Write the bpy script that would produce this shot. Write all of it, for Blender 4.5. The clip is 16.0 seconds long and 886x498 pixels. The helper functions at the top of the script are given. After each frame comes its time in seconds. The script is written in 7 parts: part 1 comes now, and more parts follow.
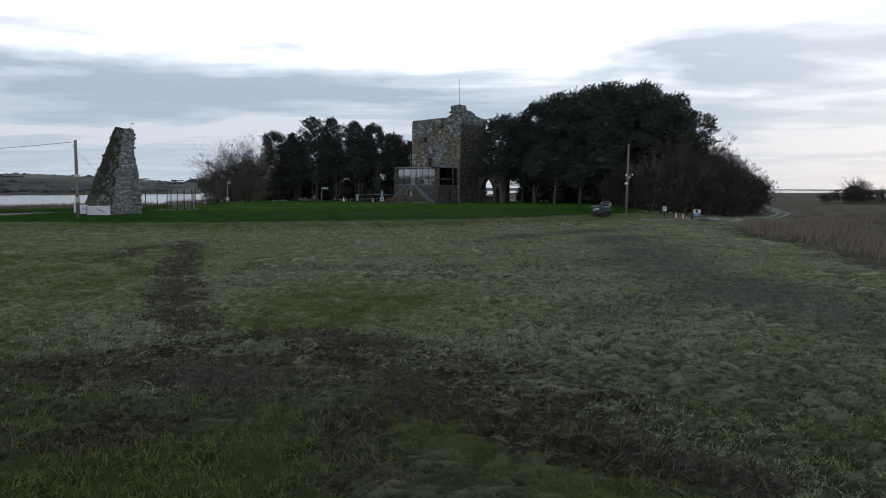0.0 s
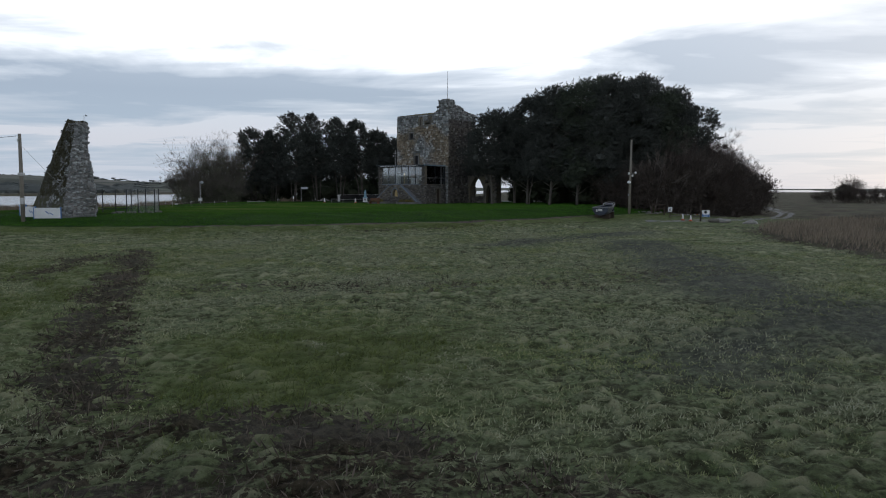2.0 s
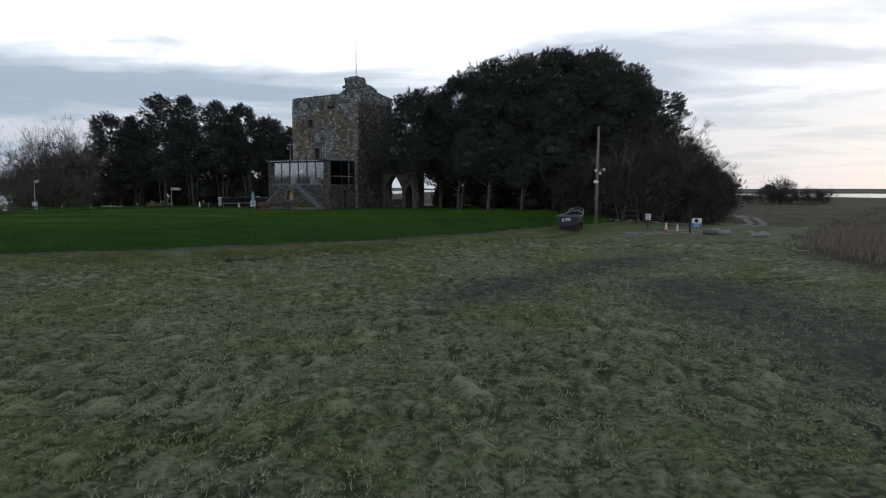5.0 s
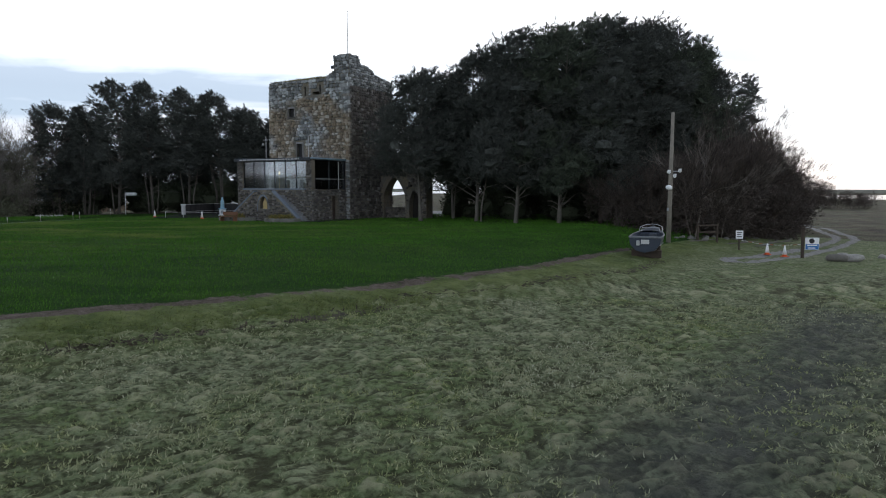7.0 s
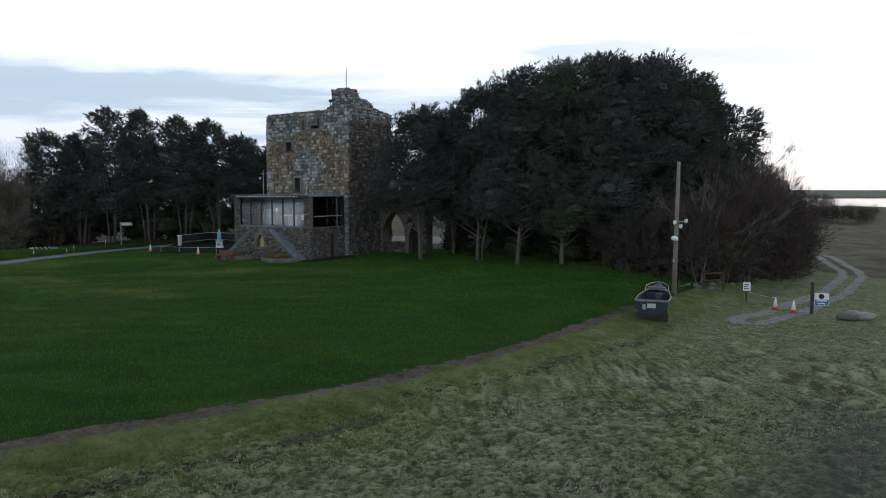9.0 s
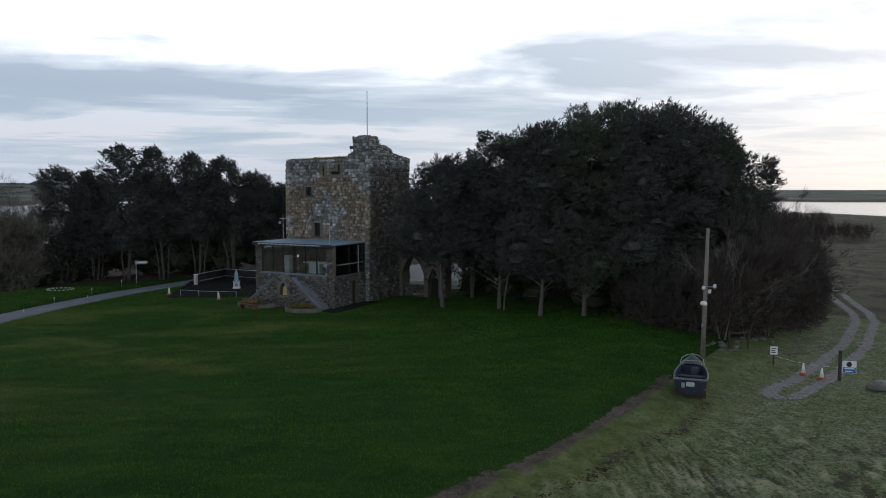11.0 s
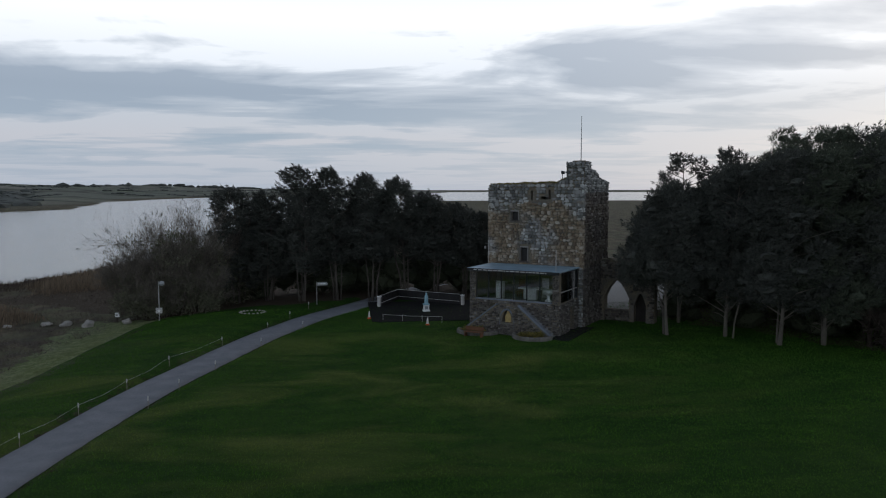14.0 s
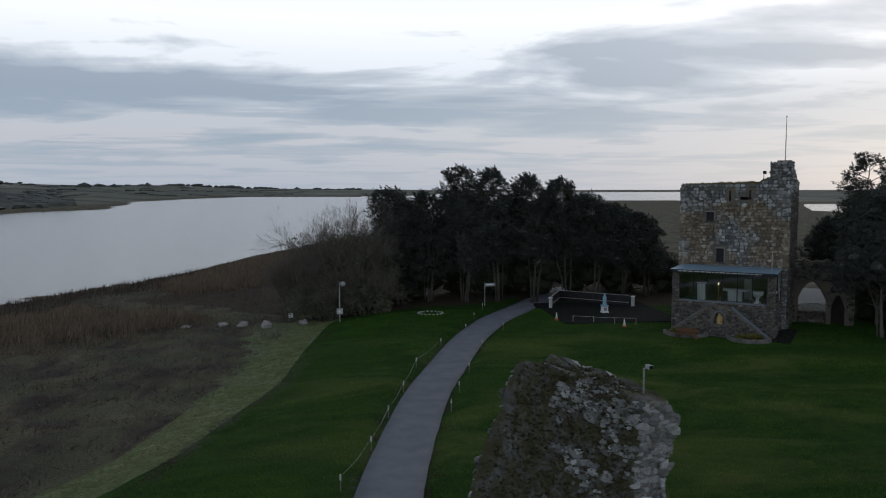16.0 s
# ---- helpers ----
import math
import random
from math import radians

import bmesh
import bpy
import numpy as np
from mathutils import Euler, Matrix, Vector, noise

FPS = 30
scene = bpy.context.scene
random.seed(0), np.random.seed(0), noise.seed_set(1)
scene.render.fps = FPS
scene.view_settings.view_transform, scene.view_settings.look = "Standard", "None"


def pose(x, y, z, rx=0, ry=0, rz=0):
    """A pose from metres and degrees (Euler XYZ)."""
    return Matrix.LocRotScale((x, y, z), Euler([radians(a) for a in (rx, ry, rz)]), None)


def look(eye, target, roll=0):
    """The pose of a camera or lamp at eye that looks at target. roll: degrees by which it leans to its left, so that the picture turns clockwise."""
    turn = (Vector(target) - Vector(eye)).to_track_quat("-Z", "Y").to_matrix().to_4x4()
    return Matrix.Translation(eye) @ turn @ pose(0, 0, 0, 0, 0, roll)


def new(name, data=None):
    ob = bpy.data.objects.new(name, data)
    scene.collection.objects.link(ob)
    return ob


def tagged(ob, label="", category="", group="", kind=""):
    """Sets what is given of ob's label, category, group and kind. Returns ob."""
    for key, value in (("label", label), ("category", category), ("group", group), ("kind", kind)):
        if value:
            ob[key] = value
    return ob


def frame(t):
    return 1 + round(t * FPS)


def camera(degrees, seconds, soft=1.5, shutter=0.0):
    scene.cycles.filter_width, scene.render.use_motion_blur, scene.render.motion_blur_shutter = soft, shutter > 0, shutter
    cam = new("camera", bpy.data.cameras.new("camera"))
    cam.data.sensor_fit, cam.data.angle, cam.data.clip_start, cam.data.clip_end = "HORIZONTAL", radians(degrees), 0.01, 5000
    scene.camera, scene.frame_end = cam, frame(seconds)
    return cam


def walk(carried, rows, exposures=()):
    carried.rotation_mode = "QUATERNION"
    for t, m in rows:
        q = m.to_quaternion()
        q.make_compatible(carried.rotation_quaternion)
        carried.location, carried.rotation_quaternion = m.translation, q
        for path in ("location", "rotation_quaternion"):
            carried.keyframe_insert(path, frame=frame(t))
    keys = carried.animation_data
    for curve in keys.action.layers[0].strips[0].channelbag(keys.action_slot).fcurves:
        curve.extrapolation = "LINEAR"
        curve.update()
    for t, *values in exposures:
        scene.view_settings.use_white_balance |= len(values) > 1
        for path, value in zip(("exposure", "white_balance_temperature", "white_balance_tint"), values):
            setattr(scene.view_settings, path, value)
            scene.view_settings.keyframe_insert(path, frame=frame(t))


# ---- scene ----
cam = camera(60.4, 16.0, soft=1.05, shutter=0.12)
PATH = [
    (0, (1.798, 4.298, 3.373), (1.76, 6.291, 3.215), 0.1),
    (0.5, (1.375, 6.022, 3.348), (1.386, 8.015, 3.189), 0.1),
    (1, (1.099, 7.587, 3.33), (1.109, 9.58, 3.172), 0.0),
    (1.5, (0.94, 9.285, 3.342), (0.951, 11.279, 3.183), -0.0),
    (2, (0.865, 10.945, 3.319), (0.875, 12.939, 3.161), -0.0),
    (2.5, (0.77, 13.117, 3.313), (0.78, 15.111, 3.154), -0.1),
    (3, (0.678, 15.784, 3.324), (0.688, 17.778, 3.166), -0.1),
    (3.5, (0.584, 19.093, 3.353), (0.591, 21.087, 3.195), -0.1),
    (4, (0.566, 23.012, 3.366), (0.618, 25.005, 3.208), -0.1),
    (4.5, (0.62, 27.305, 3.389), (0.87, 29.283, 3.23), 0.0),
    (6.8, (1.46, 47.37, 3.83), (1.716, 49.348, 3.674), 0.0),
    (7, (1.586, 48.491, 3.879), (1.842, 50.469, 3.723), 0.0),
    (7.5, (1.905, 49.851, 4.138), (2.157, 51.829, 3.981), -0.1),
    (8, (2.017, 49.964, 4.879), (2.269, 51.942, 4.722), -0.0),
    (8.5, (1.979, 49.911, 5.883), (2.233, 51.889, 5.727), -0.0),
    (9, (1.707, 49.806, 6.914), (1.964, 51.783, 6.758), 0.0),
    (11.5, (-2.512, 50.055, 11.836), (-2.221, 52.027, 11.676), 0.1),
    (12, (-4.528, 50.476, 12.63), (-4.25, 52.45, 12.471), 0.1),
    (12.5, (-7.264, 50.833, 13.244), (-6.99, 52.808, 13.086), 0.1),
    (13, (-10.494, 51.315, 13.281), (-10.227, 53.29, 13.122), 0.1),
    (13.5, (-14.044, 51.97, 13.156), (-13.779, 53.946, 12.996), 0.1),
    (14, (-17.764, 52.707, 13.08), (-17.51, 54.685, 12.921), 0.0),
    (14.5, (-21.566, 53.416, 13.063), (-21.32, 55.394, 12.903), 0.0),
    (15, (-25.536, 54.002, 13.06), (-25.302, 55.982, 12.901), 0.0),
    (15.5, (-29.52, 54.524, 13.064), (-29.292, 56.504, 12.905), -0.0),
    (16, (-33.474, 55.189, 13.103), (-33.249, 57.169, 12.944), -0.0),
]
EXPOSURES = [(0, 0.17), (1, 0.16), (2, 0.1), (4, 0.07), (4.6, 0.04), (6.8, 0.62), (7.0, 0.66), (7.5, 0.86), (8.0, 0.88), (8.5, 0.58), (9, 0.55), (11.5, 0.05), (12.5, -0.13), (14, -0.16), (16, -0.2)]
walk(cam, [(t, look(eye, target, roll)) for t, eye, target, roll in PATH], EXPOSURES)

# ---- sky and sun: a cloudy evening, brightest to the right ----
SUN_AZ, SUN_EL = 48.0, 20.0
world = bpy.data.worlds.new("sky")
scene.world = world
world.use_nodes = True


class Nodes:
    """A short way to wire a node tree."""

    def __init__(self, tree):
        self.tree = tree
        tree.nodes.clear()

    def add(self, kind, ins=None, **props):
        node = self.tree.nodes.new(kind)
        for key, value in props.items():
            if key == "blend":
                node.data_type, node.blend_type = "RGBA", value
            elif key == "op":
                node.operation = value
            elif key == "sky":
                node.sky_type = value
            elif key == "data":
                node.data_type = value
            elif key == "attribute":
                node.attribute_name = value
            elif key == "dims":
                node.noise_dimensions = value
            elif key == "feature":
                node.feature = value
            elif key == "clamp":
                node.use_clamp = value
        for key, value in (ins or {}).items():
            if isinstance(value, bpy.types.NodeSocket):
                self.tree.links.new(value, node.inputs[key])
            else:
                node.inputs[key].default_value = value
        return node

    def math(self, op, a, b=0.0, c=0.0):
        return self.add("ShaderNodeMath", {0: a, 1: b, 2: c}, op=op).outputs[0]

    def mix(self, k, a, b, blend="MIX"):
        def full(v):
            return (*v, 1) if isinstance(v, tuple) and len(v) == 3 else v
        return self.add("ShaderNodeMix", {0: k, 6: full(a), 7: full(b)}, blend=blend).outputs[2]

    def ramp(self, value, stops):
        node = self.add("ShaderNodeValToRGB", {0: value})
        bar = node.color_ramp.elements
        while len(bar) < len(stops):
            bar.new(0.5)
        for e, (at, colour) in zip(bar, stops):
            e.position = at
            e.color = (*colour, 1) if isinstance(colour, tuple) else (colour, colour, colour, 1)
        return node.outputs[0]

    def noise(self, vector, scale, detail=4.0, rough=0.55, distort=0.0):
        return self.add("ShaderNodeTexNoise", {"Vector": vector, "Scale": scale, "Detail": detail, "Roughness": rough, "Distortion": distort}).outputs[0]


n = Nodes(world.node_tree)
way = n.add("ShaderNodeTexCoord").outputs["Generated"]
axes = n.add("ShaderNodeSeparateXYZ", {0: way})
lift = n.math("MAXIMUM", axes.outputs[2], 0.0)
spread = n.math("DIVIDE", 1.0, n.math("ADD", lift, 0.05))
flat = n.add("ShaderNodeCombineXYZ", {0: n.math("MULTIPLY", axes.outputs[0], spread), 1: n.math("MULTIPLY", axes.outputs[1], spread), 2: 3.7}).outputs[0]
banks = n.noise(flat, 0.62, 6.0, 0.54, 0.4)
streak = n.noise(n.add("ShaderNodeVectorMath", {0: flat, 1: (0.28, 1.0, 1.0)}, op="MULTIPLY").outputs[0], 1.5, 4.0, 0.5)
tilted = n.math("SUBTRACT", lift, n.math("MULTIPLY", n.math("MAXIMUM", n.math("SUBTRACT", axes.outputs[0], -0.05), 0.0), 0.10))
cover = n.ramp(n.math("MULTIPLY", tilted, 2.0), [(0.0, 0.47), (0.06, 0.46), (0.088, 0.60), (0.112, 0.43), (0.15, 0.42), (0.19, 0.60), (0.285, 0.60), (0.32, 0.40), (0.38, 0.30), (0.55, 0.26), (1.0, 0.45)])
amount = n.math("ADD", n.math("ADD", n.math("MULTIPLY", n.math("SUBTRACT", banks, 0.5), 1.25), n.math("MULTIPLY", n.math("SUBTRACT", streak, 0.5), 0.55)), cover)
amount = n.ramp(amount, [(0.42, 0.0), (0.50, 0.5), (0.66, 1.0)])
bright = n.ramp(lift, [(0.0, (0.43, 0.49, 0.59)), (0.03, (0.47, 0.515, 0.61)), (0.06, (0.53, 0.55, 0.625)), (0.10, (0.54, 0.585, 0.665)), (0.15, (0.86, 0.91, 0.99)),
                       (0.21, (1.06, 1.09, 1.13)), (0.28, (0.92, 0.97, 1.03)), (0.42, (0.34, 0.39, 0.47)), (1.0, (0.13, 0.165, 0.22))])
grey = n.ramp(lift, [(0.0, (0.39, 0.46, 0.57)), (0.06, (0.33, 0.41, 0.52)), (0.12, (0.32, 0.385, 0.485)), (0.2, (0.44, 0.50, 0.59)), (0.35, (0.30, 0.35, 0.42)), (1.0, (0.11, 0.14, 0.18))])
deck = n.mix(amount, bright, grey)
warm = n.math("MULTIPLY", n.math("ADD", axes.outputs[0], 0.05), 0.7)
deck = n.mix(n.add("ShaderNodeClamp", {0: warm}).outputs[0], deck, n.mix(0.42, deck, (0.78, 0.78, 0.84)))
clear = n.add("ShaderNodeTexSky", sky="NISHITA")
clear.sun_disc, clear.sun_elevation, clear.sun_rotation = False, radians(SUN_EL), radians(SUN_AZ)
over = n.add("ShaderNodeBackground", {0: deck, 1: 1.04})
behind = n.add("ShaderNodeBackground", {0: clear.outputs[0], 1: 0.012})
both = n.add("ShaderNodeAddShader", {0: over.outputs[0], 1: behind.outputs[0]})
n.add("ShaderNodeOutputWorld", {0: both.outputs[0]})

sun = new("sun", bpy.data.lights.new("sun", "SUN"))
sun.data.energy, sun.data.angle, sun.data.color = 0.3, radians(25), (1.0, 0.93, 0.86)
sun.matrix_world = look((math.sin(radians(SUN_AZ)) * 50, math.cos(radians(SUN_AZ)) * 50, math.tan(radians(SUN_EL)) * 50 + 20), (0, 0, 20))

# ---- materials ----
def material(name, build, rough=0.85, metal=0.0, spec=0.3):
    """build(n) gives colour and, if any, height for the bump and its strength and distance."""
    mat = bpy.data.materials.new(name)
    mat.use_nodes = True
    n = Nodes(mat.node_tree)
    made = build(n)
    colour, bump, strength, gap = (made + (None, 0, 0))[:4] if len(made) < 4 else made
    shader = n.add("ShaderNodeBsdfPrincipled", {"Base Color": colour if isinstance(colour, bpy.types.NodeSocket) else (*colour, 1),
                                                "Roughness": rough, "Metallic": metal, "Specular IOR Level": spec})
    if bump is not None:
        relief = n.add("ShaderNodeBump", {"Height": bump, "Strength": strength, "Distance": gap})
        n.tree.links.new(relief.outputs[0], shader.inputs["Normal"])
    n.add("ShaderNodeOutputMaterial", {0: shader.outputs[0]})
    return mat


def where(n):
    return n.add("ShaderNodeNewGeometry").outputs["Position"]


def plain(name, colour, rough=0.7, metal=0.0, scale=6.0, vary=0.35, spec=0.3):
    """Paint, wood or metal with mottling at two scales."""
    def build(n):
        p = n.add("ShaderNodeTexCoord").outputs["Object"]
        big, fine = n.noise(p, scale * 0.3), n.noise(p, scale * 4)
        k = n.math("ADD", n.math("MULTIPLY", big, 0.6), n.math("MULTIPLY", fine, 0.4))
        dark = tuple(c * (1 - vary) for c in colour)
        light = tuple(min(1, c * (1 + vary * 0.6)) for c in colour)
        return n.ramp(k, [(0.3, dark), (0.7, light)]), fine, 0.25, 0.01
    return material(name, build, rough, metal, spec)


def stone_look(name, islands, mossy=0.0, lichen=0.25, crust=0.0, brown=0.0):
    """Rubble stone: each stone its own tone, with pale lichen, moss and tan staining."""
    def build(n):
        p = where(n)
        if islands:
            each = n.add("ShaderNodeNewGeometry").outputs["Random Per Island"]
        else:
            each = n.add("ShaderNodeObjectInfo").outputs["Random"]
        tone = n.ramp(each, [(0.0, (0.12, 0.126, 0.128)), (0.35, (0.23, 0.24, 0.24)), (0.70, (0.35, 0.36, 0.36)), (0.88, (0.46, 0.48, 0.48)), (1.0, (0.62, 0.65, 0.65))])
        if brown:
            tone = n.mix(brown, tone, n.ramp(each, [(0.0, (0.05, 0.043, 0.037)), (0.5, (0.095, 0.08, 0.07)), (0.9, (0.15, 0.13, 0.115)), (1.0, (0.25, 0.235, 0.22))]))
        tan = n.ramp(each, [(0.0, (0.18, 0.13, 0.085)), (0.5, (0.30, 0.225, 0.14)), (0.85, (0.36, 0.29, 0.20)), (1.0, (0.5, 0.45, 0.38))])
        xyz = n.add("ShaderNodeSeparateXYZ", {0: p})
        low = n.math("MULTIPLY", n.math("LESS_THAN", xyz.outputs[2], n.math("ADD", 10.8, n.math("MULTIPLY", n.noise(p, 0.6), 2.0))), n.math("GREATER_THAN", xyz.outputs[2], 6.4))
        stain = n.ramp(n.noise(p, 0.33, 3.0), [(0.35, 0.0), (0.50, 1.0)])
        k = n.math("MULTIPLY", stain, low)
        colour = n.mix(n.math("MULTIPLY", k, 0.0 if mossy else 0.8 * (1 - brown)), n.mix(mossy, tone, (0.10, 0.10, 0.095)), tan)
        spots = n.ramp(n.noise(p, 5.0, 5.0, 0.65), [(0.60, 0.0), (0.68, 1.0)])
        colour = n.mix(n.math("MULTIPLY", spots, lichen), colour, (0.52, 0.55, 0.54))
        if mossy:
            moss = n.ramp(n.noise(p, 2.2, 5.0, 0.65), [(0.62 - 0.25 * mossy, 0.0), (0.75 - 0.2 * mossy, 1.0)])
            colour = n.mix(n.math("MULTIPLY", moss, 0.9), colour, n.mix(n.noise(p, 9.0), (0.03, 0.03, 0.012), (0.085, 0.08, 0.025)))
        if crust:
            pale = n.ramp(n.noise(p, 3.4, 6.0, 0.7, 0.4), [(0.54, 0.0), (0.60, 1.0)])
            colour = n.mix(n.math("MULTIPLY", pale, crust), colour, n.mix(n.noise(p, 30.0), (0.16, 0.19, 0.19), (0.46, 0.50, 0.50)))
        grain = n.noise(p, 22.0, 6.0, 0.65)
        colour = n.mix(n.ramp(grain, [(0.3, 0.45), (0.65, 0.0)]), colour, (0.05, 0.05, 0.05))
        return colour, grain, 0.6, 0.03
    return material(name, build, 0.92, 0.0, 0.2)


STONE = stone_look("rubble_stone", False)
STONE_JOINED = stone_look("rubble_stone_joined", True)
LICHEN = stone_look("lichened_stone", False, 0.22, 0.95)
LICHEN_JOINED = stone_look("lichened_stone_joined", True, 0.22, 0.95)
DARK_STONE = stone_look("annex_stone", False, 0.12, 0.2, 0.0, 0.78)
DARK_STONE_JOINED = stone_look("annex_stone_joined", True, 0.12, 0.2, 0.0, 0.78)
# Brown stone whose tones also carry the shade of the grove.
BROWN_SHADED_JOINED = stone_look("brown_shaded_stone_joined", True, 0.0, 0.12, 0.0, 0.85)
MOSS_SKIN = stone_look("moss_skin", True, 0.95, 0.15, 0.18)
RUIN_GREY = stone_look("ruin_grey_stone", True, 0.12, 0.5)
RUIN_SINGLE_GREY = stone_look("ruin_grey_single", False, 0.12, 0.5)


def mortar_build(n):
    p = where(n)
    a, b = n.noise(p, 1.2, 4.0), n.noise(p, 14.0, 6.0, 0.65)
    colour = n.mix(n.ramp(a, [(0.35, 0.0), (0.65, 1.0)]), (0.17, 0.165, 0.15), (0.23, 0.195, 0.145))
    return n.mix(n.ramp(b, [(0.35, 0.6), (0.6, 0.0)]), colour, (0.035, 0.035, 0.032)), b, 0.8, 0.05


MORTAR = material("old_mortar", mortar_build, 0.95, 0.0, 0.15)


def ruin_mortar_build(n):
    p = where(n)
    a, b = n.noise(p, 1.6, 4.0), n.noise(p, 11.0, 6.0, 0.7)
    colour = n.mix(n.ramp(a, [(0.35, 0.0), (0.65, 1.0)]), (0.20, 0.195, 0.185), (0.29, 0.28, 0.265))
    return n.mix(n.ramp(b, [(0.35, 0.75), (0.58, 0.0)]), colour, (0.05, 0.048, 0.045)), b, 0.9, 0.06


RUIN_MORTAR = material("lime_mortar_core", ruin_mortar_build, 0.95, 0.0, 0.15)
CONCRETE = plain("weathered_concrete", (0.24, 0.25, 0.26), 0.85, 0, 5, 0.4)
SLATE_BLUE = plain("blue_grey_roof", (0.22, 0.33, 0.42), 0.45, 0, 3, 0.35, 0.5)
COPING = plain("blue_grey_coping", (0.16, 0.19, 0.23), 0.7, 0, 3, 0.35)
WHITE = plain("white_paint", (0.78, 0.79, 0.8), 0.5, 0, 4, 0.15)
OFFWHITE = plain("dirty_white_paint", (0.5, 0.5, 0.5), 0.6, 0, 4, 0.3)
SHADE_BLACK = plain("arch_shade_black", (0.035, 0.032, 0.03), 0.95, 0, 4, 0.4)
BLACK = plain("black_paint", (0.02, 0.02, 0.022), 0.5, 0, 4, 0.3)
DARKFRAME = plain("dark_metal_frame", (0.035, 0.04, 0.045), 0.4, 0.6, 4, 0.3)
STEEL = plain("galvanised_steel", (0.42, 0.43, 0.44), 0.45, 0.8, 6, 0.25)
POLE_WOOD = plain("grey_weathered_pole", (0.22, 0.20, 0.17), 0.85, 0, 5, 0.35)
DARK_WOOD = plain("dark_weathered_wood", (0.06, 0.045, 0.035), 0.8, 0, 6, 0.4)
BROWN_WOOD = plain("brown_wood", (0.16, 0.08, 0.045), 0.75, 0, 6, 0.4)
BLUE = plain("sign_blue", (0.04, 0.16, 0.42), 0.5, 0, 4, 0.2)
PALE_BLUE = plain("pale_blue_paint", (0.30, 0.50, 0.62), 0.5, 0, 4, 0.2)
GOLD = plain("gold_paint", (0.5, 0.38, 0.17), 0.45, 0.0, 6, 0.3)
BOAT_GREY = plain("worn_boat_grey", (0.06, 0.07, 0.085), 0.5, 0, 5, 0.35)
GREY_STONE = plain("dark_bank_stone", (0.16, 0.155, 0.145), 0.9, 0, 4, 0.5)
ORANGE = plain("cone_orange", (0.62, 0.10, 0.03), 0.5, 0, 6, 0.25)
NAVY = plain("navy_hull_paint", (0.02, 0.03, 0.05), 0.35, 0, 5, 0.3, 0.5)
WORN_GREY = plain("worn_gunwale_grey", (0.17, 0.18, 0.19), 0.55, 0, 7, 0.5)
HULL_GREY = plain("grey_hull", (0.30, 0.32, 0.34), 0.45, 0, 5, 0.3)
BARK = plain("pine_bark", (0.075, 0.06, 0.05), 0.95, 0, 3, 0.5)
GREY_BARK = plain("grey_bark", (0.10, 0.09, 0.08), 0.95, 0, 3, 0.5)
PALE_BARK = plain("pale_bark", (0.16, 0.148, 0.132), 0.95, 0, 3, 0.45)
TWIG = plain("bare_twig", (0.10, 0.075, 0.06), 0.95, 0, 2, 0.4)
PALE_TWIG = plain("grey_twig", (0.16, 0.14, 0.12), 0.95, 0, 2, 0.4)
ROCK = plain("pale_boulder", (0.34, 0.33, 0.31), 0.9, 0, 3, 0.5)
GLOW = bpy.data.materials.new("lamp_glow")
GLOW.use_nodes = True
gn = Nodes(GLOW.node_tree)
gn.add("ShaderNodeOutputMaterial", {0: gn.add("ShaderNodeEmission", {0: (1, 0.82, 0.5, 1), 1: 1.5}).outputs[0]})


def glass_look():
    mat = bpy.data.materials.new("window_glass")
    mat.use_nodes = True
    n = Nodes(mat.node_tree)
    clear = n.add("ShaderNodeBsdfTransparent", {0: (0.9, 0.93, 0.94, 1)})
    gloss = n.add("ShaderNodeBsdfGlossy", {0: (1, 1, 1, 1), "Roughness": 0.04})
    k = n.add("ShaderNodeFresnel", {0: 1.5})
    k = n.math("ADD", n.math("MULTIPLY", k.outputs[0], 1.6), 0.03)
    n.add("ShaderNodeOutputMaterial", {0: n.add("ShaderNodeMixShader", {0: k, 1: clear.outputs[0], 2: gloss.outputs[0]}).outputs[0]})
    return mat


GLASS = glass_look()


def leaf_look(name, dark, light):
    def build(n):
        p = where(n)
        each = n.add("ShaderNodeNewGeometry").outputs["Random Per Island"]
        k = n.math("ADD", n.math("MULTIPLY", each, 0.6), n.math("MULTIPLY", n.noise(p, 0.7), 0.5))
        return (n.ramp(k, [(0.2, dark), (0.85, light)]),)
    return material(name, build, 0.75, 0.0, 0.15)


PINE = leaf_look("pine_needles", (0.038, 0.042, 0.039), (0.080, 0.087, 0.078))
CYPRESS = leaf_look("cypress_foliage", (0.034, 0.042, 0.032), (0.080, 0.096, 0.068))
SHRUB = leaf_look("shrub_leaves", (0.06, 0.066, 0.045), (0.155, 0.158, 0.108))
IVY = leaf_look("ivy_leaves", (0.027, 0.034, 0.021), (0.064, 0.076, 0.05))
BROWN_TWIGS = leaf_look("fine_brown_twigs", (0.036, 0.030, 0.027), (0.105, 0.086, 0.076))
GREY_TWIGS = leaf_look("fine_grey_twigs", (0.07, 0.062, 0.055), (0.19, 0.17, 0.15))
DARK_REED = leaf_look("dark_sedge", (0.03, 0.024, 0.022), (0.085, 0.065, 0.055))
REED = leaf_look("dry_reed", (0.085, 0.066, 0.048), (0.22, 0.172, 0.124))
PALE_REED = leaf_look("pale_reed", (0.10, 0.082, 0.063), (0.29, 0.238, 0.18))
FAR_WOOD = leaf_look("far_woodland", (0.06, 0.068, 0.065), (0.10, 0.108, 0.10))
MARSH_GRASS = leaf_look("dead_marsh_grass", (0.048, 0.040, 0.034), (0.16, 0.138, 0.116))


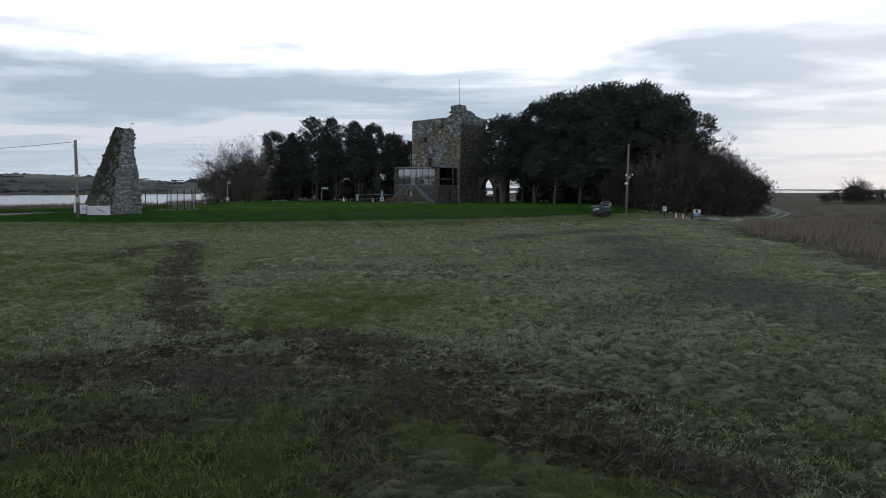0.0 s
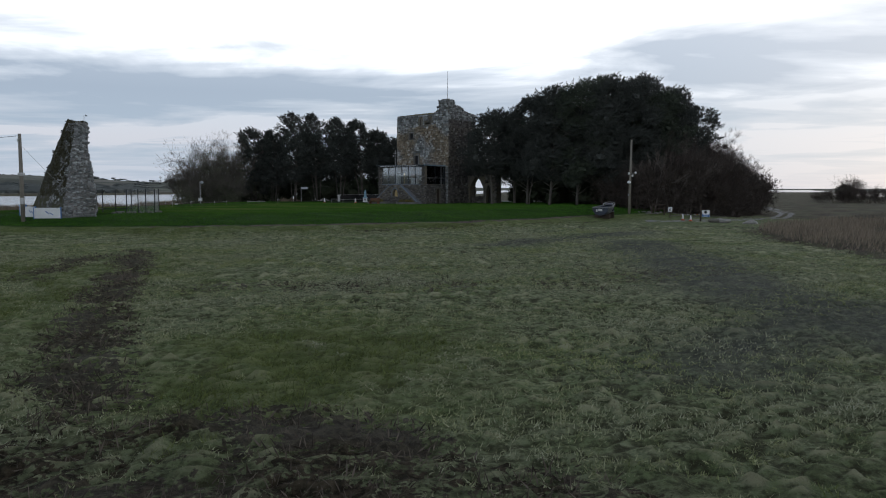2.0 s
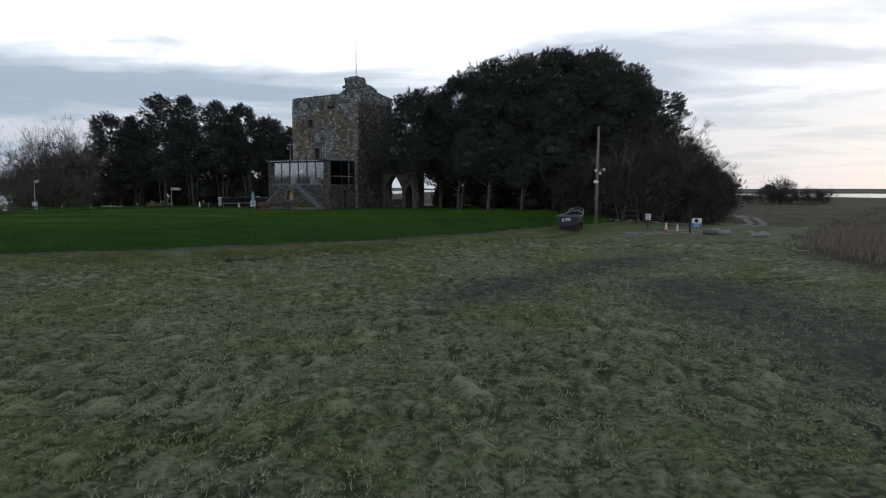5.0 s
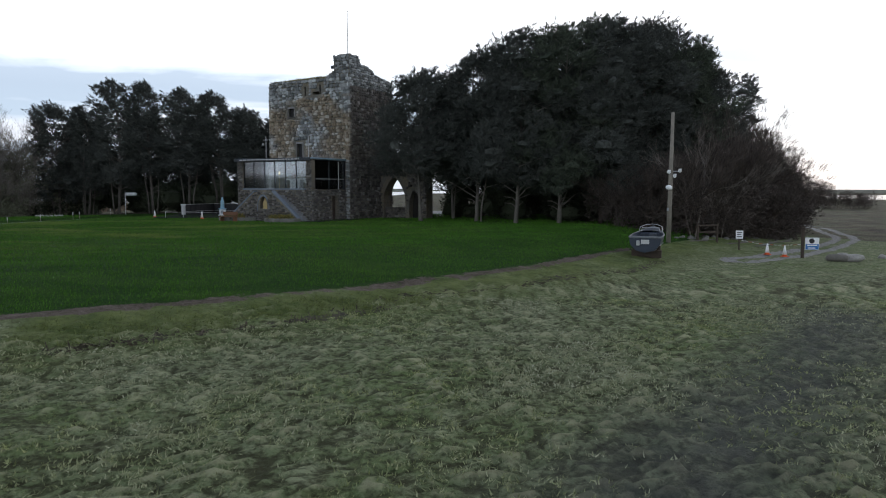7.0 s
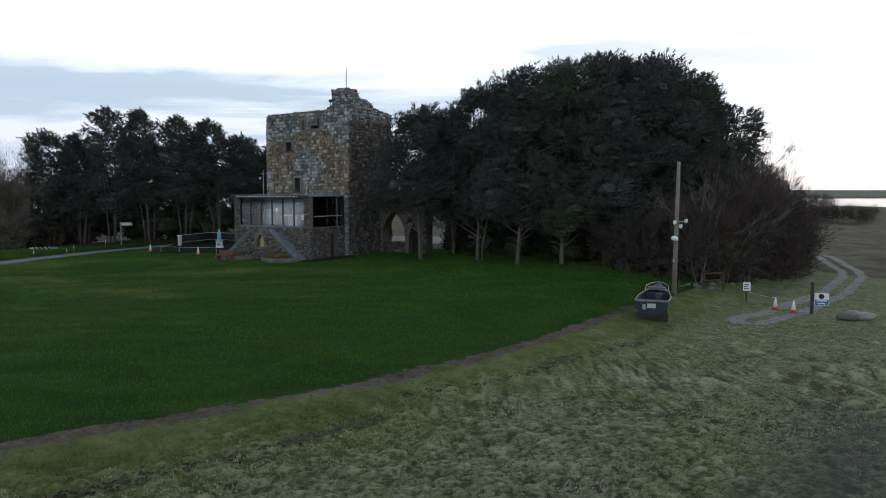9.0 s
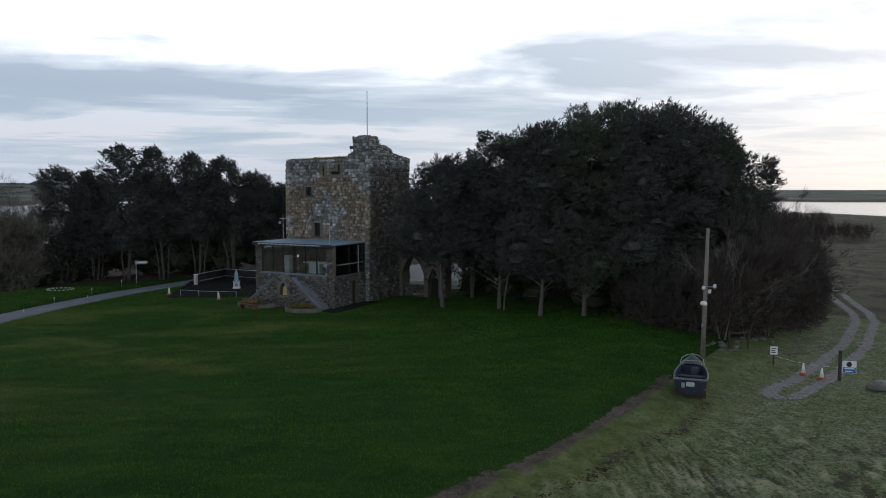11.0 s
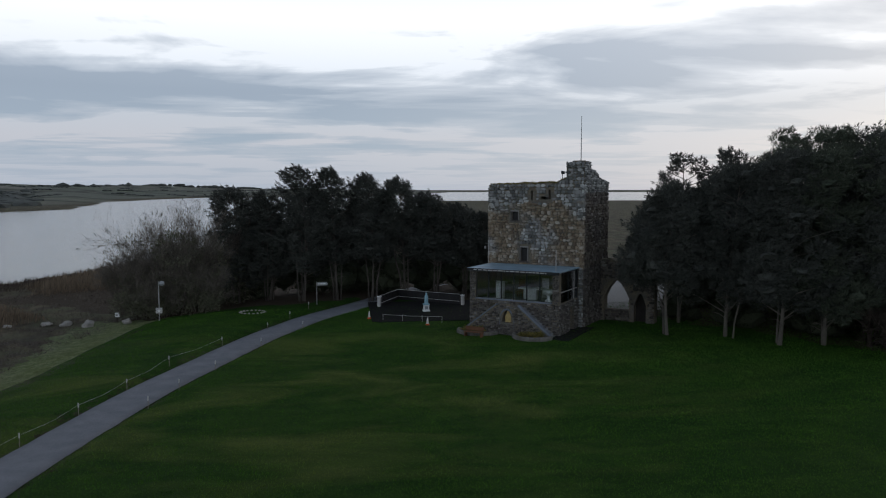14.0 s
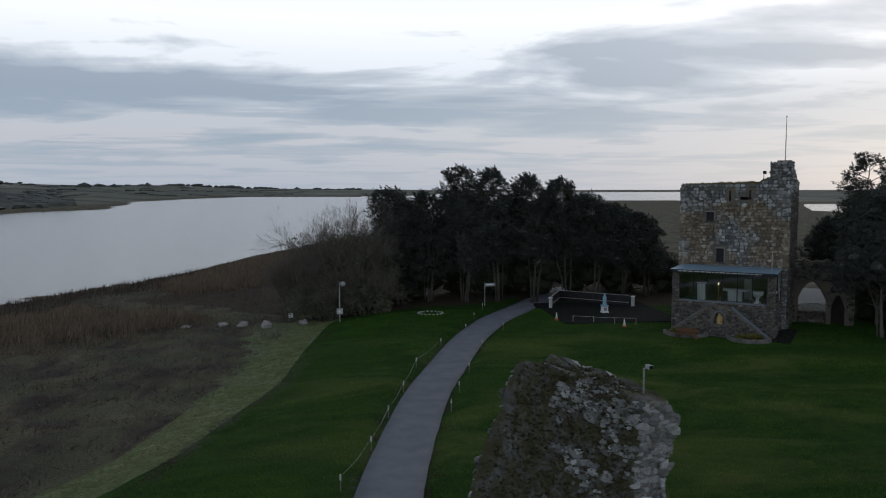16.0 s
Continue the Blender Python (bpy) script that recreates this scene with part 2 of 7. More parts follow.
def blade_build(n):
    p = where(n)
    each = n.add("ShaderNodeNewGeometry").outputs["Random Per Island"]
    big = n.ramp(n.noise(p, 0.22, 4.0, 0.55), [(0.38, 0.0), (0.62, 1.0)])
    grey = n.ramp(each, [(0.1, (0.17, 0.18, 0.11)), (0.55, (0.30, 0.315, 0.205)), (1.0, (0.40, 0.405, 0.30))])
    green = n.ramp(each, [(0.1, (0.13, 0.155, 0.06)), (0.6, (0.25, 0.285, 0.12)), (1.0, (0.335, 0.345, 0.18))])
    return (n.mix(big, grey, green),)


GRASS_BLADE = material("rough_grass_blade", blade_build, 0.8, 0.0, 0.15)


def lawn_blade_build(n):
    p = where(n)
    each = n.add("ShaderNodeNewGeometry").outputs["Random Per Island"]
    xyz = n.add("ShaderNodeSeparateXYZ", {0: p})
    swath = n.noise(n.add("ShaderNodeVectorMath", {0: p, 1: (0.45, 1.0, 1.0)}, op="MULTIPLY").outputs[0], 0.75, 5.0, 0.62, 0.5)
    green = n.ramp(n.math("ADD", n.math("MULTIPLY", each, 0.35), n.math("MULTIPLY", swath, 0.8)), [(0.35, (0.022, 0.072, 0.008)), (0.75, (0.068, 0.165, 0.020))])
    patch = n.ramp(n.noise(n.add("ShaderNodeVectorMath", {0: p, 1: (0.5, 1.0, 1.0)}, op="MULTIPLY").outputs[0], 0.22, 5.0, 0.6, 0.7), [(0.48, 0.0), (0.66, 1.0)])
    east, north = n.math("MULTIPLY", n.math("ADD", xyz.outputs[0], 18.0), 0.8), n.math("SUBTRACT", xyz.outputs[1], 96.0)
    off = n.math("SQRT", n.math("ADD", n.math("MULTIPLY", east, east), n.math("MULTIPLY", north, north)))
    worn = n.add("ShaderNodeClamp", {0: n.math("MULTIPLY_ADD", off, -0.05, 1.35)}).outputs[0]
    return (n.mix(n.math("MULTIPLY", patch, worn), green, (0.15, 0.185, 0.046)),)


LAWN_BLADE = material("lawn_blade", lawn_blade_build, 0.8, 0.0, 0.1)
LUSH_BLADE = leaf_look("fresh_grass_blade", (0.055, 0.076, 0.021), (0.158, 0.188, 0.062))
STRAW = leaf_look("dead_straw", (0.03, 0.023, 0.018), (0.15, 0.125, 0.10))
MOSS = leaf_look("dry_moss", (0.024, 0.021, 0.013), (0.085, 0.074, 0.036))
FLOWER = leaf_look("bed_plants", (0.05, 0.06, 0.02), (0.24, 0.20, 0.06))


def ground_build(n):
    p = where(n)
    def mask(name):
        return n.add("ShaderNodeAttribute", attribute=name).outputs["Fac"]
    fine, mid, big, huge = n.noise(p, 7.0, 6.0, 0.68), n.noise(p, 1.3, 5.0, 0.6), n.noise(p, 0.22, 4.0, 0.55), n.noise(p, 0.035, 4.0)
    field = n.mix(n.ramp(big, [(0.38, 0.0), (0.62, 1.0)]), (0.146, 0.174, 0.120), (0.106, 0.148, 0.076))
    field = n.mix(n.ramp(mid, [(0.45, 0.0), (0.68, 0.85)]), field, (0.215, 0.245, 0.185))
    field = n.mix(n.ramp(fine, [(0.36, 0.9), (0.56, 0.0)]), field, (0.03, 0.037, 0.02))
    tuss = n.noise(p, 3.2, 4.0, 0.6)
    field = n.mix(n.ramp(tuss, [(0.36, 0.55), (0.50, 0.0)]), field, (0.042, 0.046, 0.028))
    # Darker thatch and shade painted into the hollows by mound height; tops paler.
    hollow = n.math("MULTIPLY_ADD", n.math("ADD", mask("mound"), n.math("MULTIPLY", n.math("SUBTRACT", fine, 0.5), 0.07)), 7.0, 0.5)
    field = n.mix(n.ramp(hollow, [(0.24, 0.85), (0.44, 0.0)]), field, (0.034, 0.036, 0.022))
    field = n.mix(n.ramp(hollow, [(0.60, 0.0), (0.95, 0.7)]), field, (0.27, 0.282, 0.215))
    # Near ground: darker soil tone plus painted shade of the gaps between blades.
    field = n.mix(mask("damp"), n.mix(1.0, field, (1.32, 1.26, 1.04), "MULTIPLY"), n.mix(1.0, field, (0.52, 0.49, 0.42), "MULTIPLY"))
    field = n.mix(n.math("MULTIPLY", mask("mud"), n.ramp(mid, [(0.3, 0.95), (0.75, 0.45)])), field, n.mix(fine, (0.036, 0.038, 0.036), (0.098, 0.102, 0.096)))
    lush = n.mix(n.ramp(mid, [(0.35, 0.0), (0.65, 1.0)]), (0.068, 0.096, 0.024), (0.140, 0.166, 0.055))
    lush = n.mix(mask("damp"), lush, n.mix(1.0, lush, (0.5, 0.5, 0.42), "MULTIPLY"))
    field = n.mix(n.math("MULTIPLY", mask("lush"), n.ramp(fine, [(0.3, 0.3), (0.5, 1.0)])), field, lush)
    lawn = n.mix(n.ramp(big, [(0.35, 0.0), (0.65, 1.0)]), (0.015, 0.050, 0.005), (0.026, 0.066, 0.007))
    lawn = n.mix(n.ramp(fine, [(0.35, 0.55), (0.6, 0.0)]), lawn, (0.014, 0.038, 0.008))
    swath = n.noise(n.add("ShaderNodeVectorMath", {0: p, 1: (0.45, 1.0, 1.0)}, op="MULTIPLY").outputs[0], 0.75, 5.0, 0.62, 0.5)
    lawn = n.mix(n.ramp(swath, [(0.36, 0.55), (0.52, 0.0)]), lawn, (0.011, 0.034, 0.005))
    lawn = n.mix(n.ramp(swath, [(0.54, 0.0), (0.70, 0.55)]), lawn, (0.040, 0.088, 0.012))
    lawn = n.mix(n.math("MULTIPLY", n.ramp(n.noise(n.add("ShaderNodeVectorMath", {0: p, 1: (0.5, 1.0, 1.0)}, op="MULTIPLY").outputs[0], 0.22, 5.0, 0.6, 0.7), [(0.48, 0.0), (0.68, 0.95)]), mask("worn")), lawn, (0.082, 0.108, 0.026))
    ragged = n.math("ADD", n.math("MULTIPLY", n.math("SUBTRACT", mid, 0.5), 1.5), n.math("MULTIPLY", n.math("SUBTRACT", fine, 0.5), 1.0))
    tufty = n.math("ADD", n.math("MULTIPLY", n.math("SUBTRACT", tuss, 0.5), 3.4), n.math("MULTIPLY", n.math("SUBTRACT", n.noise(p, 9.0, 4.0, 0.6), 0.5), 2.6))
    def edge(name, ragging=1.0, rough=None):
        return n.ramp(n.math("ADD", mask(name), n.math("MULTIPLY", rough or ragged, ragging if rough is None else n.math("MINIMUM", n.math("MULTIPLY", mask(name), 3.0), ragging))), [(0.42, 0.0), (0.58, 1.0)])
    colour = n.mix(edge("lawn", 0.15), field, lawn)
    patch = n.noise(n.add("ShaderNodeVectorMath", {0: p, 1: (1.0, 0.55, 1.0)}, op="MULTIPLY").outputs[0], 0.35, 6.0, 0.62, 0.6)
    marsh = n.ramp(patch, [(0.32, (0.040, 0.030, 0.029)), (0.46, (0.075, 0.060, 0.051)), (0.54, (0.118, 0.104, 0.066)), (0.68, (0.165, 0.148, 0.110))])
    marsh = n.mix(n.ramp(big, [(0.42, 0.0), (0.62, 0.75)]), marsh, (0.10, 0.112, 0.066))
    marsh = n.mix(n.ramp(fine, [(0.38, 0.7), (0.55, 0.0)]), marsh, (0.035, 0.03, 0.024))
    colour = n.mix(edge("marsh", 0.6), colour, marsh)
    straw = n.mix(n.ramp(fine, [(0.44, 0.0), (0.66, 1.0)]), (0.014, 0.009, 0.006), (0.070, 0.048, 0.033))
    straw = n.mix(n.ramp(big, [(0.44, 0.0), (0.62, 0.6)]), straw, n.mix(fine, (0.035, 0.03, 0.027), (0.17, 0.152, 0.138)))
    colour = n.mix(n.math("MULTIPLY", edge("dirt", 1.0, tufty), 0.88), colour, straw)
    trod = n.mix(n.ramp(n.math("ADD", n.math("MULTIPLY", fine, 0.5), n.math("MULTIPLY", mid, 0.5)), [(0.36, 0.0), (0.62, 1.0)]), (0.045, 0.033, 0.027), (0.15, 0.122, 0.104))
    colour = n.mix(edge("path", 0.7), colour, trod)
    gravel = n.mix(n.ramp(fine, [(0.3, 0.0), (0.6, 1.0)]), (0.10, 0.10, 0.102), (0.30, 0.296, 0.292))
    colour = n.mix(edge("track", 0.5), colour, gravel)
    needles = n.mix(fine, (0.03, 0.024, 0.018), (0.07, 0.055, 0.04))
    colour = n.mix(edge("litter", 0.6), colour, needles)
    cells = n.add("ShaderNodeTexVoronoi", {"Vector": p, "Scale": 0.006})
    # Far field and hedge tones are lifted: distance haze put into the colour.
    crop = n.ramp(n.add("ShaderNodeSeparateColor", {0: cells.outputs["Color"]}).outputs[0], [(0.0, (0.14, 0.13, 0.115)), (0.35, (0.115, 0.135, 0.10)), (0.6, (0.18, 0.175, 0.15)), (1.0, (0.11, 0.125, 0.105))])
    cells2 = n.add("ShaderNodeTexVoronoi", {"Vector": p, "Scale": 0.006}, feature="DISTANCE_TO_EDGE")
    crop = n.mix(n.ramp(cells2.outputs["Distance"], [(0.03, 1.0), (0.09, 0.0)]), crop, (0.07, 0.078, 0.065))
    crop = n.mix(n.ramp(huge, [(0.5, 0.0), (0.65, 0.6)]), crop, (0.075, 0.082, 0.065))
    colour = n.mix(mask("far"), colour, crop)
    tall = n.math("ADD", n.math("MULTIPLY", fine, 0.6), n.math("MULTIPLY", mid, 0.8))
    return colour, tall, 1.0, 0.22


GROUND = material("meadow_ground", ground_build, 0.95, 0.0, 0.1)


def water_build(n):
    p = n.add("ShaderNodeVectorMath", {0: where(n), 1: (0.35, 1.0, 1.0)}, op="MULTIPLY").outputs[0]
    a = n.noise(p, 0.8, 5.0, 0.65)
    return n.mix(n.noise(p, 0.02), (0.02, 0.026, 0.03), (0.035, 0.04, 0.042)), a, 0.5, 0.2


WATER = material("lake_water", water_build, 0.12, 0.0, 0.5)


def asphalt_build(n):
    p = where(n)
    fine, big = n.noise(p, 30.0, 4.0), n.noise(p, 0.8, 4.0)
    colour = n.mix(n.ramp(big, [(0.35, 0.0), (0.65, 1.0)]), (0.15, 0.164, 0.192), (0.20, 0.213, 0.243))
    return n.mix(n.ramp(fine, [(0.35, 0.5), (0.6, 0.0)]), colour, (0.08, 0.08, 0.08)), fine, 0.4, 0.01


ASPHALT = material("pale_asphalt", asphalt_build, 0.9, 0.0, 0.25)

DARK_TARMAC = plain("dark_tarmac", (0.017, 0.017, 0.018), 0.95, 0, 2, 0.35, 0.08)
# ---- mesh helpers ----
rng = np.random.default_rng(7)


def mesh_of(name, verts, faces, mat, smooth_shade=False):
    me = bpy.data.meshes.new(name)
    me.from_pydata([tuple(v) for v in verts], [], [tuple(f) for f in faces])
    me.materials.append(mat)
    if smooth_shade:
        me.polygons.foreach_set("use_smooth", [True] * len(me.polygons))
    me.update()
    return me


def fast_mesh(name, verts, faces, mat):
    """A mesh from arrays; all faces have the same number of corners."""
    verts, faces = np.asarray(verts, np.float32), np.asarray(faces, np.int32)
    me = bpy.data.meshes.new(name)
    k = faces.shape[1]
    me.vertices.add(len(verts))
    me.vertices.foreach_set("co", verts.ravel())
    me.loops.add(faces.size)
    me.loops.foreach_set("vertex_index", faces.ravel())
    me.polygons.add(len(faces))
    me.polygons.foreach_set("loop_start", np.arange(0, faces.size, k, dtype=np.int32))
    me.materials.append(mat)
    me.update(calc_edges=True)
    me.validate()
    return me


class Shape:
    """Gathers vertices and faces of one part."""

    def __init__(self):
        self.v, self.f = [], []

    def put(self, verts, faces, m=None):
        k = len(self.v)
        self.v += [tuple(m @ Vector(p)) if m else tuple(p) for p in verts]
        self.f += [tuple(i + k for i in f) for f in faces]
        return self

    def box(self, x0, x1, y0, y1, z0, z1, m=None, bevel=0.0):
        if bevel <= 0:
            v = [(x, y, z) for z in (z0, z1) for y in (y0, y1) for x in (x0, x1)]
            return self.put(v, [(0, 2, 3, 1), (4, 5, 7, 6), (0, 1, 5, 4), (2, 6, 7, 3), (0, 4, 6, 2), (1, 3, 7, 5)], m)
        b = min(bevel, (x1 - x0) * 0.45, (y1 - y0) * 0.45, (z1 - z0) * 0.45)
        bm = bmesh.new()
        bmesh.ops.create_cube(bm, size=1.0, matrix=Matrix.LocRotScale(((x0 + x1) / 2, (y0 + y1) / 2, (z0 + z1) / 2), None, (x1 - x0, y1 - y0, z1 - z0)))
        bmesh.ops.bevel(bm, geom=bm.edges[:], offset=b, segments=1, affect="EDGES")
        bm.verts.index_update()
        self.put([p.co[:] for p in bm.verts], [[p.index for p in f.verts] for f in bm.faces], m)
        bm.free()
        return self

    def tube(self, points, radii, sides=8, m=None, caps=True):
        """A tapered tube along points."""
        rings, verts, faces = len(points), [], []
        for i, (p, r) in enumerate(zip(points, radii)):
            a, b = Vector(points[max(i - 1, 0)]), Vector(points[min(i + 1, rings - 1)])
            q = (b - a).normalized().to_track_quat("Z", "Y")
            for s in range(sides):
                t = 2 * math.pi * s / sides
                verts.append(Vector(p) + q @ Vector((r * math.cos(t), r * math.sin(t), 0)))
        for i in range(rings - 1):
            for s in range(sides):
                a, b = i * sides + s, i * sides + (s + 1) % sides
                faces.append((a, b, b + sides, a + sides))
        if caps:
            faces += [tuple(reversed(range(sides))), tuple(range((rings - 1) * sides, rings * sides))]
        return self.put(verts, faces, m)

    def turn(self, profile, sides=16, m=None):
        """A solid turned about z from (radius, z) pairs, bottom to top."""
        return self.tube([(0, 0, z) for _, z in profile], [max(r, 0.001) for r, _ in profile], sides, m) if len({z for _, z in profile}) == len(profile) else self._turn(profile, sides, m)

    def _turn(self, profile, sides, m):
        verts = [(r * math.cos(2 * math.pi * s / sides), r * math.sin(2 * math.pi * s / sides), z) for r, z in profile for s in range(sides)]
        faces = [(i * sides + s, i * sides + (s + 1) % sides, (i + 1) * sides + (s + 1) % sides, (i + 1) * sides + s) for i in range(len(profile) - 1) for s in range(sides)]
        faces += [tuple(reversed(range(sides))), tuple(range((len(profile) - 1) * sides, len(profile) * sides))]
        return self.put(verts, faces, m)

    def slab(self, xs, zs, y0, y1, solid, m=None):
        """An upright wall in cells between xs and zs; solid(cx, cz) tells which stand."""
        on = [[solid((a + b) / 2, (c + d) / 2) for c, d in zip(zs, zs[1:])] for a, b in zip(xs, xs[1:])]
        def at(i, j):
            return 0 <= i < len(on) and 0 <= j < len(on[0]) and on[i][j]
        for i, (a, b) in enumerate(zip(xs, xs[1:])):
            for j, (c, d) in enumerate(zip(zs, zs[1:])):
                if not on[i][j]:
                    continue
                self.put([(a, y0, c), (b, y0, c), (b, y0, d), (a, y0, d)], [(0, 1, 2, 3)], m)
                self.put([(a, y1, c), (b, y1, c), (b, y1, d), (a, y1, d)], [(3, 2, 1, 0)], m)
                for di, dj, q in ((-1, 0, [(a, y0, c), (a, y0, d), (a, y1, d), (a, y1, c)]), (1, 0, [(b, y0, c), (b, y1, c), (b, y1, d), (b, y0, d)]),
                                  (0, -1, [(a, y0, c), (a, y1, c), (b, y1, c), (b, y0, c)]), (0, 1, [(a, y0, d), (b, y0, d), (b, y1, d), (a, y1, d)])):
                    if not at(i + di, j + dj):
                        self.put(q, [(0, 1, 2, 3)], m)
        return self

    def strips(self, xs, low, high, y0, y1, m=None):
        """An upright wall of narrow strips whose foot and top follow low(x) and high(x)."""
        v, f = [], []
        for x in xs:
            v += [(x, y0, low(x)), (x, y0, high(x)), (x, y1, high(x)), (x, y1, low(x))]
        for i in range(len(xs) - 1):
            a, b = 4 * i, 4 * i + 4
            f += [(a, b, b + 1, a + 1), (a + 1, b + 1, b + 2, a + 2), (a + 2, b + 2, b + 3, a + 3), (a + 3, b + 3, b, a)]
        f += [(0, 1, 2, 3), (len(v) - 1, len(v) - 2, len(v) - 3, len(v) - 4)]
        return self.put(v, f, m)

    def done(self, name, mat, parent=None, label="", smooth_shade=False):
        ob = new(name, mesh_of(name, self.v, self.f, mat, smooth_shade))
        ob.parent = parent
        if label:
            tagged(ob, label)
        return ob


def part(name, me, parent, label=""):
    ob = new(name, me)
    ob.parent = parent
    if label:
        tagged(ob, label)
    return ob


def thing(name, m, label, category, group="", kind=""):
    """An empty at a thing's base, the parent of its parts."""
    ob = new(name)
    ob.empty_display_size = 0.2
    ob.matrix_world = m
    return tagged(ob, label, category, group, kind)


def lumpy(radii, rough=0.15, seed=0, detail=2):
    """An uneven ball."""
    bm = bmesh.new()
    bmesh.ops.create_icosphere(bm, subdivisions=detail, radius=1.0)
    off = Vector((seed * 3.7, seed * 1.9, seed * 7.3))
    bm.verts.index_update()
    v = []
    for p in bm.verts:
        k = 1 + rough * (noise.noise(p.co * 1.3 + off) + 0.5 * noise.noise(p.co * 3.1 + off)) * 1.6
        v.append((p.co.x * radii[0] * k, p.co.y * radii[1] * k, p.co.z * radii[2] * k))
    f = [[p.index for p in face.verts] for face in bm.faces]
    bm.free()
    return v, f


def kites(centre, way, length, width):
    """Small pointed leaves: one four-cornered face each."""
    way = way / np.linalg.norm(way, axis=1, keepdims=True)
    side = np.cross(way, rng.normal(size=way.shape))
    side /= np.linalg.norm(side, axis=1, keepdims=True) + 1e-9
    length, width = np.reshape(length, (-1, 1)), np.reshape(width, (-1, 1))
    v = np.stack([centre, centre + way * length * 0.45 + side * width, centre + way * length, centre + way * length * 0.45 - side * width], 1).reshape(-1, 3)
    f = np.arange(len(v)).reshape(-1, 4)
    return v, f


def spikes(centre, way, length, width):
    """Needles: one three-cornered face each."""
    way = way / np.linalg.norm(way, axis=1, keepdims=True)
    side = np.cross(way, rng.normal(size=way.shape))
    side /= np.linalg.norm(side, axis=1, keepdims=True) + 1e-9
    length, width = np.reshape(length, (-1, 1)), np.reshape(width, (-1, 1))
    v = np.stack([centre + side * width, centre + way * length, centre - side * width], 1).reshape(-1, 3)
    return v, np.arange(len(v)).reshape(-1, 3)


def land(x, y):
    return float(ground_z(x, y))

# ---- lie of the land ----
LAWN = [(-75, 62), (-40, 66), (-20, 66.4), (-9, 68.0), (-4.6, 70.5), (-1.3, 72.3), (2.2, 74.7), (6.5, 77.7), (11.7, 82.9), (16.8, 88.2), (21, 92.5), (25, 97), (32, 106), (34, 140), (0, 152),
        (-24, 148), (-36, 126), (-37.5, 115), (-38.5, 104), (-42, 91), (-47, 80), (-56, 72)]


def smooth(a, lo, hi):
    k = np.clip((a - lo) / (hi - lo), 0, 1)
    return k * k * (3 - 2 * k)


def inside_by(x, y, poly):
    """Signed distance to a polygon's rim, positive inside."""
    x, y = np.asarray(x, float), np.asarray(y, float)
    best, inside = np.full(x.shape, 1e9), np.zeros(x.shape, bool)
    for (ax, ay), (bx, by) in zip(poly, poly[1:] + poly[:1]):
        ux, uy = bx - ax, by - ay
        k = np.clip(((x - ax) * ux + (y - ay) * uy) / (ux * ux + uy * uy), 0, 1)
        best = np.minimum(best, np.hypot(x - ax - k * ux, y - ay - k * uy))
        cross = ((ay > y) != (by > y))
        inside ^= cross & (x < (bx - ax) * (y - ay) / (by - ay if by != ay else 1e-9) + ax)
    return np.where(inside, best, -best)


WATER_Z = -0.95


def shore_by(x, y):
    """Metres inland from the lake's near shore; negative on the lake."""
    line = np.interp(y, [-4000, -50, 60, 100, 147, 175, 214, 240, 300, 500, 900, 5000], [-250, -130, -100, -90, -77, -64, -49, -30, -5, 25, 70, 300])
    return (x - line) * 0.8


def ground_z(x, y):
    x, y = np.asarray(x, float), np.asarray(y, float)
    s = inside_by(x, y, LAWN)
    z = 1.3 * smooth(s, -7, 8)
    inland = shore_by(x, y)
    z = z - 0.75 * smooth(-x, 40, 62) * smooth(inland, 40, 0) * (s < 0) - 0.6 * smooth(inland, 6, -14)
    z = z - 0.45 * smooth(x, 24, 45) * smooth(y, 20, 60)
    z = z - 2.0 * smooth(inland, -8, -40)
    return z - 0.27 * smooth(along(x, y, ROAD, 3.2), 0.25, 0.6)


# ---- ground, one sheet to the horizon ----
def grown(start, step, stop, rate=1.085):
    out, at = [], start
    while at < stop:
        step *= rate
        at += step
        out.append(min(at, stop))
    return out


def spaced():
    xs = list(np.arange(-26, -16.01, 0.4)) + list(np.arange(-16, 17.01, 0.17)) + list(np.arange(17.4, 26.01, 0.4))
    xs = [-26 - v for v in grown(0, 0.5, 40, 1.0)][::-1] + xs + [26 + v for v in grown(0, 0.5, 25, 1.0)]
    xs = [xs[0] - v for v in grown(0, 0.6, 4600)][::-1] + xs + [xs[-1] + v for v in grown(0, 0.6, 4600)]
    ys = list(np.arange(6, 9.9, 0.35)) + list(np.arange(10, 34, 0.17)) + list(np.arange(34.3, 51.8, 0.4)) + list(np.arange(52, 72, 0.17)) + list(np.arange(72.4, 150.01, 0.65))
    ys = [6 - v for v in grown(0, 0.4, 4600)][::-1] + ys + [150 + v for v in grown(0, 0.6, 4600)]
    return np.array(xs), np.array(ys)


def along(x, y, points, width):
    """1 on a line, falling to 0 at its width."""
    best = np.full(x.shape, 1e9)
    for (ax, ay), (bx, by) in zip(points, points[1:]):
        ux, uy = bx - ax, by - ay
        k = np.clip(((x - ax) * ux + (y - ay) * uy) / (ux * ux + uy * uy), 0, 1)
        best = np.minimum(best, np.hypot(x - ax - k * ux, y - ay - k * uy))
    return np.clip(1 - best / width, 0, 1)


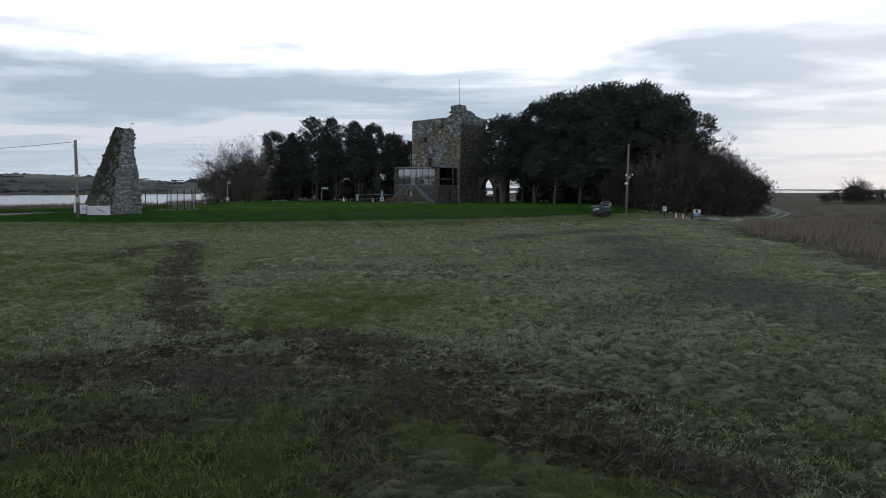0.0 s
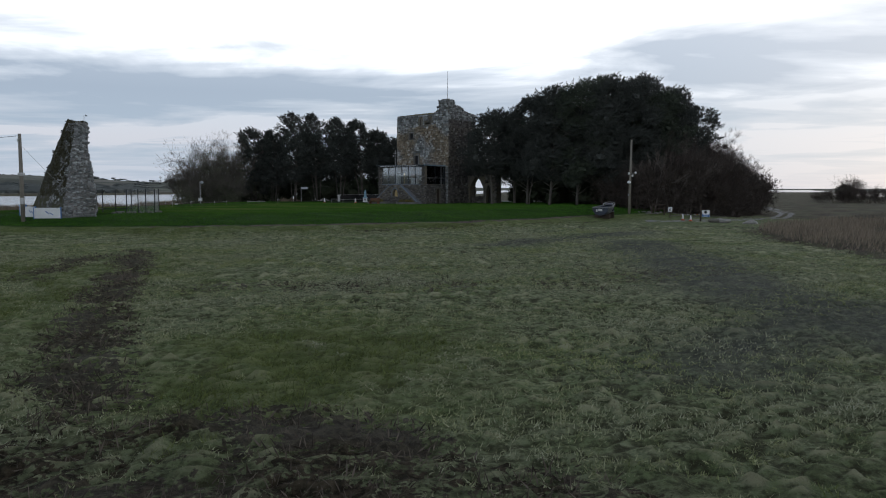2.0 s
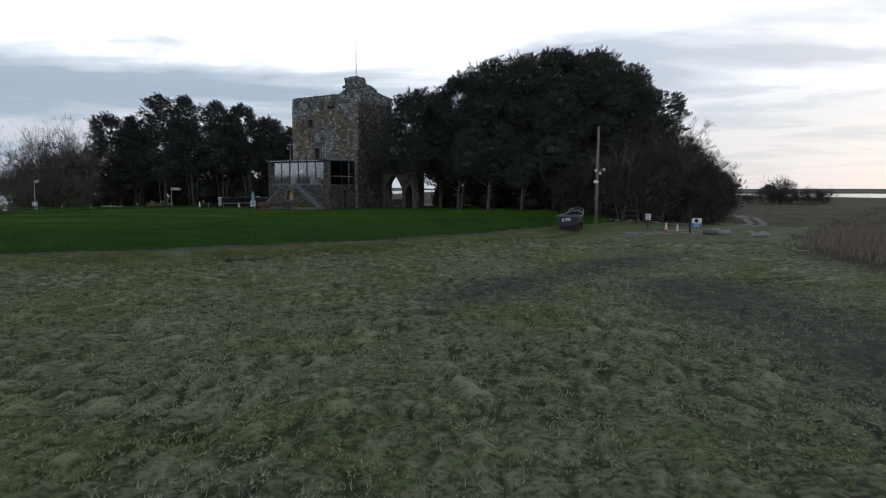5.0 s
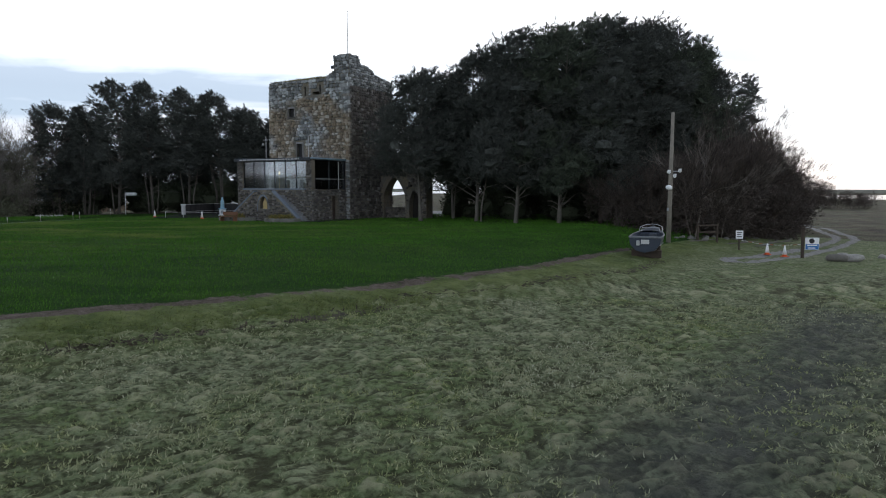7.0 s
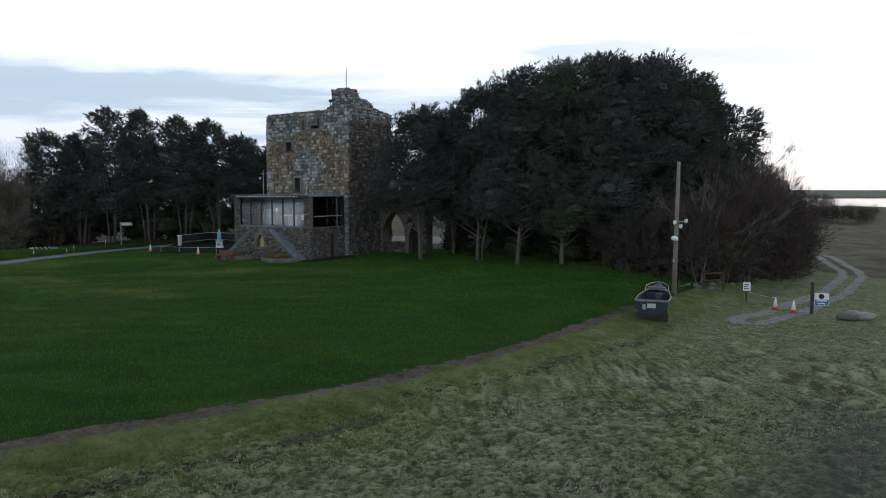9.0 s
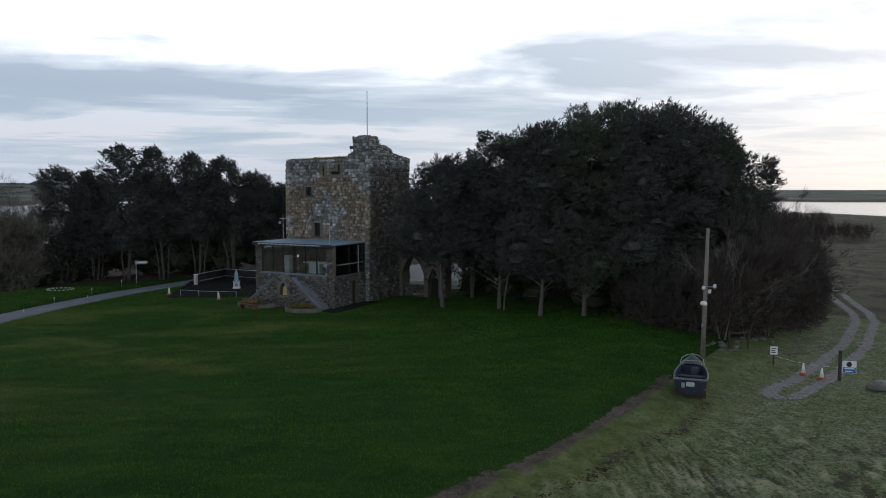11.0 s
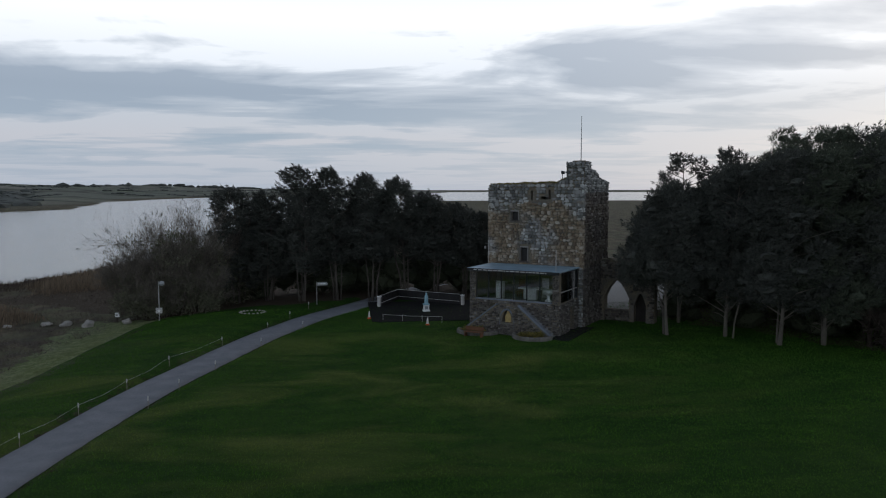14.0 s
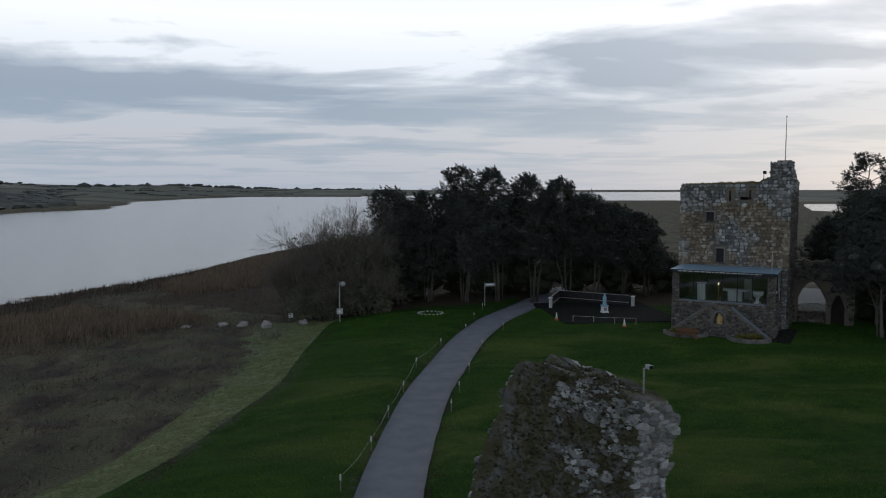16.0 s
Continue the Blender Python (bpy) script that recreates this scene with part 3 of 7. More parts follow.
ROAD = [(-46, 69.5), (-40, 70.5), (-35.6, 73.2), (-33.4, 77), (-32.15, 85.3), (-30.8, 92.6), (-29.4, 99), (-27.8, 104.5), (-24.95, 113.75), (-22.9, 119), (-20.7, 123.9), (-17.6, 129), (-14.6, 134.1), (-9.3, 143), (-3, 156)]
TRACK = [(22.5, 86.5), (26.5, 89.8), (31, 94), (36, 99), (44.5, 109), (47, 113), (50, 119), (54, 127), (60, 145), (75, 190)]
MARSH = [(19, 10), (20, 36), (22, 46), (22.5, 58), (26, 72), (34, 84), (44, 97), (52, 108), (62, 118), (80, 140), (120, 190), (120, -20), (19, -20)]
gx, gy = (a.ravel() for a in np.meshgrid(*spaced()))
turn = np.degrees(np.arctan2(gx + 20, gy - 55))
away = np.hypot(gx + 20, gy - 55)
gz = ground_z(gx, gy)
# the flats and the far shores
near_end = np.interp(turn, [-180, -120, 3, 5, 7, 29, 33, 50, 80, 120, 180], [3000, 300, 252, 400, 880, 900, 420, 330, 380, 800, 3000])
far_start = np.interp(turn, [-180, -60, -35, -24, -18, -16.5, -8, 1, 5, 8, 26, 30, 60, 180], [280, 360, 430, 490, 580, 850, 1250, 1300, 1500, 2900, 2900, 700, 900, 3000])
wobble = np.array([noise.noise((a * 0.16, 0.3, 0)) for a in turn])
swell = np.array([noise.noise((x * 0.0016, y * 0.0016, 4.0)) + 0.5 * noise.noise((x * 0.005, y * 0.005, 8.0)) for x, y in zip(gx, gy)])
lake = (turn > -120) & (turn < 120) & (away > near_end * (1 + 0.08 * wobble)) & (turn > 3)
gz = np.where(lake, -3.0, gz)
over = away - far_start * (1 + 0.06 * wobble)
hill = np.interp(turn, [-180, -30, -20, -12, 0, 8, 30, 45, 180], [28, 30, 24, 16, 9, 3, 2, 4, 20])
far_z = -0.2 + 0.4 * smooth(over, 0, 30) + hill * smooth(over, 80, 1100) * (0.75 + 0.6 * swell)
gz = np.where((over > 0) & (away > 150), far_z, gz)
# hollows and tufts of the rough field
lawn_in = inside_by(gx, gy, LAWN)
lawn_mask = smooth(lawn_in, -0.6, 0.6)
close = smooth(away, 260, 60)
bumps = np.array([noise.noise((x * 1.6, y * 1.6, 0)) + 0.6 * noise.noise((x * 3.4, y * 3.4, 5)) + 1.6 * noise.noise((x * 0.25, y * 0.25, 9)) if c > 0 else 0 for x, y, c in zip(gx, gy, close)])
gz = gz + bumps * 0.07 * close * (1 - 0.75 * lawn_mask)


def mound_at(x, y):
    """Height of the tussocks of the rough field: round tops, creased hollows."""
    k = smooth(inside_by(x, y, LAWN), -0.3, -2.0) * smooth(y, 4, 8) * smooth(y, 90, 74) * smooth(np.abs(x), 34, 28)
    wide = np.array([noise.noise((a * 0.3, b * 0.3, 61)) if c > 0 else 0 for a, b, c in zip(x, y, k)])
    bump = np.array([abs(noise.noise((a * 2.4, b * 2.9, 62))) + 0.6 * abs(noise.noise((a * 4.6, b * 5.2, 63))) if c > 0 else 0.35 for a, b, c in zip(x, y, k)])
    return k * (bump - 0.35) * (0.17 + 0.09 * wide)


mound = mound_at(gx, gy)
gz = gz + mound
def dirt_at(x, y):
    """Bare and trampled ground: 0 to 1."""
    patchy = np.clip(0.9 + np.array([0.85 * noise.noise((a * 0.42, b * 0.42, 1)) + 0.5 * noise.noise((a * 1.1, b * 1.1, 4)) for a, b in zip(x, y)]), 0.15, 1.25)
    return patchy * np.maximum.reduce([
        0.75 * along(x, y, [(-14.2, 38.7), (-16.1, 46.9), (-15.1, 51.0)], 1.5),
        along(x, y, [(-15.1, 51.0), (-12.6, 44.0), (-10.4, 37.5), (-9.0, 33.2), (-7.3, 28.8), (-6.1, 25.4), (-4.6, 22.2)], 1.45),
        0.9 * along(x, y, [(-3.4, 20.6), (-2.4, 21.2), (-1.3, 21.3), (0.3, 20.7)], 1.6),
        along(x, y, [(-5.9, 18.5), (-4.4, 18.0), (-3.0, 17.6), (-1.5, 17.0)], 1.5),
        0.8 * along(x, y, [(-2.4, 19.2), (-0.2, 19.0), (0.6, 18.4)], 1.4),
        along(x, y, [(0.5, 18.2), (1.0, 16.5), (1.7, 15.4), (2.5, 14.6), (3.3, 14.0), (4.2, 13.6), (5.0, 13.0), (5.9, 12.4), (7.2, 11.4)], 1.05),
        along(x, y, [(0.3, 15.4), (0.6, 14.2), (0.6, 12.8)], 1.0),
        0.7 * along(x, y, [(-3.6, 15.2), (-2.6, 14.7)], 0.9),
        0.52 * smooth(inside_by(x, y, [(-7.5, 19.0), (-3.8, 21.6), (-0.5, 22.6), (2.6, 20.4), (5.0, 17.2), (6.6, 13.6), (3.4, 14.2), (1.4, 15.6), (0.2, 16.0), (-1.4, 15.6), (-3.4, 15.6), (-5.6, 16.4)]), -0.6, 1.2),
        0.38 * smooth(inside_by(x, y, [(-13, 19.4), (-5.5, 19.6), (-2.4, 17.4), (-1.4, 14.0), (-2.6, 11.5), (-12, 11.5)]), -0.6, 1.4),
        0.33 * along(x, y, [(-9, 35.5), (-2, 36.5), (5, 38), (12, 41.5)], 5.5),
        0.7 * along(x, y, [(-43.5, 84), (-42.2, 89), (-40.7, 95.4), (-38.2, 102.8), (-36.7, 114.3), (-35.8, 121.2)], 0.9),
        0.6 * along(x, y, [(2.8, 73.2), (8, 76), (11, 79), (14.5, 81.5), (17.2, 84.8)], 0.55),
        0.58 * along(x, y, [(-6, 66.0), (-1, 69), (3, 72)], 0.5),
        0.85 * along(x, y, ROAD, 2.7)])


def lush_at(x, y):
    """Fresh yellow-green grass: 0 to 1."""
    off = inside_by(x, y, LAWN)
    k = np.maximum(0.45 * smooth(x, -3, -12) * smooth(y, 66, 40), 0.7 * smooth(np.hypot(x + 1.8, (y - 26.0) * 0.8), 6.0, 0.5))
    k = np.maximum.reduce([k, smooth(y, 17, 12) * smooth(x, 3, -1), along(x, y, [(0.5, 16.2), (2.6, 13.6), (4, 11.5)], 1.3)])
    return np.maximum(k, smooth(-off, np.where(x < -30, 7.0, 6.0), 0.3) * np.where(x < -30, 0.5, 0.8)) * (off < 0) * np.clip(1.15 + np.array([1.1 * noise.noise((a * 0.5, b * 0.5, 31)) + 0.6 * noise.noise((a * 1.4, b * 1.4, 32)) for a, b in zip(x, y)]), 0.2, 1.2)


def mud_at(x, y):
    """Soft moist grey ground: 0 to 1."""
    k = np.maximum.reduce([along(x, y, [(12.6, 57), (12.2, 47), (10.9, 38), (11.4, 29), (13.4, 22), (16, 14)], 4.4), 0.8 * along(x, y, [(17, 70), (12, 64), (7.5, 59.5), (4.5, 56)], 3.6),
                            0.7 * along(x, y, [(10, 30), (6, 25)], 4.0)])
    return smooth(k, 0.1, 0.8)


dirt = dirt_at(gx, gy)
mud = mud_at(gx, gy)
# ragged rims for the patches of marsh and litter
fray = smooth(away, 400, 150)
rx = gx + fray * np.array([2.6 * noise.noise((a * 0.11, b * 0.11, 21)) + 1.3 * noise.noise((a * 0.45, b * 0.45, 22)) + 0.8 * noise.noise((a * 1.3, b * 1.3, 25)) for a, b in zip(gx, gy)])
ry = gy + fray * np.array([2.6 * noise.noise((a * 0.11, b * 0.11, 23)) + 1.3 * noise.noise((a * 0.45, b * 0.45, 24)) + 0.8 * noise.noise((a * 1.3, b * 1.3, 26)) for a, b in zip(gx, gy)])
marsh = np.maximum(smooth(inside_by(rx, ry, MARSH), -2.5, 2.5), smooth(-rx, 40, 45) * smooth(-lawn_in, 2.0, 4.5) * smooth(ry, 64, 76))
marsh = np.maximum.reduce([marsh, smooth(-lawn_in, 1.5, 5) * smooth(ry, 126, 134), smooth(rx, 41, 49) * smooth(ry, 100, 112)])
marsh = np.maximum(marsh, smooth(away, 150, 220) * (over < 60))
litter = smooth(inside_by(rx, ry, [(9, 123), (14.5, 113), (18, 105), (22, 101), (27, 98.5), (36, 106), (46, 118), (46, 150), (10, 150)]), -1.0, 1.2)
litter = np.maximum(litter, smooth(inside_by(rx, ry, [(-60, 150), (-36, 129), (-30, 131), (-22, 131.5), (-16, 134), (-4, 128), (6, 130), (10, 150), (0, 175), (-50, 175)]), -0.8, 0.8))
lush = lush_at(gx, gy)
worn_path = 0.95 * along(gx, gy, [(-20, 66.2), (-9, 68.1), (-4.6, 70.5), (-1.3, 72.2), (2.2, 74.5), (6.5, 77.5), (9, 79.9), (11.7, 82.7), (15.5, 86.8), (17.5, 89.6)], 0.62) * np.clip(0.95 + np.array([0.7 * noise.noise((a * 0.35, b * 0.35, 71)) for a, b in zip(gx, gy)]), 0.1, 1.2)
mid_track = 2.4 * (1 - along(gx, gy, TRACK, 2.4))
ruts = 0.9 * np.clip(1 - np.abs(mid_track - 0.7) / 0.8, 0, 1)
yard = smooth(inside_by(rx, ry, [(4.5, 121.5), (8, 119.5), (13, 121.5), (20, 129), (25, 142), (27, 158), (9, 158)]), -0.6, 0.8)
litter = litter * (1 - yard)
nx = len(spaced()[0])
quads = np.arange(len(gx)).reshape(-1, nx)
quads = np.stack([quads[:-1, :-1], quads[:-1, 1:], quads[1:, 1:], quads[1:, :-1]], -1).reshape(-1, 4)
ground_mesh = fast_mesh("ground", np.stack([gx, gy, gz], 1), quads, GROUND)
ground_mesh.polygons.foreach_set("use_smooth", [True] * len(ground_mesh.polygons))
# The mask over y 14 to 24 paints the near field darker, most at left.
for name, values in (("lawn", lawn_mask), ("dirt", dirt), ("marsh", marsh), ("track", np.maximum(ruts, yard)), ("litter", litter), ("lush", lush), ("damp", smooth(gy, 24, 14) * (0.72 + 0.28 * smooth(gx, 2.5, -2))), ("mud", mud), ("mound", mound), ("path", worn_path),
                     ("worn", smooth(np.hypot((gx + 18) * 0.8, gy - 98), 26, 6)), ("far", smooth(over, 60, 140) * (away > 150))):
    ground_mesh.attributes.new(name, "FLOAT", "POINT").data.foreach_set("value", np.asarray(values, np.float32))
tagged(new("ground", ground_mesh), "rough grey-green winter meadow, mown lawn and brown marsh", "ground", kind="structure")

wx = np.array([-4700, -1500, -500, -150, 0, 150, 500, 1500, 4700.0])
lx, ly = (a.ravel() for a in np.meshgrid(wx, wx))
cells = np.arange(81).reshape(9, 9)
cells = np.stack([cells[:-1, :-1], cells[:-1, 1:], cells[1:, 1:], cells[1:, :-1]], -1).reshape(-1, 4)
tagged(new("water", fast_mesh("water", np.stack([lx, ly, np.full(81, WATER_Z)], 1), cells, WATER)), "calm pale grey lake reflecting the cloudy sky", "water", kind="structure")

# ---- road through the lawn ----


def ribbon(points, half, lift, name, mat, step=1.0, across=4):
    pts = []
    for i in range(len(points) - 1):
        p0, p1, p2, p3 = (Vector(points[min(max(i + k, 0), len(points) - 1)]) for k in (-1, 0, 1, 2))
        count = max(2, int((p2 - p1).length / step))
        for s in range(count):
            t = s / count
            pts.append(0.5 * (2 * p1 + (p2 - p0) * t + (2 * p0 - 5 * p1 + 4 * p2 - p3) * t * t + (3 * p1 - p0 - 3 * p2 + p3) * t ** 3))
    v, f = [], []
    for i, p in enumerate(pts):
        d = (pts[min(i + 1, len(pts) - 1)] - pts[max(i - 1, 0)]).normalized()
        for k in range(across + 3):
            if k in (0, across + 2):
                u, drop = (-1 if k == 0 else 1), -0.12
            else:
                u, drop = 2 * (k - 1) / across - 1, lift + 0.03 * (1 - (2 * (k - 1) / across - 1) ** 2)
            w = half * u * (1 + 0.03 * noise.noise((p.x, p.y, u * 9)))
            x, y = p.x + d.y * w, p.y - d.x * w
            v.append((x, y, land(x, y) + drop))
    row = across + 3
    for i in range(len(pts) - 1):
        f += [(i * row + k, i * row + k + 1, (i + 1) * row + k + 1, (i + 1) * row + k) for k in range(row - 1)]
    return new(name, mesh_of(name, v, f, mat, True))


tagged(ribbon(ROAD, 1.34, 0.09, "road", ASPHALT), "narrow pale grey asphalt drive curving over the lawn", "road", kind="structure")

# ---- the tower house with its glazed chapel ----
CASTLE = pose(2.1, 114.45, 1.3, 0, 0, -35.9)


def stone_piece(seed):
    """One rubble stone, about 1 x 1 x 1, its face towards -y."""
    r = np.random.default_rng(seed)
    s = Shape()
    corners = 6 + seed % 2
    rim = []
    for i in range(corners):
        a = 2 * math.pi * (i + r.uniform(-0.28, 0.28)) / corners
        c, d = math.cos(a), math.sin(a)
        k = 0.54 * r.uniform(0.82, 1.08) / max(abs(c), abs(d)) ** 0.75
        rim.append((max(-0.56, min(0.56, c * k)), 0.0, max(-0.56, min(0.56, d * k))))
    back = [(x, 0.5, z) for x, _, z in rim]
    face = [(x * r.uniform(0.6, 0.8), -0.5 + r.uniform(-0.14, 0.14), z * r.uniform(0.6, 0.8)) for x, _, z in rim]
    v = back + rim + face
    f = [tuple(range(2 * corners, 3 * corners))]
    for a in (0, corners):
        f += [(a + i, a + (i + 1) % corners, a + corners + (i + 1) % corners, a + corners + i) for i in range(corners)]
    return s.put(v, f)


PIECES = [stone_piece(40 + i) for i in range(10)]
PIECE_MESH = {}


def pieces_of(mat):
    if mat.name not in PIECE_MESH:
        PIECE_MESH[mat.name] = [mesh_of("stone", s.v, s.f, mat) for s in PIECES]
    return PIECE_MESH[mat.name]


def rubble(x0, x1, z0, z1, keep, seed, size=1.0, long=1.0):
    """Stones of a random-coursed wall face: centre x, z, width and height of each."""
    r, z, out = random.Random(seed), z0, []
    while z < z1 - 0.05:
        h = min(r.uniform(0.12, 0.25) * size, z1 - z)
        x = x0 - r.uniform(0, 0.3)
        while x < x1:
            w = r.uniform(0.18, 0.54) * size * long
            a, b = max(x, x0), min(x + w, x1)
            if b - a > 0.1:
                cx, cz = (a + b) / 2, z + h / 2 + r.uniform(-0.035, 0.035)
                if keep(cx, cz, (b - a) / 2, h / 2):
                    out.append((cx, cz, (b - a) * 0.95, h * r.uniform(0.85, 1.15), r.uniform(-6, 6)))
            x += w
        z += h
    return out


def lay(stones, m, parent, mat, joined_mat, singles, seed, proud=0.05):
    """Lays stones on the plane y = 0 of m: singles(x, z) picks those that are pieces of their own."""
    r, joined = random.Random(seed), Shape()
    for cx, cz, w, h, tilt in stones:
        at = m @ pose(cx, -proud * r.uniform(0.0, 0.9), cz, 0, tilt, 0) @ Matrix.Diagonal((w, 0.14 + proud, h, 1))
        k = r.randrange(10)
        if singles(cx, cz):
            ob = part("stone", pieces_of(mat)[k], parent)
            ob.matrix_local = at
        else:
            joined.put(PIECES[k].v, PIECES[k].f, at)
    if joined.v:
        ob = joined.done("rubble_facing", joined_mat, parent)
        tagged(ob, kind="stuff")


def cuts(lo, hi, *more):
    return sorted({lo, hi, *[v for v in more if lo < v < hi]})


# the tower: walls, ragged tops, turret, roof
tower = thing("tower_house", CASTLE, "roofless medieval rubble-stone tower with a broken corner turret", "tower")
HOLES = [(-6.3, 9.37, 0.30, 0.37), (-5.4, 6.02, 0.30, 0.60), (-4.72, 11.15, 0.09, 0.42), (-3.55, 10.95, 0.34, 0.13), (-3.1, 11.25, 0.10, 0.4)]


def no_hole(x, z, pad=0.0, padz=None):
    padz = pad if padz is None else padz
    return not any(abs(x - hx) < hw + pad and abs(z - hz) < hh + padz for hx, hz, hw, hh in HOLES)


front = Shape().slab(cuts(-8.8, 0, *[h[0] + s * h[2] for h in HOLES for s in (-1, 1)]), cuts(-0.3, 11.75, *[h[1] + s * h[3] for h in HOLES for s in (-1, 1)]), 0, 1.1, no_hole)
front.done("wall", MORTAR, tower)


def ragged(base, amp, seed):
    return lambda x: base + amp * (noise.noise((x * 1.7 + seed, seed, 0)) + 0.6 * noise.noise((x * 4.3, seed, 3)))


def front_top(x):
    k = 12.08 + 0.10 * noise.noise((x * 1.7, 3, 0)) + 0.06 * noise.noise((x * 5, 1, 2)) + 0.03 * (x + 8.8)
    return k + (0.45 * (x + 2.4) if x > -2.4 else 0)


Shape().strips(list(np.linspace(-8.8, -1.55, 40)), lambda x: 11.75, front_top, 0, 1.1).done("parapet", MORTAR, tower, "ragged wall top with moss")
turned = pose(0, 0, 0, 0, 0, 90)
Shape().box(-1.1, 0, 1.1, 5.6, -0.3, 11.75).done("wall", MORTAR, tower)
Shape().box(-8.8, -7.7, 1.1, 5.6, -0.3, 11.75).done("wall", MORTAR, tower)
Shape().box(-8.8, 0, 5.6, 6.7, -0.3, 11.75).done("wall", MORTAR, tower)
Shape().box(-7.7, -1.1, 1.1, 5.6, 10.9, 11.1).done("roof", CONCRETE, tower)


def right_top(y):
    if y < 1.7:
        return 14.05 + 0.12 * noise.noise((y * 3, 0, 0)) - 0.5 * max(0, y - 1.1)
    if y < 3.7:
        return 13.35 + 0.12 * noise.noise((y * 4, 0, 0)) - 0.28 * max(0, y - 2.6)
    return 12.75 - 0.12 * (y - 3.7) + 0.12 * noise.noise((y * 3, 0, 7))


Shape().strips(list(np.linspace(0.0, 6.7, 36)), lambda x: 11.75, right_top, 0, 1.1, turned).done("turret", MORTAR, tower, "broken corner turret, stepped and ragged")
Shape().strips(list(np.linspace(-1.6, -1.1, 6)), lambda x: 11.75, lambda x: 13.95 + 0.25 * (x + 1.1) + 0.1 * noise.noise((x * 6, 0, 0)), 0, 1.4).done("turret", MORTAR, tower)
Shape().strips(list(np.linspace(1.1, 6.7, 20)), lambda x: 11.75, ragged(12.1, 0.12, 5), 7.7, 8.8, turned).done("parapet", MORTAR, tower)
Shape().strips(list(np.linspace(-7.7, -1.1, 20)), lambda x: 11.75, ragged(12.2, 0.15, 8), 5.6, 6.7).done("parapet", MORTAR, tower)
for hx, hz, hw, hh in HOLES[:2]:
    Shape().box(hx - hw - 0.12, hx - hw, -0.05, 0.3, hz - hh, hz + hh, None, 0.02).box(hx + hw, hx + hw + 0.12, -0.05, 0.3, hz - hh, hz + hh, None, 0.02).box(
        hx - hw - 0.12, hx + hw + 0.12, -0.06, 0.3, hz + hh, hz + hh + 0.14, None, 0.02).box(hx - hw - 0.12, hx + hw + 0.12, -0.08, 0.3, hz - hh - 0.1, hz - hh, None, 0.02).done("window_surround", DARK_STONE_JOINED, tower, "dressed stone window surround")
    # A black panel stands in for the unlit inside of the window.
    Shape().box(hx - hw, hx + hw, 0.22, 0.27, hz - hh, hz + hh).done("shutter", BLACK, tower, "black panel painted for the shade inside the window")


def front_keep(x, z, w, h):
    return no_hole(x, z, w + 0.08, h + 0.08) and z + h * 0.6 < (front_top(x) if x < -1.55 else 14.0)


lay(rubble(-8.8, 0.0, 4.9, 14.0, front_keep, 11, 1.35, 0.72), Matrix(), tower, STONE, STONE_JOINED, lambda x, z: 8.0 < z < 11.2 and x < -1.4, 3)
side = Matrix.Translation((0, 0, 0)) @ turned
lay(rubble(0.0, 6.7, 11.4, 14.0, lambda x, z, w, h: z + h * 0.6 < right_top(x), 12), side, tower, STONE, STONE_JOINED, lambda x, z: False, 4)
# Below the turret the tree shade is put into the side's brown tones.
lay(rubble(0.0, 6.7, 0.0, 11.4, lambda x, z, w, h: True, 16, 1.25, 0.72), side, tower, STONE, BROWN_SHADED_JOINED, lambda x, z: False, 4)
lay(rubble(-6.7, 0.0, 4.0, 12.0, lambda x, z, w, h: True, 13), Matrix.Translation((-8.8, 0, 0)) @ pose(0, 0, 0, 0, 0, -90), tower, STONE, STONE_JOINED, lambda x, z: False, 5)
lay(rubble(-8.8, -8.3, 0.0, 4.9, lambda x, z, w, h: True, 14), Matrix(), tower, STONE, STONE_JOINED, lambda x, z: False, 6)
lay(rubble(-0.45, 0.0, 0.0, 4.9, lambda x, z, w, h: True, 15), Matrix(), tower, STONE, STONE_JOINED, lambda x, z: False, 7)
# dressed corner stones
for corner in (-8.8, 0.0):
    z, q = 4.95 if corner < 0 else 5.3, random.Random(int(corner * 10) + 3)
    while z < 11.3:
        h, w = q.uniform(0.26, 0.42), q.uniform(0.35, 0.75)
        a, b = (corner - 0.06, corner + w) if corner < 0 else (corner - w, corner + 0.06)
        Shape().box(a, b, -0.085, 0.25, z + 0.02, z + h - 0.02, None, 0.035).done("quoin", STONE, tower)
        z += h
# moss and grass along the wall head
pts = np.array([(x, rng.uniform(0.0, 1.1), front_top(x) - 0.03) for x in rng.uniform(-8.8, -1.7, 2600)])
v, f = kites(pts, rng.normal(size=pts.shape) * 0.6 + (0, -0.3, 1.0), rng.uniform(0.08, 0.24, len(pts)), rng.uniform(0.015, 0.04, len(pts)))
part("wall_top_grass", fast_mesh("wall_top_grass", v, f, FLOWER), tower, "moss and grass growing on the wall head")

# flagpole, floodlight, masts
pole = thing("flagpole", CASTLE @ pose(-0.55, 0.6, 13.95), "thin bare white flagpole on the tower's turret", "flagpole")
Shape().tube([(0, 0, -0.3), (0, 0, 1.8), (0, 0, 3.75)], [0.045, 0.038, 0.022], 8).done("pole", OFFWHITE, pole)
Shape().turn([(0.02, 3.74), (0.05, 3.78), (0.05, 3.82), (0.01, 3.86)], 8).done("finial", STEEL, pole)
flood = thing("floodlight", CASTLE @ pose(-2.15, 0.5, 12.3), "small floodlight on a short post on the wall top", "floodlight")
Shape().tube([(0, 0, -0.2), (0, 0, 0.75)], [0.03, 0.03], 6).done("post", DARKFRAME, flood)
Shape().box(-0.08, 0.2, -0.14, 0.12, 0.7, 0.95, None, 0.03).done("lamp_head", DARKFRAME, flood)

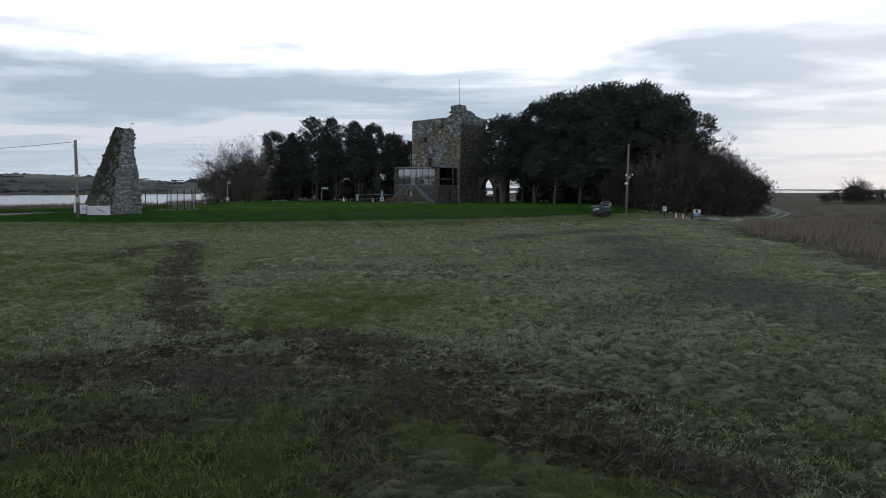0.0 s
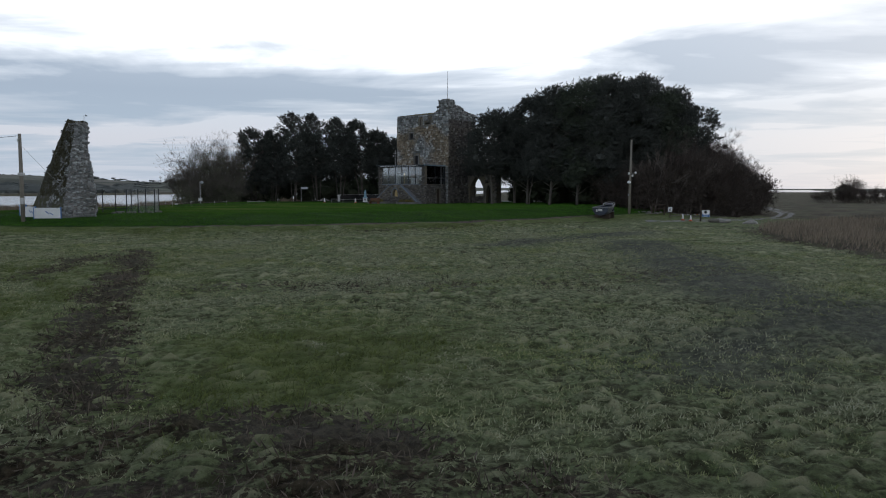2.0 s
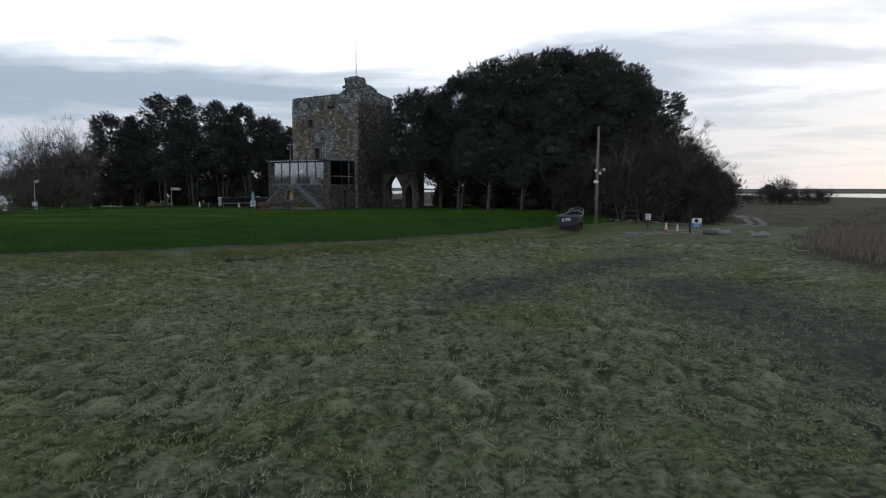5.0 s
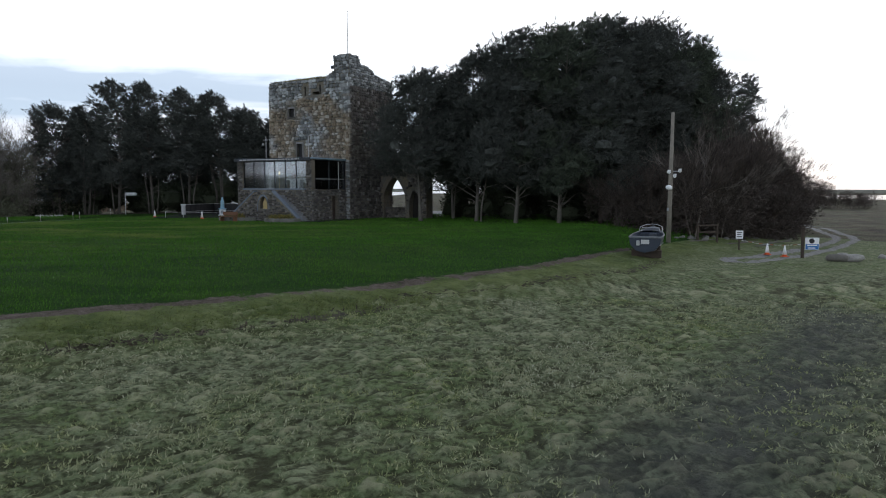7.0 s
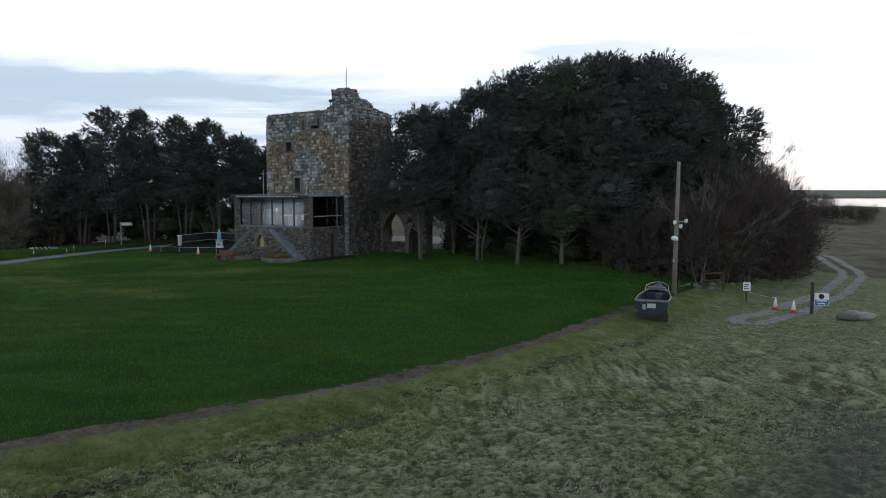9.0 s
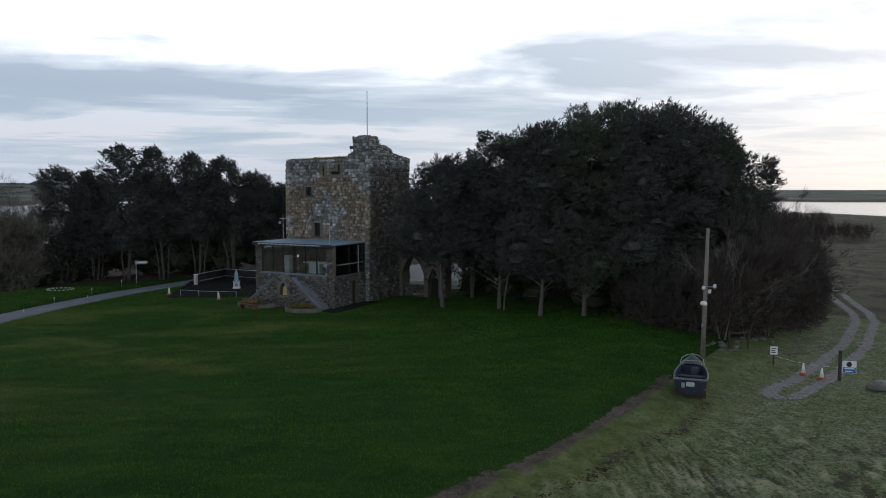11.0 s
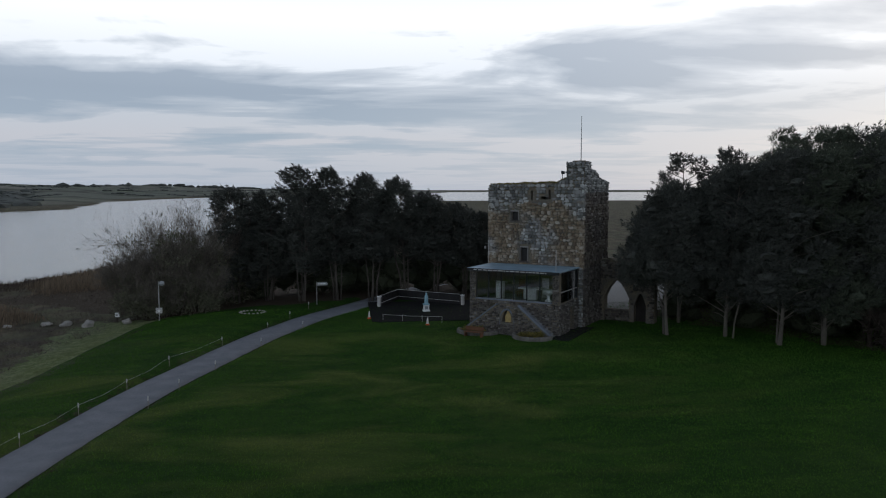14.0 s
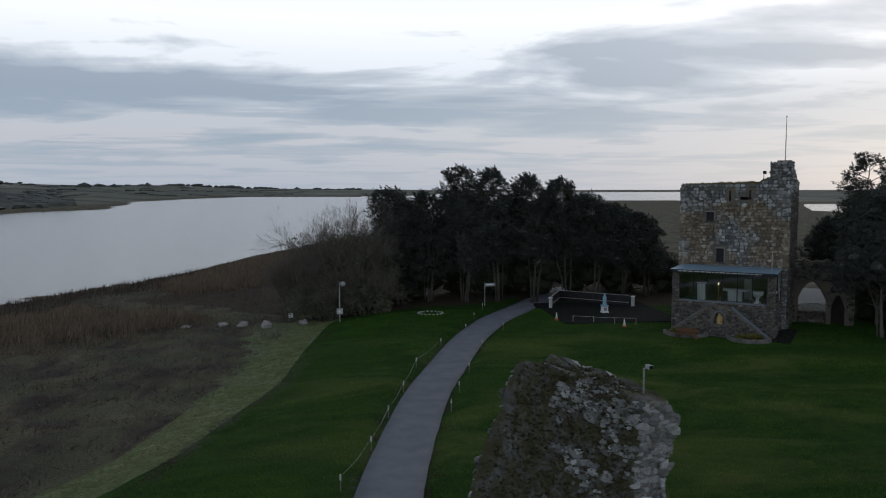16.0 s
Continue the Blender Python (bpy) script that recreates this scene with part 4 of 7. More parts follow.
# the glazed chapel in front
ax0, ax1, ay = -8.35, -0.45, -4.7
chapel = thing("chapel_annex", CASTLE, "two-storey stone annex with a glazed upper chapel under a flat roof", "annex")
Shape().slab([ax0, ax1], [-0.4, 2.55], ay, ay + 0.55, lambda x, z: True).done("wall", MORTAR, chapel)
Shape().box(ax0, ax0 + 0.5, ay + 0.55, -0.006, -0.4, 2.55).done("wall", MORTAR, chapel)
sidewall = Matrix.Translation((ax1, 0, 0)) @ turned
Shape().slab(cuts(ay + 0.55, -0.006, -1.95, -1.15), cuts(-0.4, 2.55, 2.0), 0, 0.5, lambda x, z: not (-1.95 < x < -1.15 and z < 2.0), sidewall).done("wall", MORTAR, chapel)
Shape().box(-1.95, -1.15, 0.3, 0.36, -0.2, 2.0, sidewall, 0.01).done("door", DARK_WOOD, chapel, "dark wooden side door in a recess")
Shape().box(ax0 + 0.5, ax1 - 0.5, ay + 0.55, -0.006, 2.35, 2.5).done("floor_slab", CONCRETE, chapel)
lay(rubble(ax0, ax1, -0.2, 2.5, lambda x, z, w, h: True, 21, 0.8), Matrix.Translation((0, ay, 0)), chapel, DARK_STONE, DARK_STONE_JOINED, lambda x, z: False, 8, 0.03)
lay(rubble(ay, 0, -0.2, 2.5, lambda x, z, w, h: not (-2.0 - w < x < -1.1 + w and z < 2.05), 22, 0.8), Matrix.Translation((ax1, 0, 0)) @ turned, chapel, DARK_STONE, DARK_STONE_JOINED, lambda x, z: False, 9, 0.03)
Shape().box(ax0 + 0.55, ax1 - 0.6, ay - 0.06, ay + 0.2, 2.555, 2.67, None, 0.015).done("sill", COPING, chapel, "grey stone sill below the glass")
for x in (ax0, ax1 - 0.55):
    Shape().box(x, x + 0.55, ay, ay + 0.5, 2.556, 5.04, None, 0.03).done("pier", MORTAR, chapel, "stone corner pier")
    lay(rubble(x, x + 0.55, 2.56, 5.0, lambda a, b, w, h: True, 23 + int(x), 0.7), Matrix.Translation((0, ay, 0)), chapel, DARK_STONE, DARK_STONE_JOINED, lambda a, b: False, 10, 0.03)
Shape().box(ax0, ax0 + 0.4, ay + 0.5, -0.006, 2.556, 5.04).done("wall", MORTAR, chapel)
Shape().box(ax1 - 0.14, ax1 - 0.02, -0.25, -0.05, 2.556, 5.04, None, 0.01).done("post", DARKFRAME, chapel)
Shape().box(ax0 - 0.15, ax1 + 0.12, ay - 0.25, -0.04, 5.045, 5.16, None, 0.02).done("roof", SLATE_BLUE, chapel, "flat blue-grey sheet roof")
Shape().box(ax0 - 0.12, ax1 + 0.1, ay - 0.29, ay - 0.253, 4.93, 5.15).done("fascia", DARKFRAME, chapel, "dark fascia with a row of pale lettering")
r = random.Random(5)
bars, x = Shape(), ax0 + 0.5
while x < ax1 - 1.0:
    w = r.uniform(0.10, 0.42)
    bars.box(x, x + w, ay - 0.294, ay - 0.2905, 5.0, 5.085)
    x += w + 0.10
bars.done("lettering", OFFWHITE, chapel, "pale worn lettering on the fascia")
gx0, gx1 = ax0 + 0.55, ax1 - 0.55
for i in range(7):
    x = gx0 + (gx1 - gx0) * i / 6
    Shape().box(x - 0.035, x + 0.035, ay + 0.12, ay + 0.24, 2.675, 5.04).done("mullion", DARKFRAME, chapel)
Shape().box(gx0, gx1, ay + 0.10, ay + 0.26, 4.86, 4.925).done("transom", DARKFRAME, chapel)
for i in range(6):
    a, b = (gx0 + (gx1 - gx0) * (i + k) / 6 for k in (0, 1))
    ob = Shape().box(a + 0.04, b - 0.04, ay + 0.165, ay + 0.18, 2.68, 4.855).done("pane", GLASS, chapel)
    ob.visible_shadow = False
for y0, y1 in ((ay + 0.55, -2.3), (-2.2, -0.3)):
    ob = Shape().box(ax1 - 0.10, ax1 - 0.085, y0, y1, 2.6, 5.0).done("pane", GLASS, chapel, "side pane, dark inside")
    ob.visible_shadow = False
Shape().box(ax1 - 0.16, ax1 - 0.04, -2.29, -2.21, 2.556, 5.04).done("mullion", DARKFRAME, chapel)
Shape().box(ax1 - 0.05, ax1 - 0.01, ay + 0.6, -0.3, 3.42, 3.47).tube([(ax1 - 0.03, -1.0, 2.6), (ax1 - 0.03, -1.0, 4.9)], [0.03, 0.03], 6).done("rail", OFFWHITE, chapel, "white handrail and post behind the side glass")
Shape().tube([(-0.75, ay + 0.05, 5.1), (-0.75, ay + 0.05, 6.9)], [0.035, 0.025], 6).done("mast", OFFWHITE, chapel, "thin white mast at the roof corner")
Shape().tube([(ax0 + 0.1, -1.2, 5.1), (ax0 + 0.1, -1.2, 7.3)], [0.035, 0.025], 6).box(ax0 - 0.25, ax0 + 0.6, -1.22, -1.18, 6.95, 6.99).box(ax0 - 0.28, ax0 - 0.2, -1.3, -1.1, 6.5, 6.7).done("aerial", STEEL, chapel, "aerial mast with a cross arm")

# twin stairs, niche and landing
stairs = thing("double_staircase", CASTLE, "twin stone stairs rising to a landing over an arched niche", "staircase")
NX, NY = -4.35, -6.05


def niche_low(x):
    d = abs(x - NX) / 0.42
    return 1.02 if d >= 1 else 1.02 + 1.0 * math.sqrt(max(0.0, 1 - d * d))


def gable(x):
    return 2.55 - 0.28 * abs(x - NX)


Shape().box(NX - 0.95, NX + 0.95, NY, ay - 0.005, -0.3, 1.0).done("base", MORTAR, stairs)
Shape().strips([NX - 0.95, NX - 0.6] + list(np.linspace(NX - 0.42, NX + 0.42, 15)) + [NX + 0.6, NX + 0.95], niche_low, gable, NY, NY + 0.5).done("niche_wall", MORTAR, stairs)
Shape().box(NX - 0.95, NX + 0.95, NY + 0.5, ay - 0.005, 1.0, 2.3).done("landing", MORTAR, stairs)
lay(rubble(NX - 0.95, NX + 0.95, -0.1, 2.4, lambda x, z, w, h: z + h < gable(x) and not (abs(x - NX) < 0.45 + w and 0.9 - h < z < 2.1 + h), 31, 0.7), Matrix.Translation((0, NY, 0)), stairs, DARK_STONE, DARK_STONE_JOINED, lambda x, z: False, 12, 0.03)
Shape().strips(list(np.linspace(NX - 0.62, NX + 0.62, 24)), lambda x: niche_low(NX + (x - NX) * 0.68) + (0.0 if abs(x - NX) < 0.6 else -0.9), lambda x: niche_low(NX + (x - NX) * 0.68) + 0.16, NY - 0.05, NY - 0.008).done("arch_trim", COPING, stairs)
for s, far in ((-1, ax0 + 0.1), (1, ax1 - 0.2)):
    x0 = NX + s * 0.955
    run = abs(far - x0)
    ends = sorted((x0, far))
    Shape().strips(list(np.linspace(*ends, 12)), lambda x: -0.3, lambda x: 2.25 * (1 - abs(x - x0) / run) + 0.12, NY, NY + 0.3).done("stringer_wall", MORTAR, stairs)
    lay(rubble(ends[0], ends[1], -0.1, 2.3, lambda x, z, w, h: z + h < 2.25 * (1 - abs(x - x0) / run), 33 + s, 0.7), Matrix.Translation((0, NY, 0)), stairs, DARK_STONE, DARK_STONE_JOINED, lambda x, z: False, 13, 0.03)
    Shape().strips(list(np.linspace(*ends, 12)), lambda x: 2.25 * (1 - abs(x - x0) / run) + 0.124, lambda x: 2.25 * (1 - abs(x - x0) / run) + 0.25, NY - 0.06, NY + 0.36).done("coping", COPING, stairs, "sloping blue-grey coping")
    for i in range(12):
        a, b = x0 + s * run * i / 12, x0 + s * run * (i + 1) / 12
        Shape().box(min(a, b), max(a, b), NY + 0.305, ay - 0.04, -0.3, 2.25 * (1 - (i + 0.6) / 12)).done("step", CONCRETE, stairs)

figure = thing("niche_figure", CASTLE @ pose(NX, NY + 0.30, 1.02), "small gilded figure standing in the arched niche", "statue")
v, f = lumpy((0.28, 0.15, 0.4), 0.12, 3, 3)
Shape().put([(x, y, z + 0.36) for x, y, z in v], f).put([(x * 0.5, y * 0.9, z * 0.36 + 0.75) for x, y, z in v], f).box(-0.25, 0.25, -0.12, 0.12, -0.01, 0.1, None, 0.02).done("body", GOLD, figure, smooth_shade=True)

# things inside the glazed chapel
FLOOR2 = 2.5


def in_chapel(name, x, y, label, category):
    return thing(name, CASTLE @ pose(x, y, FLOOR2 + 0.005), label, category)


altar = in_chapel("altar", -3.7, -2.6, "white stone altar table inside the chapel", "altar")
Shape().box(-1.0, 1.0, -0.4, 0.4, 0.86, 1.0, None, 0.03).done("table_top", WHITE, altar)
Shape().box(-0.55, 0.55, -0.25, 0.25, 0, 0.855, None, 0.03).done("pedestal", WHITE, altar)
lectern = in_chapel("lectern", -6.3, -3.0, "tall white lectern behind the glass", "lectern")
Shape().box(-0.32, 0.32, -0.25, 0.25, 0, 1.35, None, 0.03).done("body", WHITE, lectern)
Shape().box(-0.4, 0.4, -0.3, 0.3, 1.36, 1.42, pose(0, 0, 0, -10), 0.01).done("book_rest", WHITE, lectern)
font = in_chapel("font", -1.9, -3.2, "round white font with a deep bowl", "font")
Shape().turn([(0.3, 0), (0.3, 0.08), (0.14, 0.2), (0.14, 0.5)], 16).done("foot", WHITE, font, smooth_shade=True)
Shape().turn([(0.15, 0.51), (0.45, 0.7), (0.48, 0.98), (0.40, 1.0)], 18).done("bowl", WHITE, font, smooth_shade=True)
chair = in_chapel("celebrant_chair", -5.0, -1.6, "wooden high-backed chair in the chapel", "chair")
Shape().box(-0.3, 0.3, -0.25, 0.25, 0.42, 0.5, None, 0.02).done("seat", BROWN_WOOD, chair)
Shape().box(-0.3, 0.3, 0.2, 0.26, 0.505, 1.5, None, 0.02).done("backrest", BROWN_WOOD, chair)
for x in (-0.27, 0.21):
    for y in (-0.24, 0.19):
        Shape().box(x, x + 0.06, y, y + 0.05, 0, 0.418).done("leg", BROWN_WOOD, chair)
stand = in_chapel("candle_stand", -4.9, -3.4, "tall brass candle stand with a glowing lamp", "candle stand")
Shape().turn([(0.18, 0), (0.18, 0.04), (0.03, 0.1), (0.03, 1.3), (0.1, 1.34), (0.1, 1.38)], 10).done("stem", GOLD, stand)
Shape().turn([(0.05, 1.385), (0.06, 1.45), (0.04, 1.55), (0.005, 1.6)], 10).done("flame_glass", GLOW, stand)
panel = in_chapel("display_panel", -2.9, -1.2, "pale framed panel standing in the chapel", "panel")
Shape().box(-0.3, 0.3, -0.03, 0.03, 0.0, 1.7, None, 0.01).done("board", OFFWHITE, panel)

# flower beds
def flower_bed(x0, x1, seed):
    cx, w = (x0 + x1) / 2, (x1 - x0) / 2
    bed = thing("flower_bed", CASTLE @ pose(cx, NY - 0.02, -0.02), "low curved stone flower bed with yellowing plants", "flower bed", "beds below the stairs")
    rim = [(w * math.cos(a), -1.5 * math.sin(a)) for a in np.linspace(0, math.pi, 15)]
    for (ax, ay2), (bx, by) in zip(rim, rim[1:]):
        d = Vector((bx - ax, by - ay2))
        m = pose((ax + bx) / 2, (ay2 + by) / 2, 0, 0, 0, math.degrees(math.atan2(d.y, d.x)))
        Shape().box(-d.length / 2, d.length / 2, -0.13, 0.13, -0.2, 0.32, m, 0.04).done("rim_stone", GREY_STONE, bed)
    inner = [(0.97 * x, 0.95 * y, 0.2) for x, y in rim]
    Shape().put(inner + [(x, y, -0.2) for x, y, _ in inner], [tuple(range(15))] + [(i, i + 1, i + 16, i + 15) for i in range(14)]).done("soil", DARK_WOOD, bed, "dark soil")
    q = np.random.default_rng(seed)
    for _ in range(6):
        k = q.uniform(0.15, 0.8)
        a = q.uniform(0.35, 2.8)
        at = np.array([w * k * math.cos(a), -1.4 * k * math.sin(a), 0.2])
        way = q.normal(size=(260, 3)) * (1, 1, 0.5) + (0, 0, 0.7)
        start = at + q.normal(size=(260, 3)) * (0.15, 0.15, 0.08) + (0, 0, 0.12)
        v, f = kites(start, way, q.uniform(0.12, 0.34, 260), q.uniform(0.015, 0.04, 260))
        part("plant", fast_mesh("plant", v, f, FLOWER), bed)


flower_bed(-8.55, -5.2, 5)
flower_bed(-3.6, -0.55, 6)
bench = thing("wooden_planter_bench", CASTLE @ pose(-6.4, NY - 1.85, -0.02), "low brown wooden bench beside the flower bed", "bench")
Shape().box(-0.8, 0.8, -0.22, 0.22, 0.38, 0.45, None, 0.01).done("seat", BROWN_WOOD, bench)
for x in (-0.75, 0.65):
    Shape().box(x, x + 0.1, -0.2, 0.2, 0, 0.378).done("leg", BROWN_WOOD, bench)
Shape().box(-0.8, 0.8, 0.2, 0.25, 0.5, 0.8, None, 0.01).done("backrest", BROWN_WOOD, bench)

apron = Shape()
apron.strips(list(np.linspace(ax0 - 0.2, 0.9, 20)), lambda x: -0.25, lambda x: 0.05, NY - 0.1, 0.3)
tagged(apron.done("pavement", DARK_TARMAC), "worn grey paving round the annex", "paving", kind="structure").matrix_world = CASTLE

# wall with the pointed gateway behind the tower's corner
gate = thing("gateway_wall", CASTLE, "ruined stone wall with a tall pointed gateway", "wall")
GX = 1.55


def gate_low(x):
    d, e = abs(x - GX) / 1.12, abs(x - 3.65) / 0.52
    if e < 1:
        return 1.5 + 1.1 * (1 - e ** 1.8)
    return -0.3 if d >= 1 else 2.1 + 1.55 * (1 - d ** 1.7)


def gate_top(x):
    return 5.5 - 0.42 * max(0, x - 4.3) + 0.3 * noise.noise((x * 1.7, 2, 0))


Shape().strips([0.006, 0.42] + list(np.linspace(GX - 1.119, GX + 1.119, 19)) + [2.75, 3.12] + list(np.linspace(3.131, 4.169, 11)) + [4.18, 4.5, 4.9], gate_low, gate_top, 4.6, 5.7).done("wall", MORTAR, gate)
lay(rubble(0.006, 4.9, -0.2, 5.6, lambda x, z, w, h: z - h > gate_low(x) + 0.05 and z + h < gate_top(x) - 0.1 and (abs(x - GX) > 1.15 + w or z - h > 3.7) and (abs(x - 3.65) > 0.55 + w or z - h > 2.65), 41), Matrix.Translation((0, 4.6, 0)), gate, STONE, BROWN_SHADED_JOINED, lambda x, z: False, 14)
# The side arch is an opening; a black slab gives its inner shade.
Shape().box(3.05, 4.25, 5.25, 5.69, -0.3, 2.75).done("blocking", SHADE_BLACK, gate, "black slab standing for the shade in the side arch")
Shape().box(GX - 1.1, GX + 1.1, 4.9, 5.6, -0.3, 1.0, None, 0.05).done("threshold", MORTAR, gate, "rubble threshold in the gateway")
lay(rubble(GX - 1.1, GX + 1.1, -0.2, 1.0, lambda x, z, w, h: True, 43), Matrix.Translation((0, 4.9, 0)), gate, STONE, BROWN_SHADED_JOINED, lambda x, z: False, 15)

# ---- the leaning ruin ----
RUIN = Matrix.Translation((-28.25, 69.9, 0.75)) @ pose(0, 0, 0, 0, 0, 23.4)
ruin = thing("leaning_ruin", RUIN, "leaning stub of a rubble tower, mossy on its sloping side", "ruin")
FOOT = [(-0.1, 0), (2.35, 0), (2.0, 4.9), (-2.8, 4.7)]
HEAD = [(1.22, 0.4), (1.95, 0.4), (1.65, 4.1), (0.34, 4.0)]
RUIN_H = 7.95


def ruin_point(side, u, k):
    """A point of the ruin's skin: side 0 to 3, u along it, k up."""
    a, b = Vector(FOOT[side]).lerp(Vector(FOOT[(side + 1) % 4]), u), Vector(HEAD[side]).lerp(Vector(HEAD[(side + 1) % 4]), u)
    p = a.lerp(b, k)
    mid = Vector((0.9, 2.4))
    wob = 0.10 * noise.noise((p.x * 0.9, p.y * 0.9, k * 7)) + 0.07 * noise.noise((p.x * 2.7, p.y * 2.7, k * 19)) + 0.05 * noise.noise((p.x * 6.5, p.y * 6.5, k * 46))
    if side == 1 or (side == 0 and u > 0.75):
        wob += 0.42 * noise.noise((3.3, p.y * 0.8, k * 9)) + 0.16 * noise.noise((1.3, p.y * 1.5, k * 25)) + 0.28 * math.exp(-((k - 0.3) / 0.16) ** 2) - 0.06
    p = p + (p - mid).normalized() * wob
    rise = 0.16 * noise.noise((p.x * 1.5, p.y * 1.5, 2)) + 0.10 * noise.noise((p.x * 4.0, p.y * 4.0, 5)) - 0.42 * max(0, (2.4 - p.y) / 2.4) ** 1.4 + 0.12 * (side == 3 and 0.08 < u < 0.6)
    return Vector((p.x, p.y, k * (RUIN_H + rise * max(0.0, (k - 0.8) / 0.2))))


v, f, nu, nk = [], [], 30, 84
for side_no in range(4):
    for i in range(nu):
        for j in range(nk + 1):
            v.append(ruin_point(side_no, i / nu, j / nk))
cols = 4 * nu
for c in range(cols):
    d = (c + 1) % cols
    for j in range(nk):
        f.append((c * (nk + 1) + j, d * (nk + 1) + j, d * (nk + 1) + j + 1, c * (nk + 1) + j + 1))
top = len(v)
v.append((1.25, 2.4, RUIN_H - 0.08))
f += [(c * (nk + 1) + nk, ((c + 1) % cols) * (nk + 1) + nk, top) for c in range(cols)]
mossy = [p for i, p in enumerate(f) if (i // nk if i < cols * nk else i - cols * nk) >= 3 * nu or i >= cols * nk]
green = set(mossy)
Shape().put(v, mossy).done("core", MOSS_SKIN, ruin, "mossy sloping side")
Shape().put(v, [p for p in f if p not in green]).done("core", RUIN_MORTAR, ruin)


def face_frame(p, q, up):
    """Where a stone sits on the skin: x along it, -y outwards, z up it."""
    x = (q - p).normalized()
    y = up.cross(x).normalized()
    z = x.cross(y).normalized()
    return Matrix((x, y, z)).transposed().to_4x4()


r = random.Random(9)
single, grey_rest, moss_rest = 0, Shape(), Shape()


def set_stone(side_no, u, k, w, h, deep, grey):
    """Beds one stone in the ruin's skin."""
    global single
    c = ruin_point(side_no, u, k)
    m = Matrix.Translation(c) @ face_frame(ruin_point(side_no, max(0, u - 0.12), k), ruin_point(side_no, min(1, u + 0.12), k), ruin_point(side_no, u, min(1, k + 0.05)) - ruin_point(side_no, u, max(0, k - 0.05)))
    m = m @ pose(0, 0, 0, r.uniform(-8, 8), r.uniform(-16, 16), r.uniform(-8, 8)) @ Matrix.Diagonal((w, deep, h, 1))
    piece = r.randrange(10)
    if single < (150 if side_no == 3 else 280) and k > 0.55 and side_no in (0, 3) and r.random() < 0.6:
        ob = part("stone", pieces_of(RUIN_SINGLE_GREY if grey else LICHEN)[piece], ruin)
        ob.matrix_local = m
        single += 1
    else:
        (grey_rest if grey else moss_rest).put(PIECES[piece].v, PIECES[piece].f, m)


# the mossy slope: small lichened stones in drifts, bare moss along its outer third
for _ in range(2600):
    u, k = r.uniform(0.02, 0.98), 1 - r.random() ** 0.8 * 0.97
    drift = noise.noise((u * 5.0, k * 11.0, 3)) + 0.6 * noise.noise((u * 13.0, k * 27.0, 9))
    if u > 0.42 + 0.14 * noise.noise((k * 6, 1, 1)) and drift + 0.5 * (u - 0.55) + 0.35 * (k > 0.9) > 0.12:
        big = r.random() ** 3
        set_stone(3, u, min(k, 0.985), 0.09 + 0.26 * big + 0.06 * r.random(), 0.06 + 0.14 * big + 0.04 * r.random(), 0.05 + 0.03 * r.random(), False)
for side_no in (0, 1, 2):
    k, width0 = 0.01, (Vector(FOOT[side_no]) - Vector(FOOT[(side_no + 1) % 4])).length
    while k < 0.985:
        h, u = r.uniform(0.07, 0.17), r.uniform(-0.05, 0.02)
        while u < 0.985:
            w = r.uniform(0.11, 0.42)
            du = w / (width0 * (1 - 0.5 * k))
            if r.random() < 0.88 and u + du / 2 < 0.99:
                set_stone(side_no, max(0.01, u + du / 2), min(0.985, max(0.005, k + r.uniform(-0.006, 0.006))), w * 0.96, h * r.uniform(0.75, 1.25), 0.05 + r.uniform(0, 0.05), True)
            u += du
        k += h * 0.92 / RUIN_H
for s, mat in ((grey_rest, RUIN_GREY), (moss_rest, LICHEN_JOINED)):
    tagged(s.done("rubble_facing", mat, ruin), kind="stuff")
# capping stones along the broken top
for i in range(64):
    u, w = r.random(), r.random()
    x, y = 0.75 + 1.1 * u, 0.5 + 3.4 * w
    v, f = lumpy((r.uniform(0.14, 0.3), r.uniform(0.12, 0.24), r.uniform(0.05, 0.1)), 0.25, i, 1)
    ob = Shape().put(v, f).done("cap_stone", LICHEN, ruin)
    ob.matrix_local = pose(x, y, RUIN_H - 0.12 - 0.35 * max(0, (2.2 - y) / 2.2), r.uniform(-20, 20), r.uniform(-20, 20), r.uniform(0, 180))
pts = np.array([ruin_point(3, a, b) for a, b in zip(rng.uniform(0.03, 0.97, 7000) ** 0.8, rng.uniform(0.25, 1.0, 7000))] + [(x, y, RUIN_H - 0.06 - 0.42 * max(0, (2.4 - y) / 2.4) ** 1.4) for x, y in zip(rng.uniform(0.5, 1.7, 1200), rng.uniform(0.6, 3.9, 1200))])
v, f = kites(pts, rng.normal(size=pts.shape) + (-0.5, 0.0, 0.9), rng.uniform(0.05, 0.16, len(pts)), rng.uniform(0.012, 0.03, len(pts)))
part("moss", fast_mesh("moss", v, f, MOSS), ruin, "dry moss and grass on the sloping side")
lamp = thing("ruin_floodlight", RUIN @ pose(1.75, 1.0, RUIN_H - 0.15), "grey floodlight on a short post on top of the ruin", "floodlight")
Shape().tube([(0, 0, -0.1), (0, 0, 0.5)], [0.02, 0.02], 6).done("post", STEEL, lamp)
head = Shape().box(-0.03, 0.13, -0.07, 0.07, 0.47, 0.58, pose(0, 0, 0, 0, 12, 0), 0.02).done("lamp_head", HULL_GREY, lamp)
Shape().box(-0.02, 0.12, -0.082, -0.072, 0.48, 0.57, pose(0, 0, 0, 0, 12, 0), 0.004).done("lens", GLASS, head, "clear lamp glass")

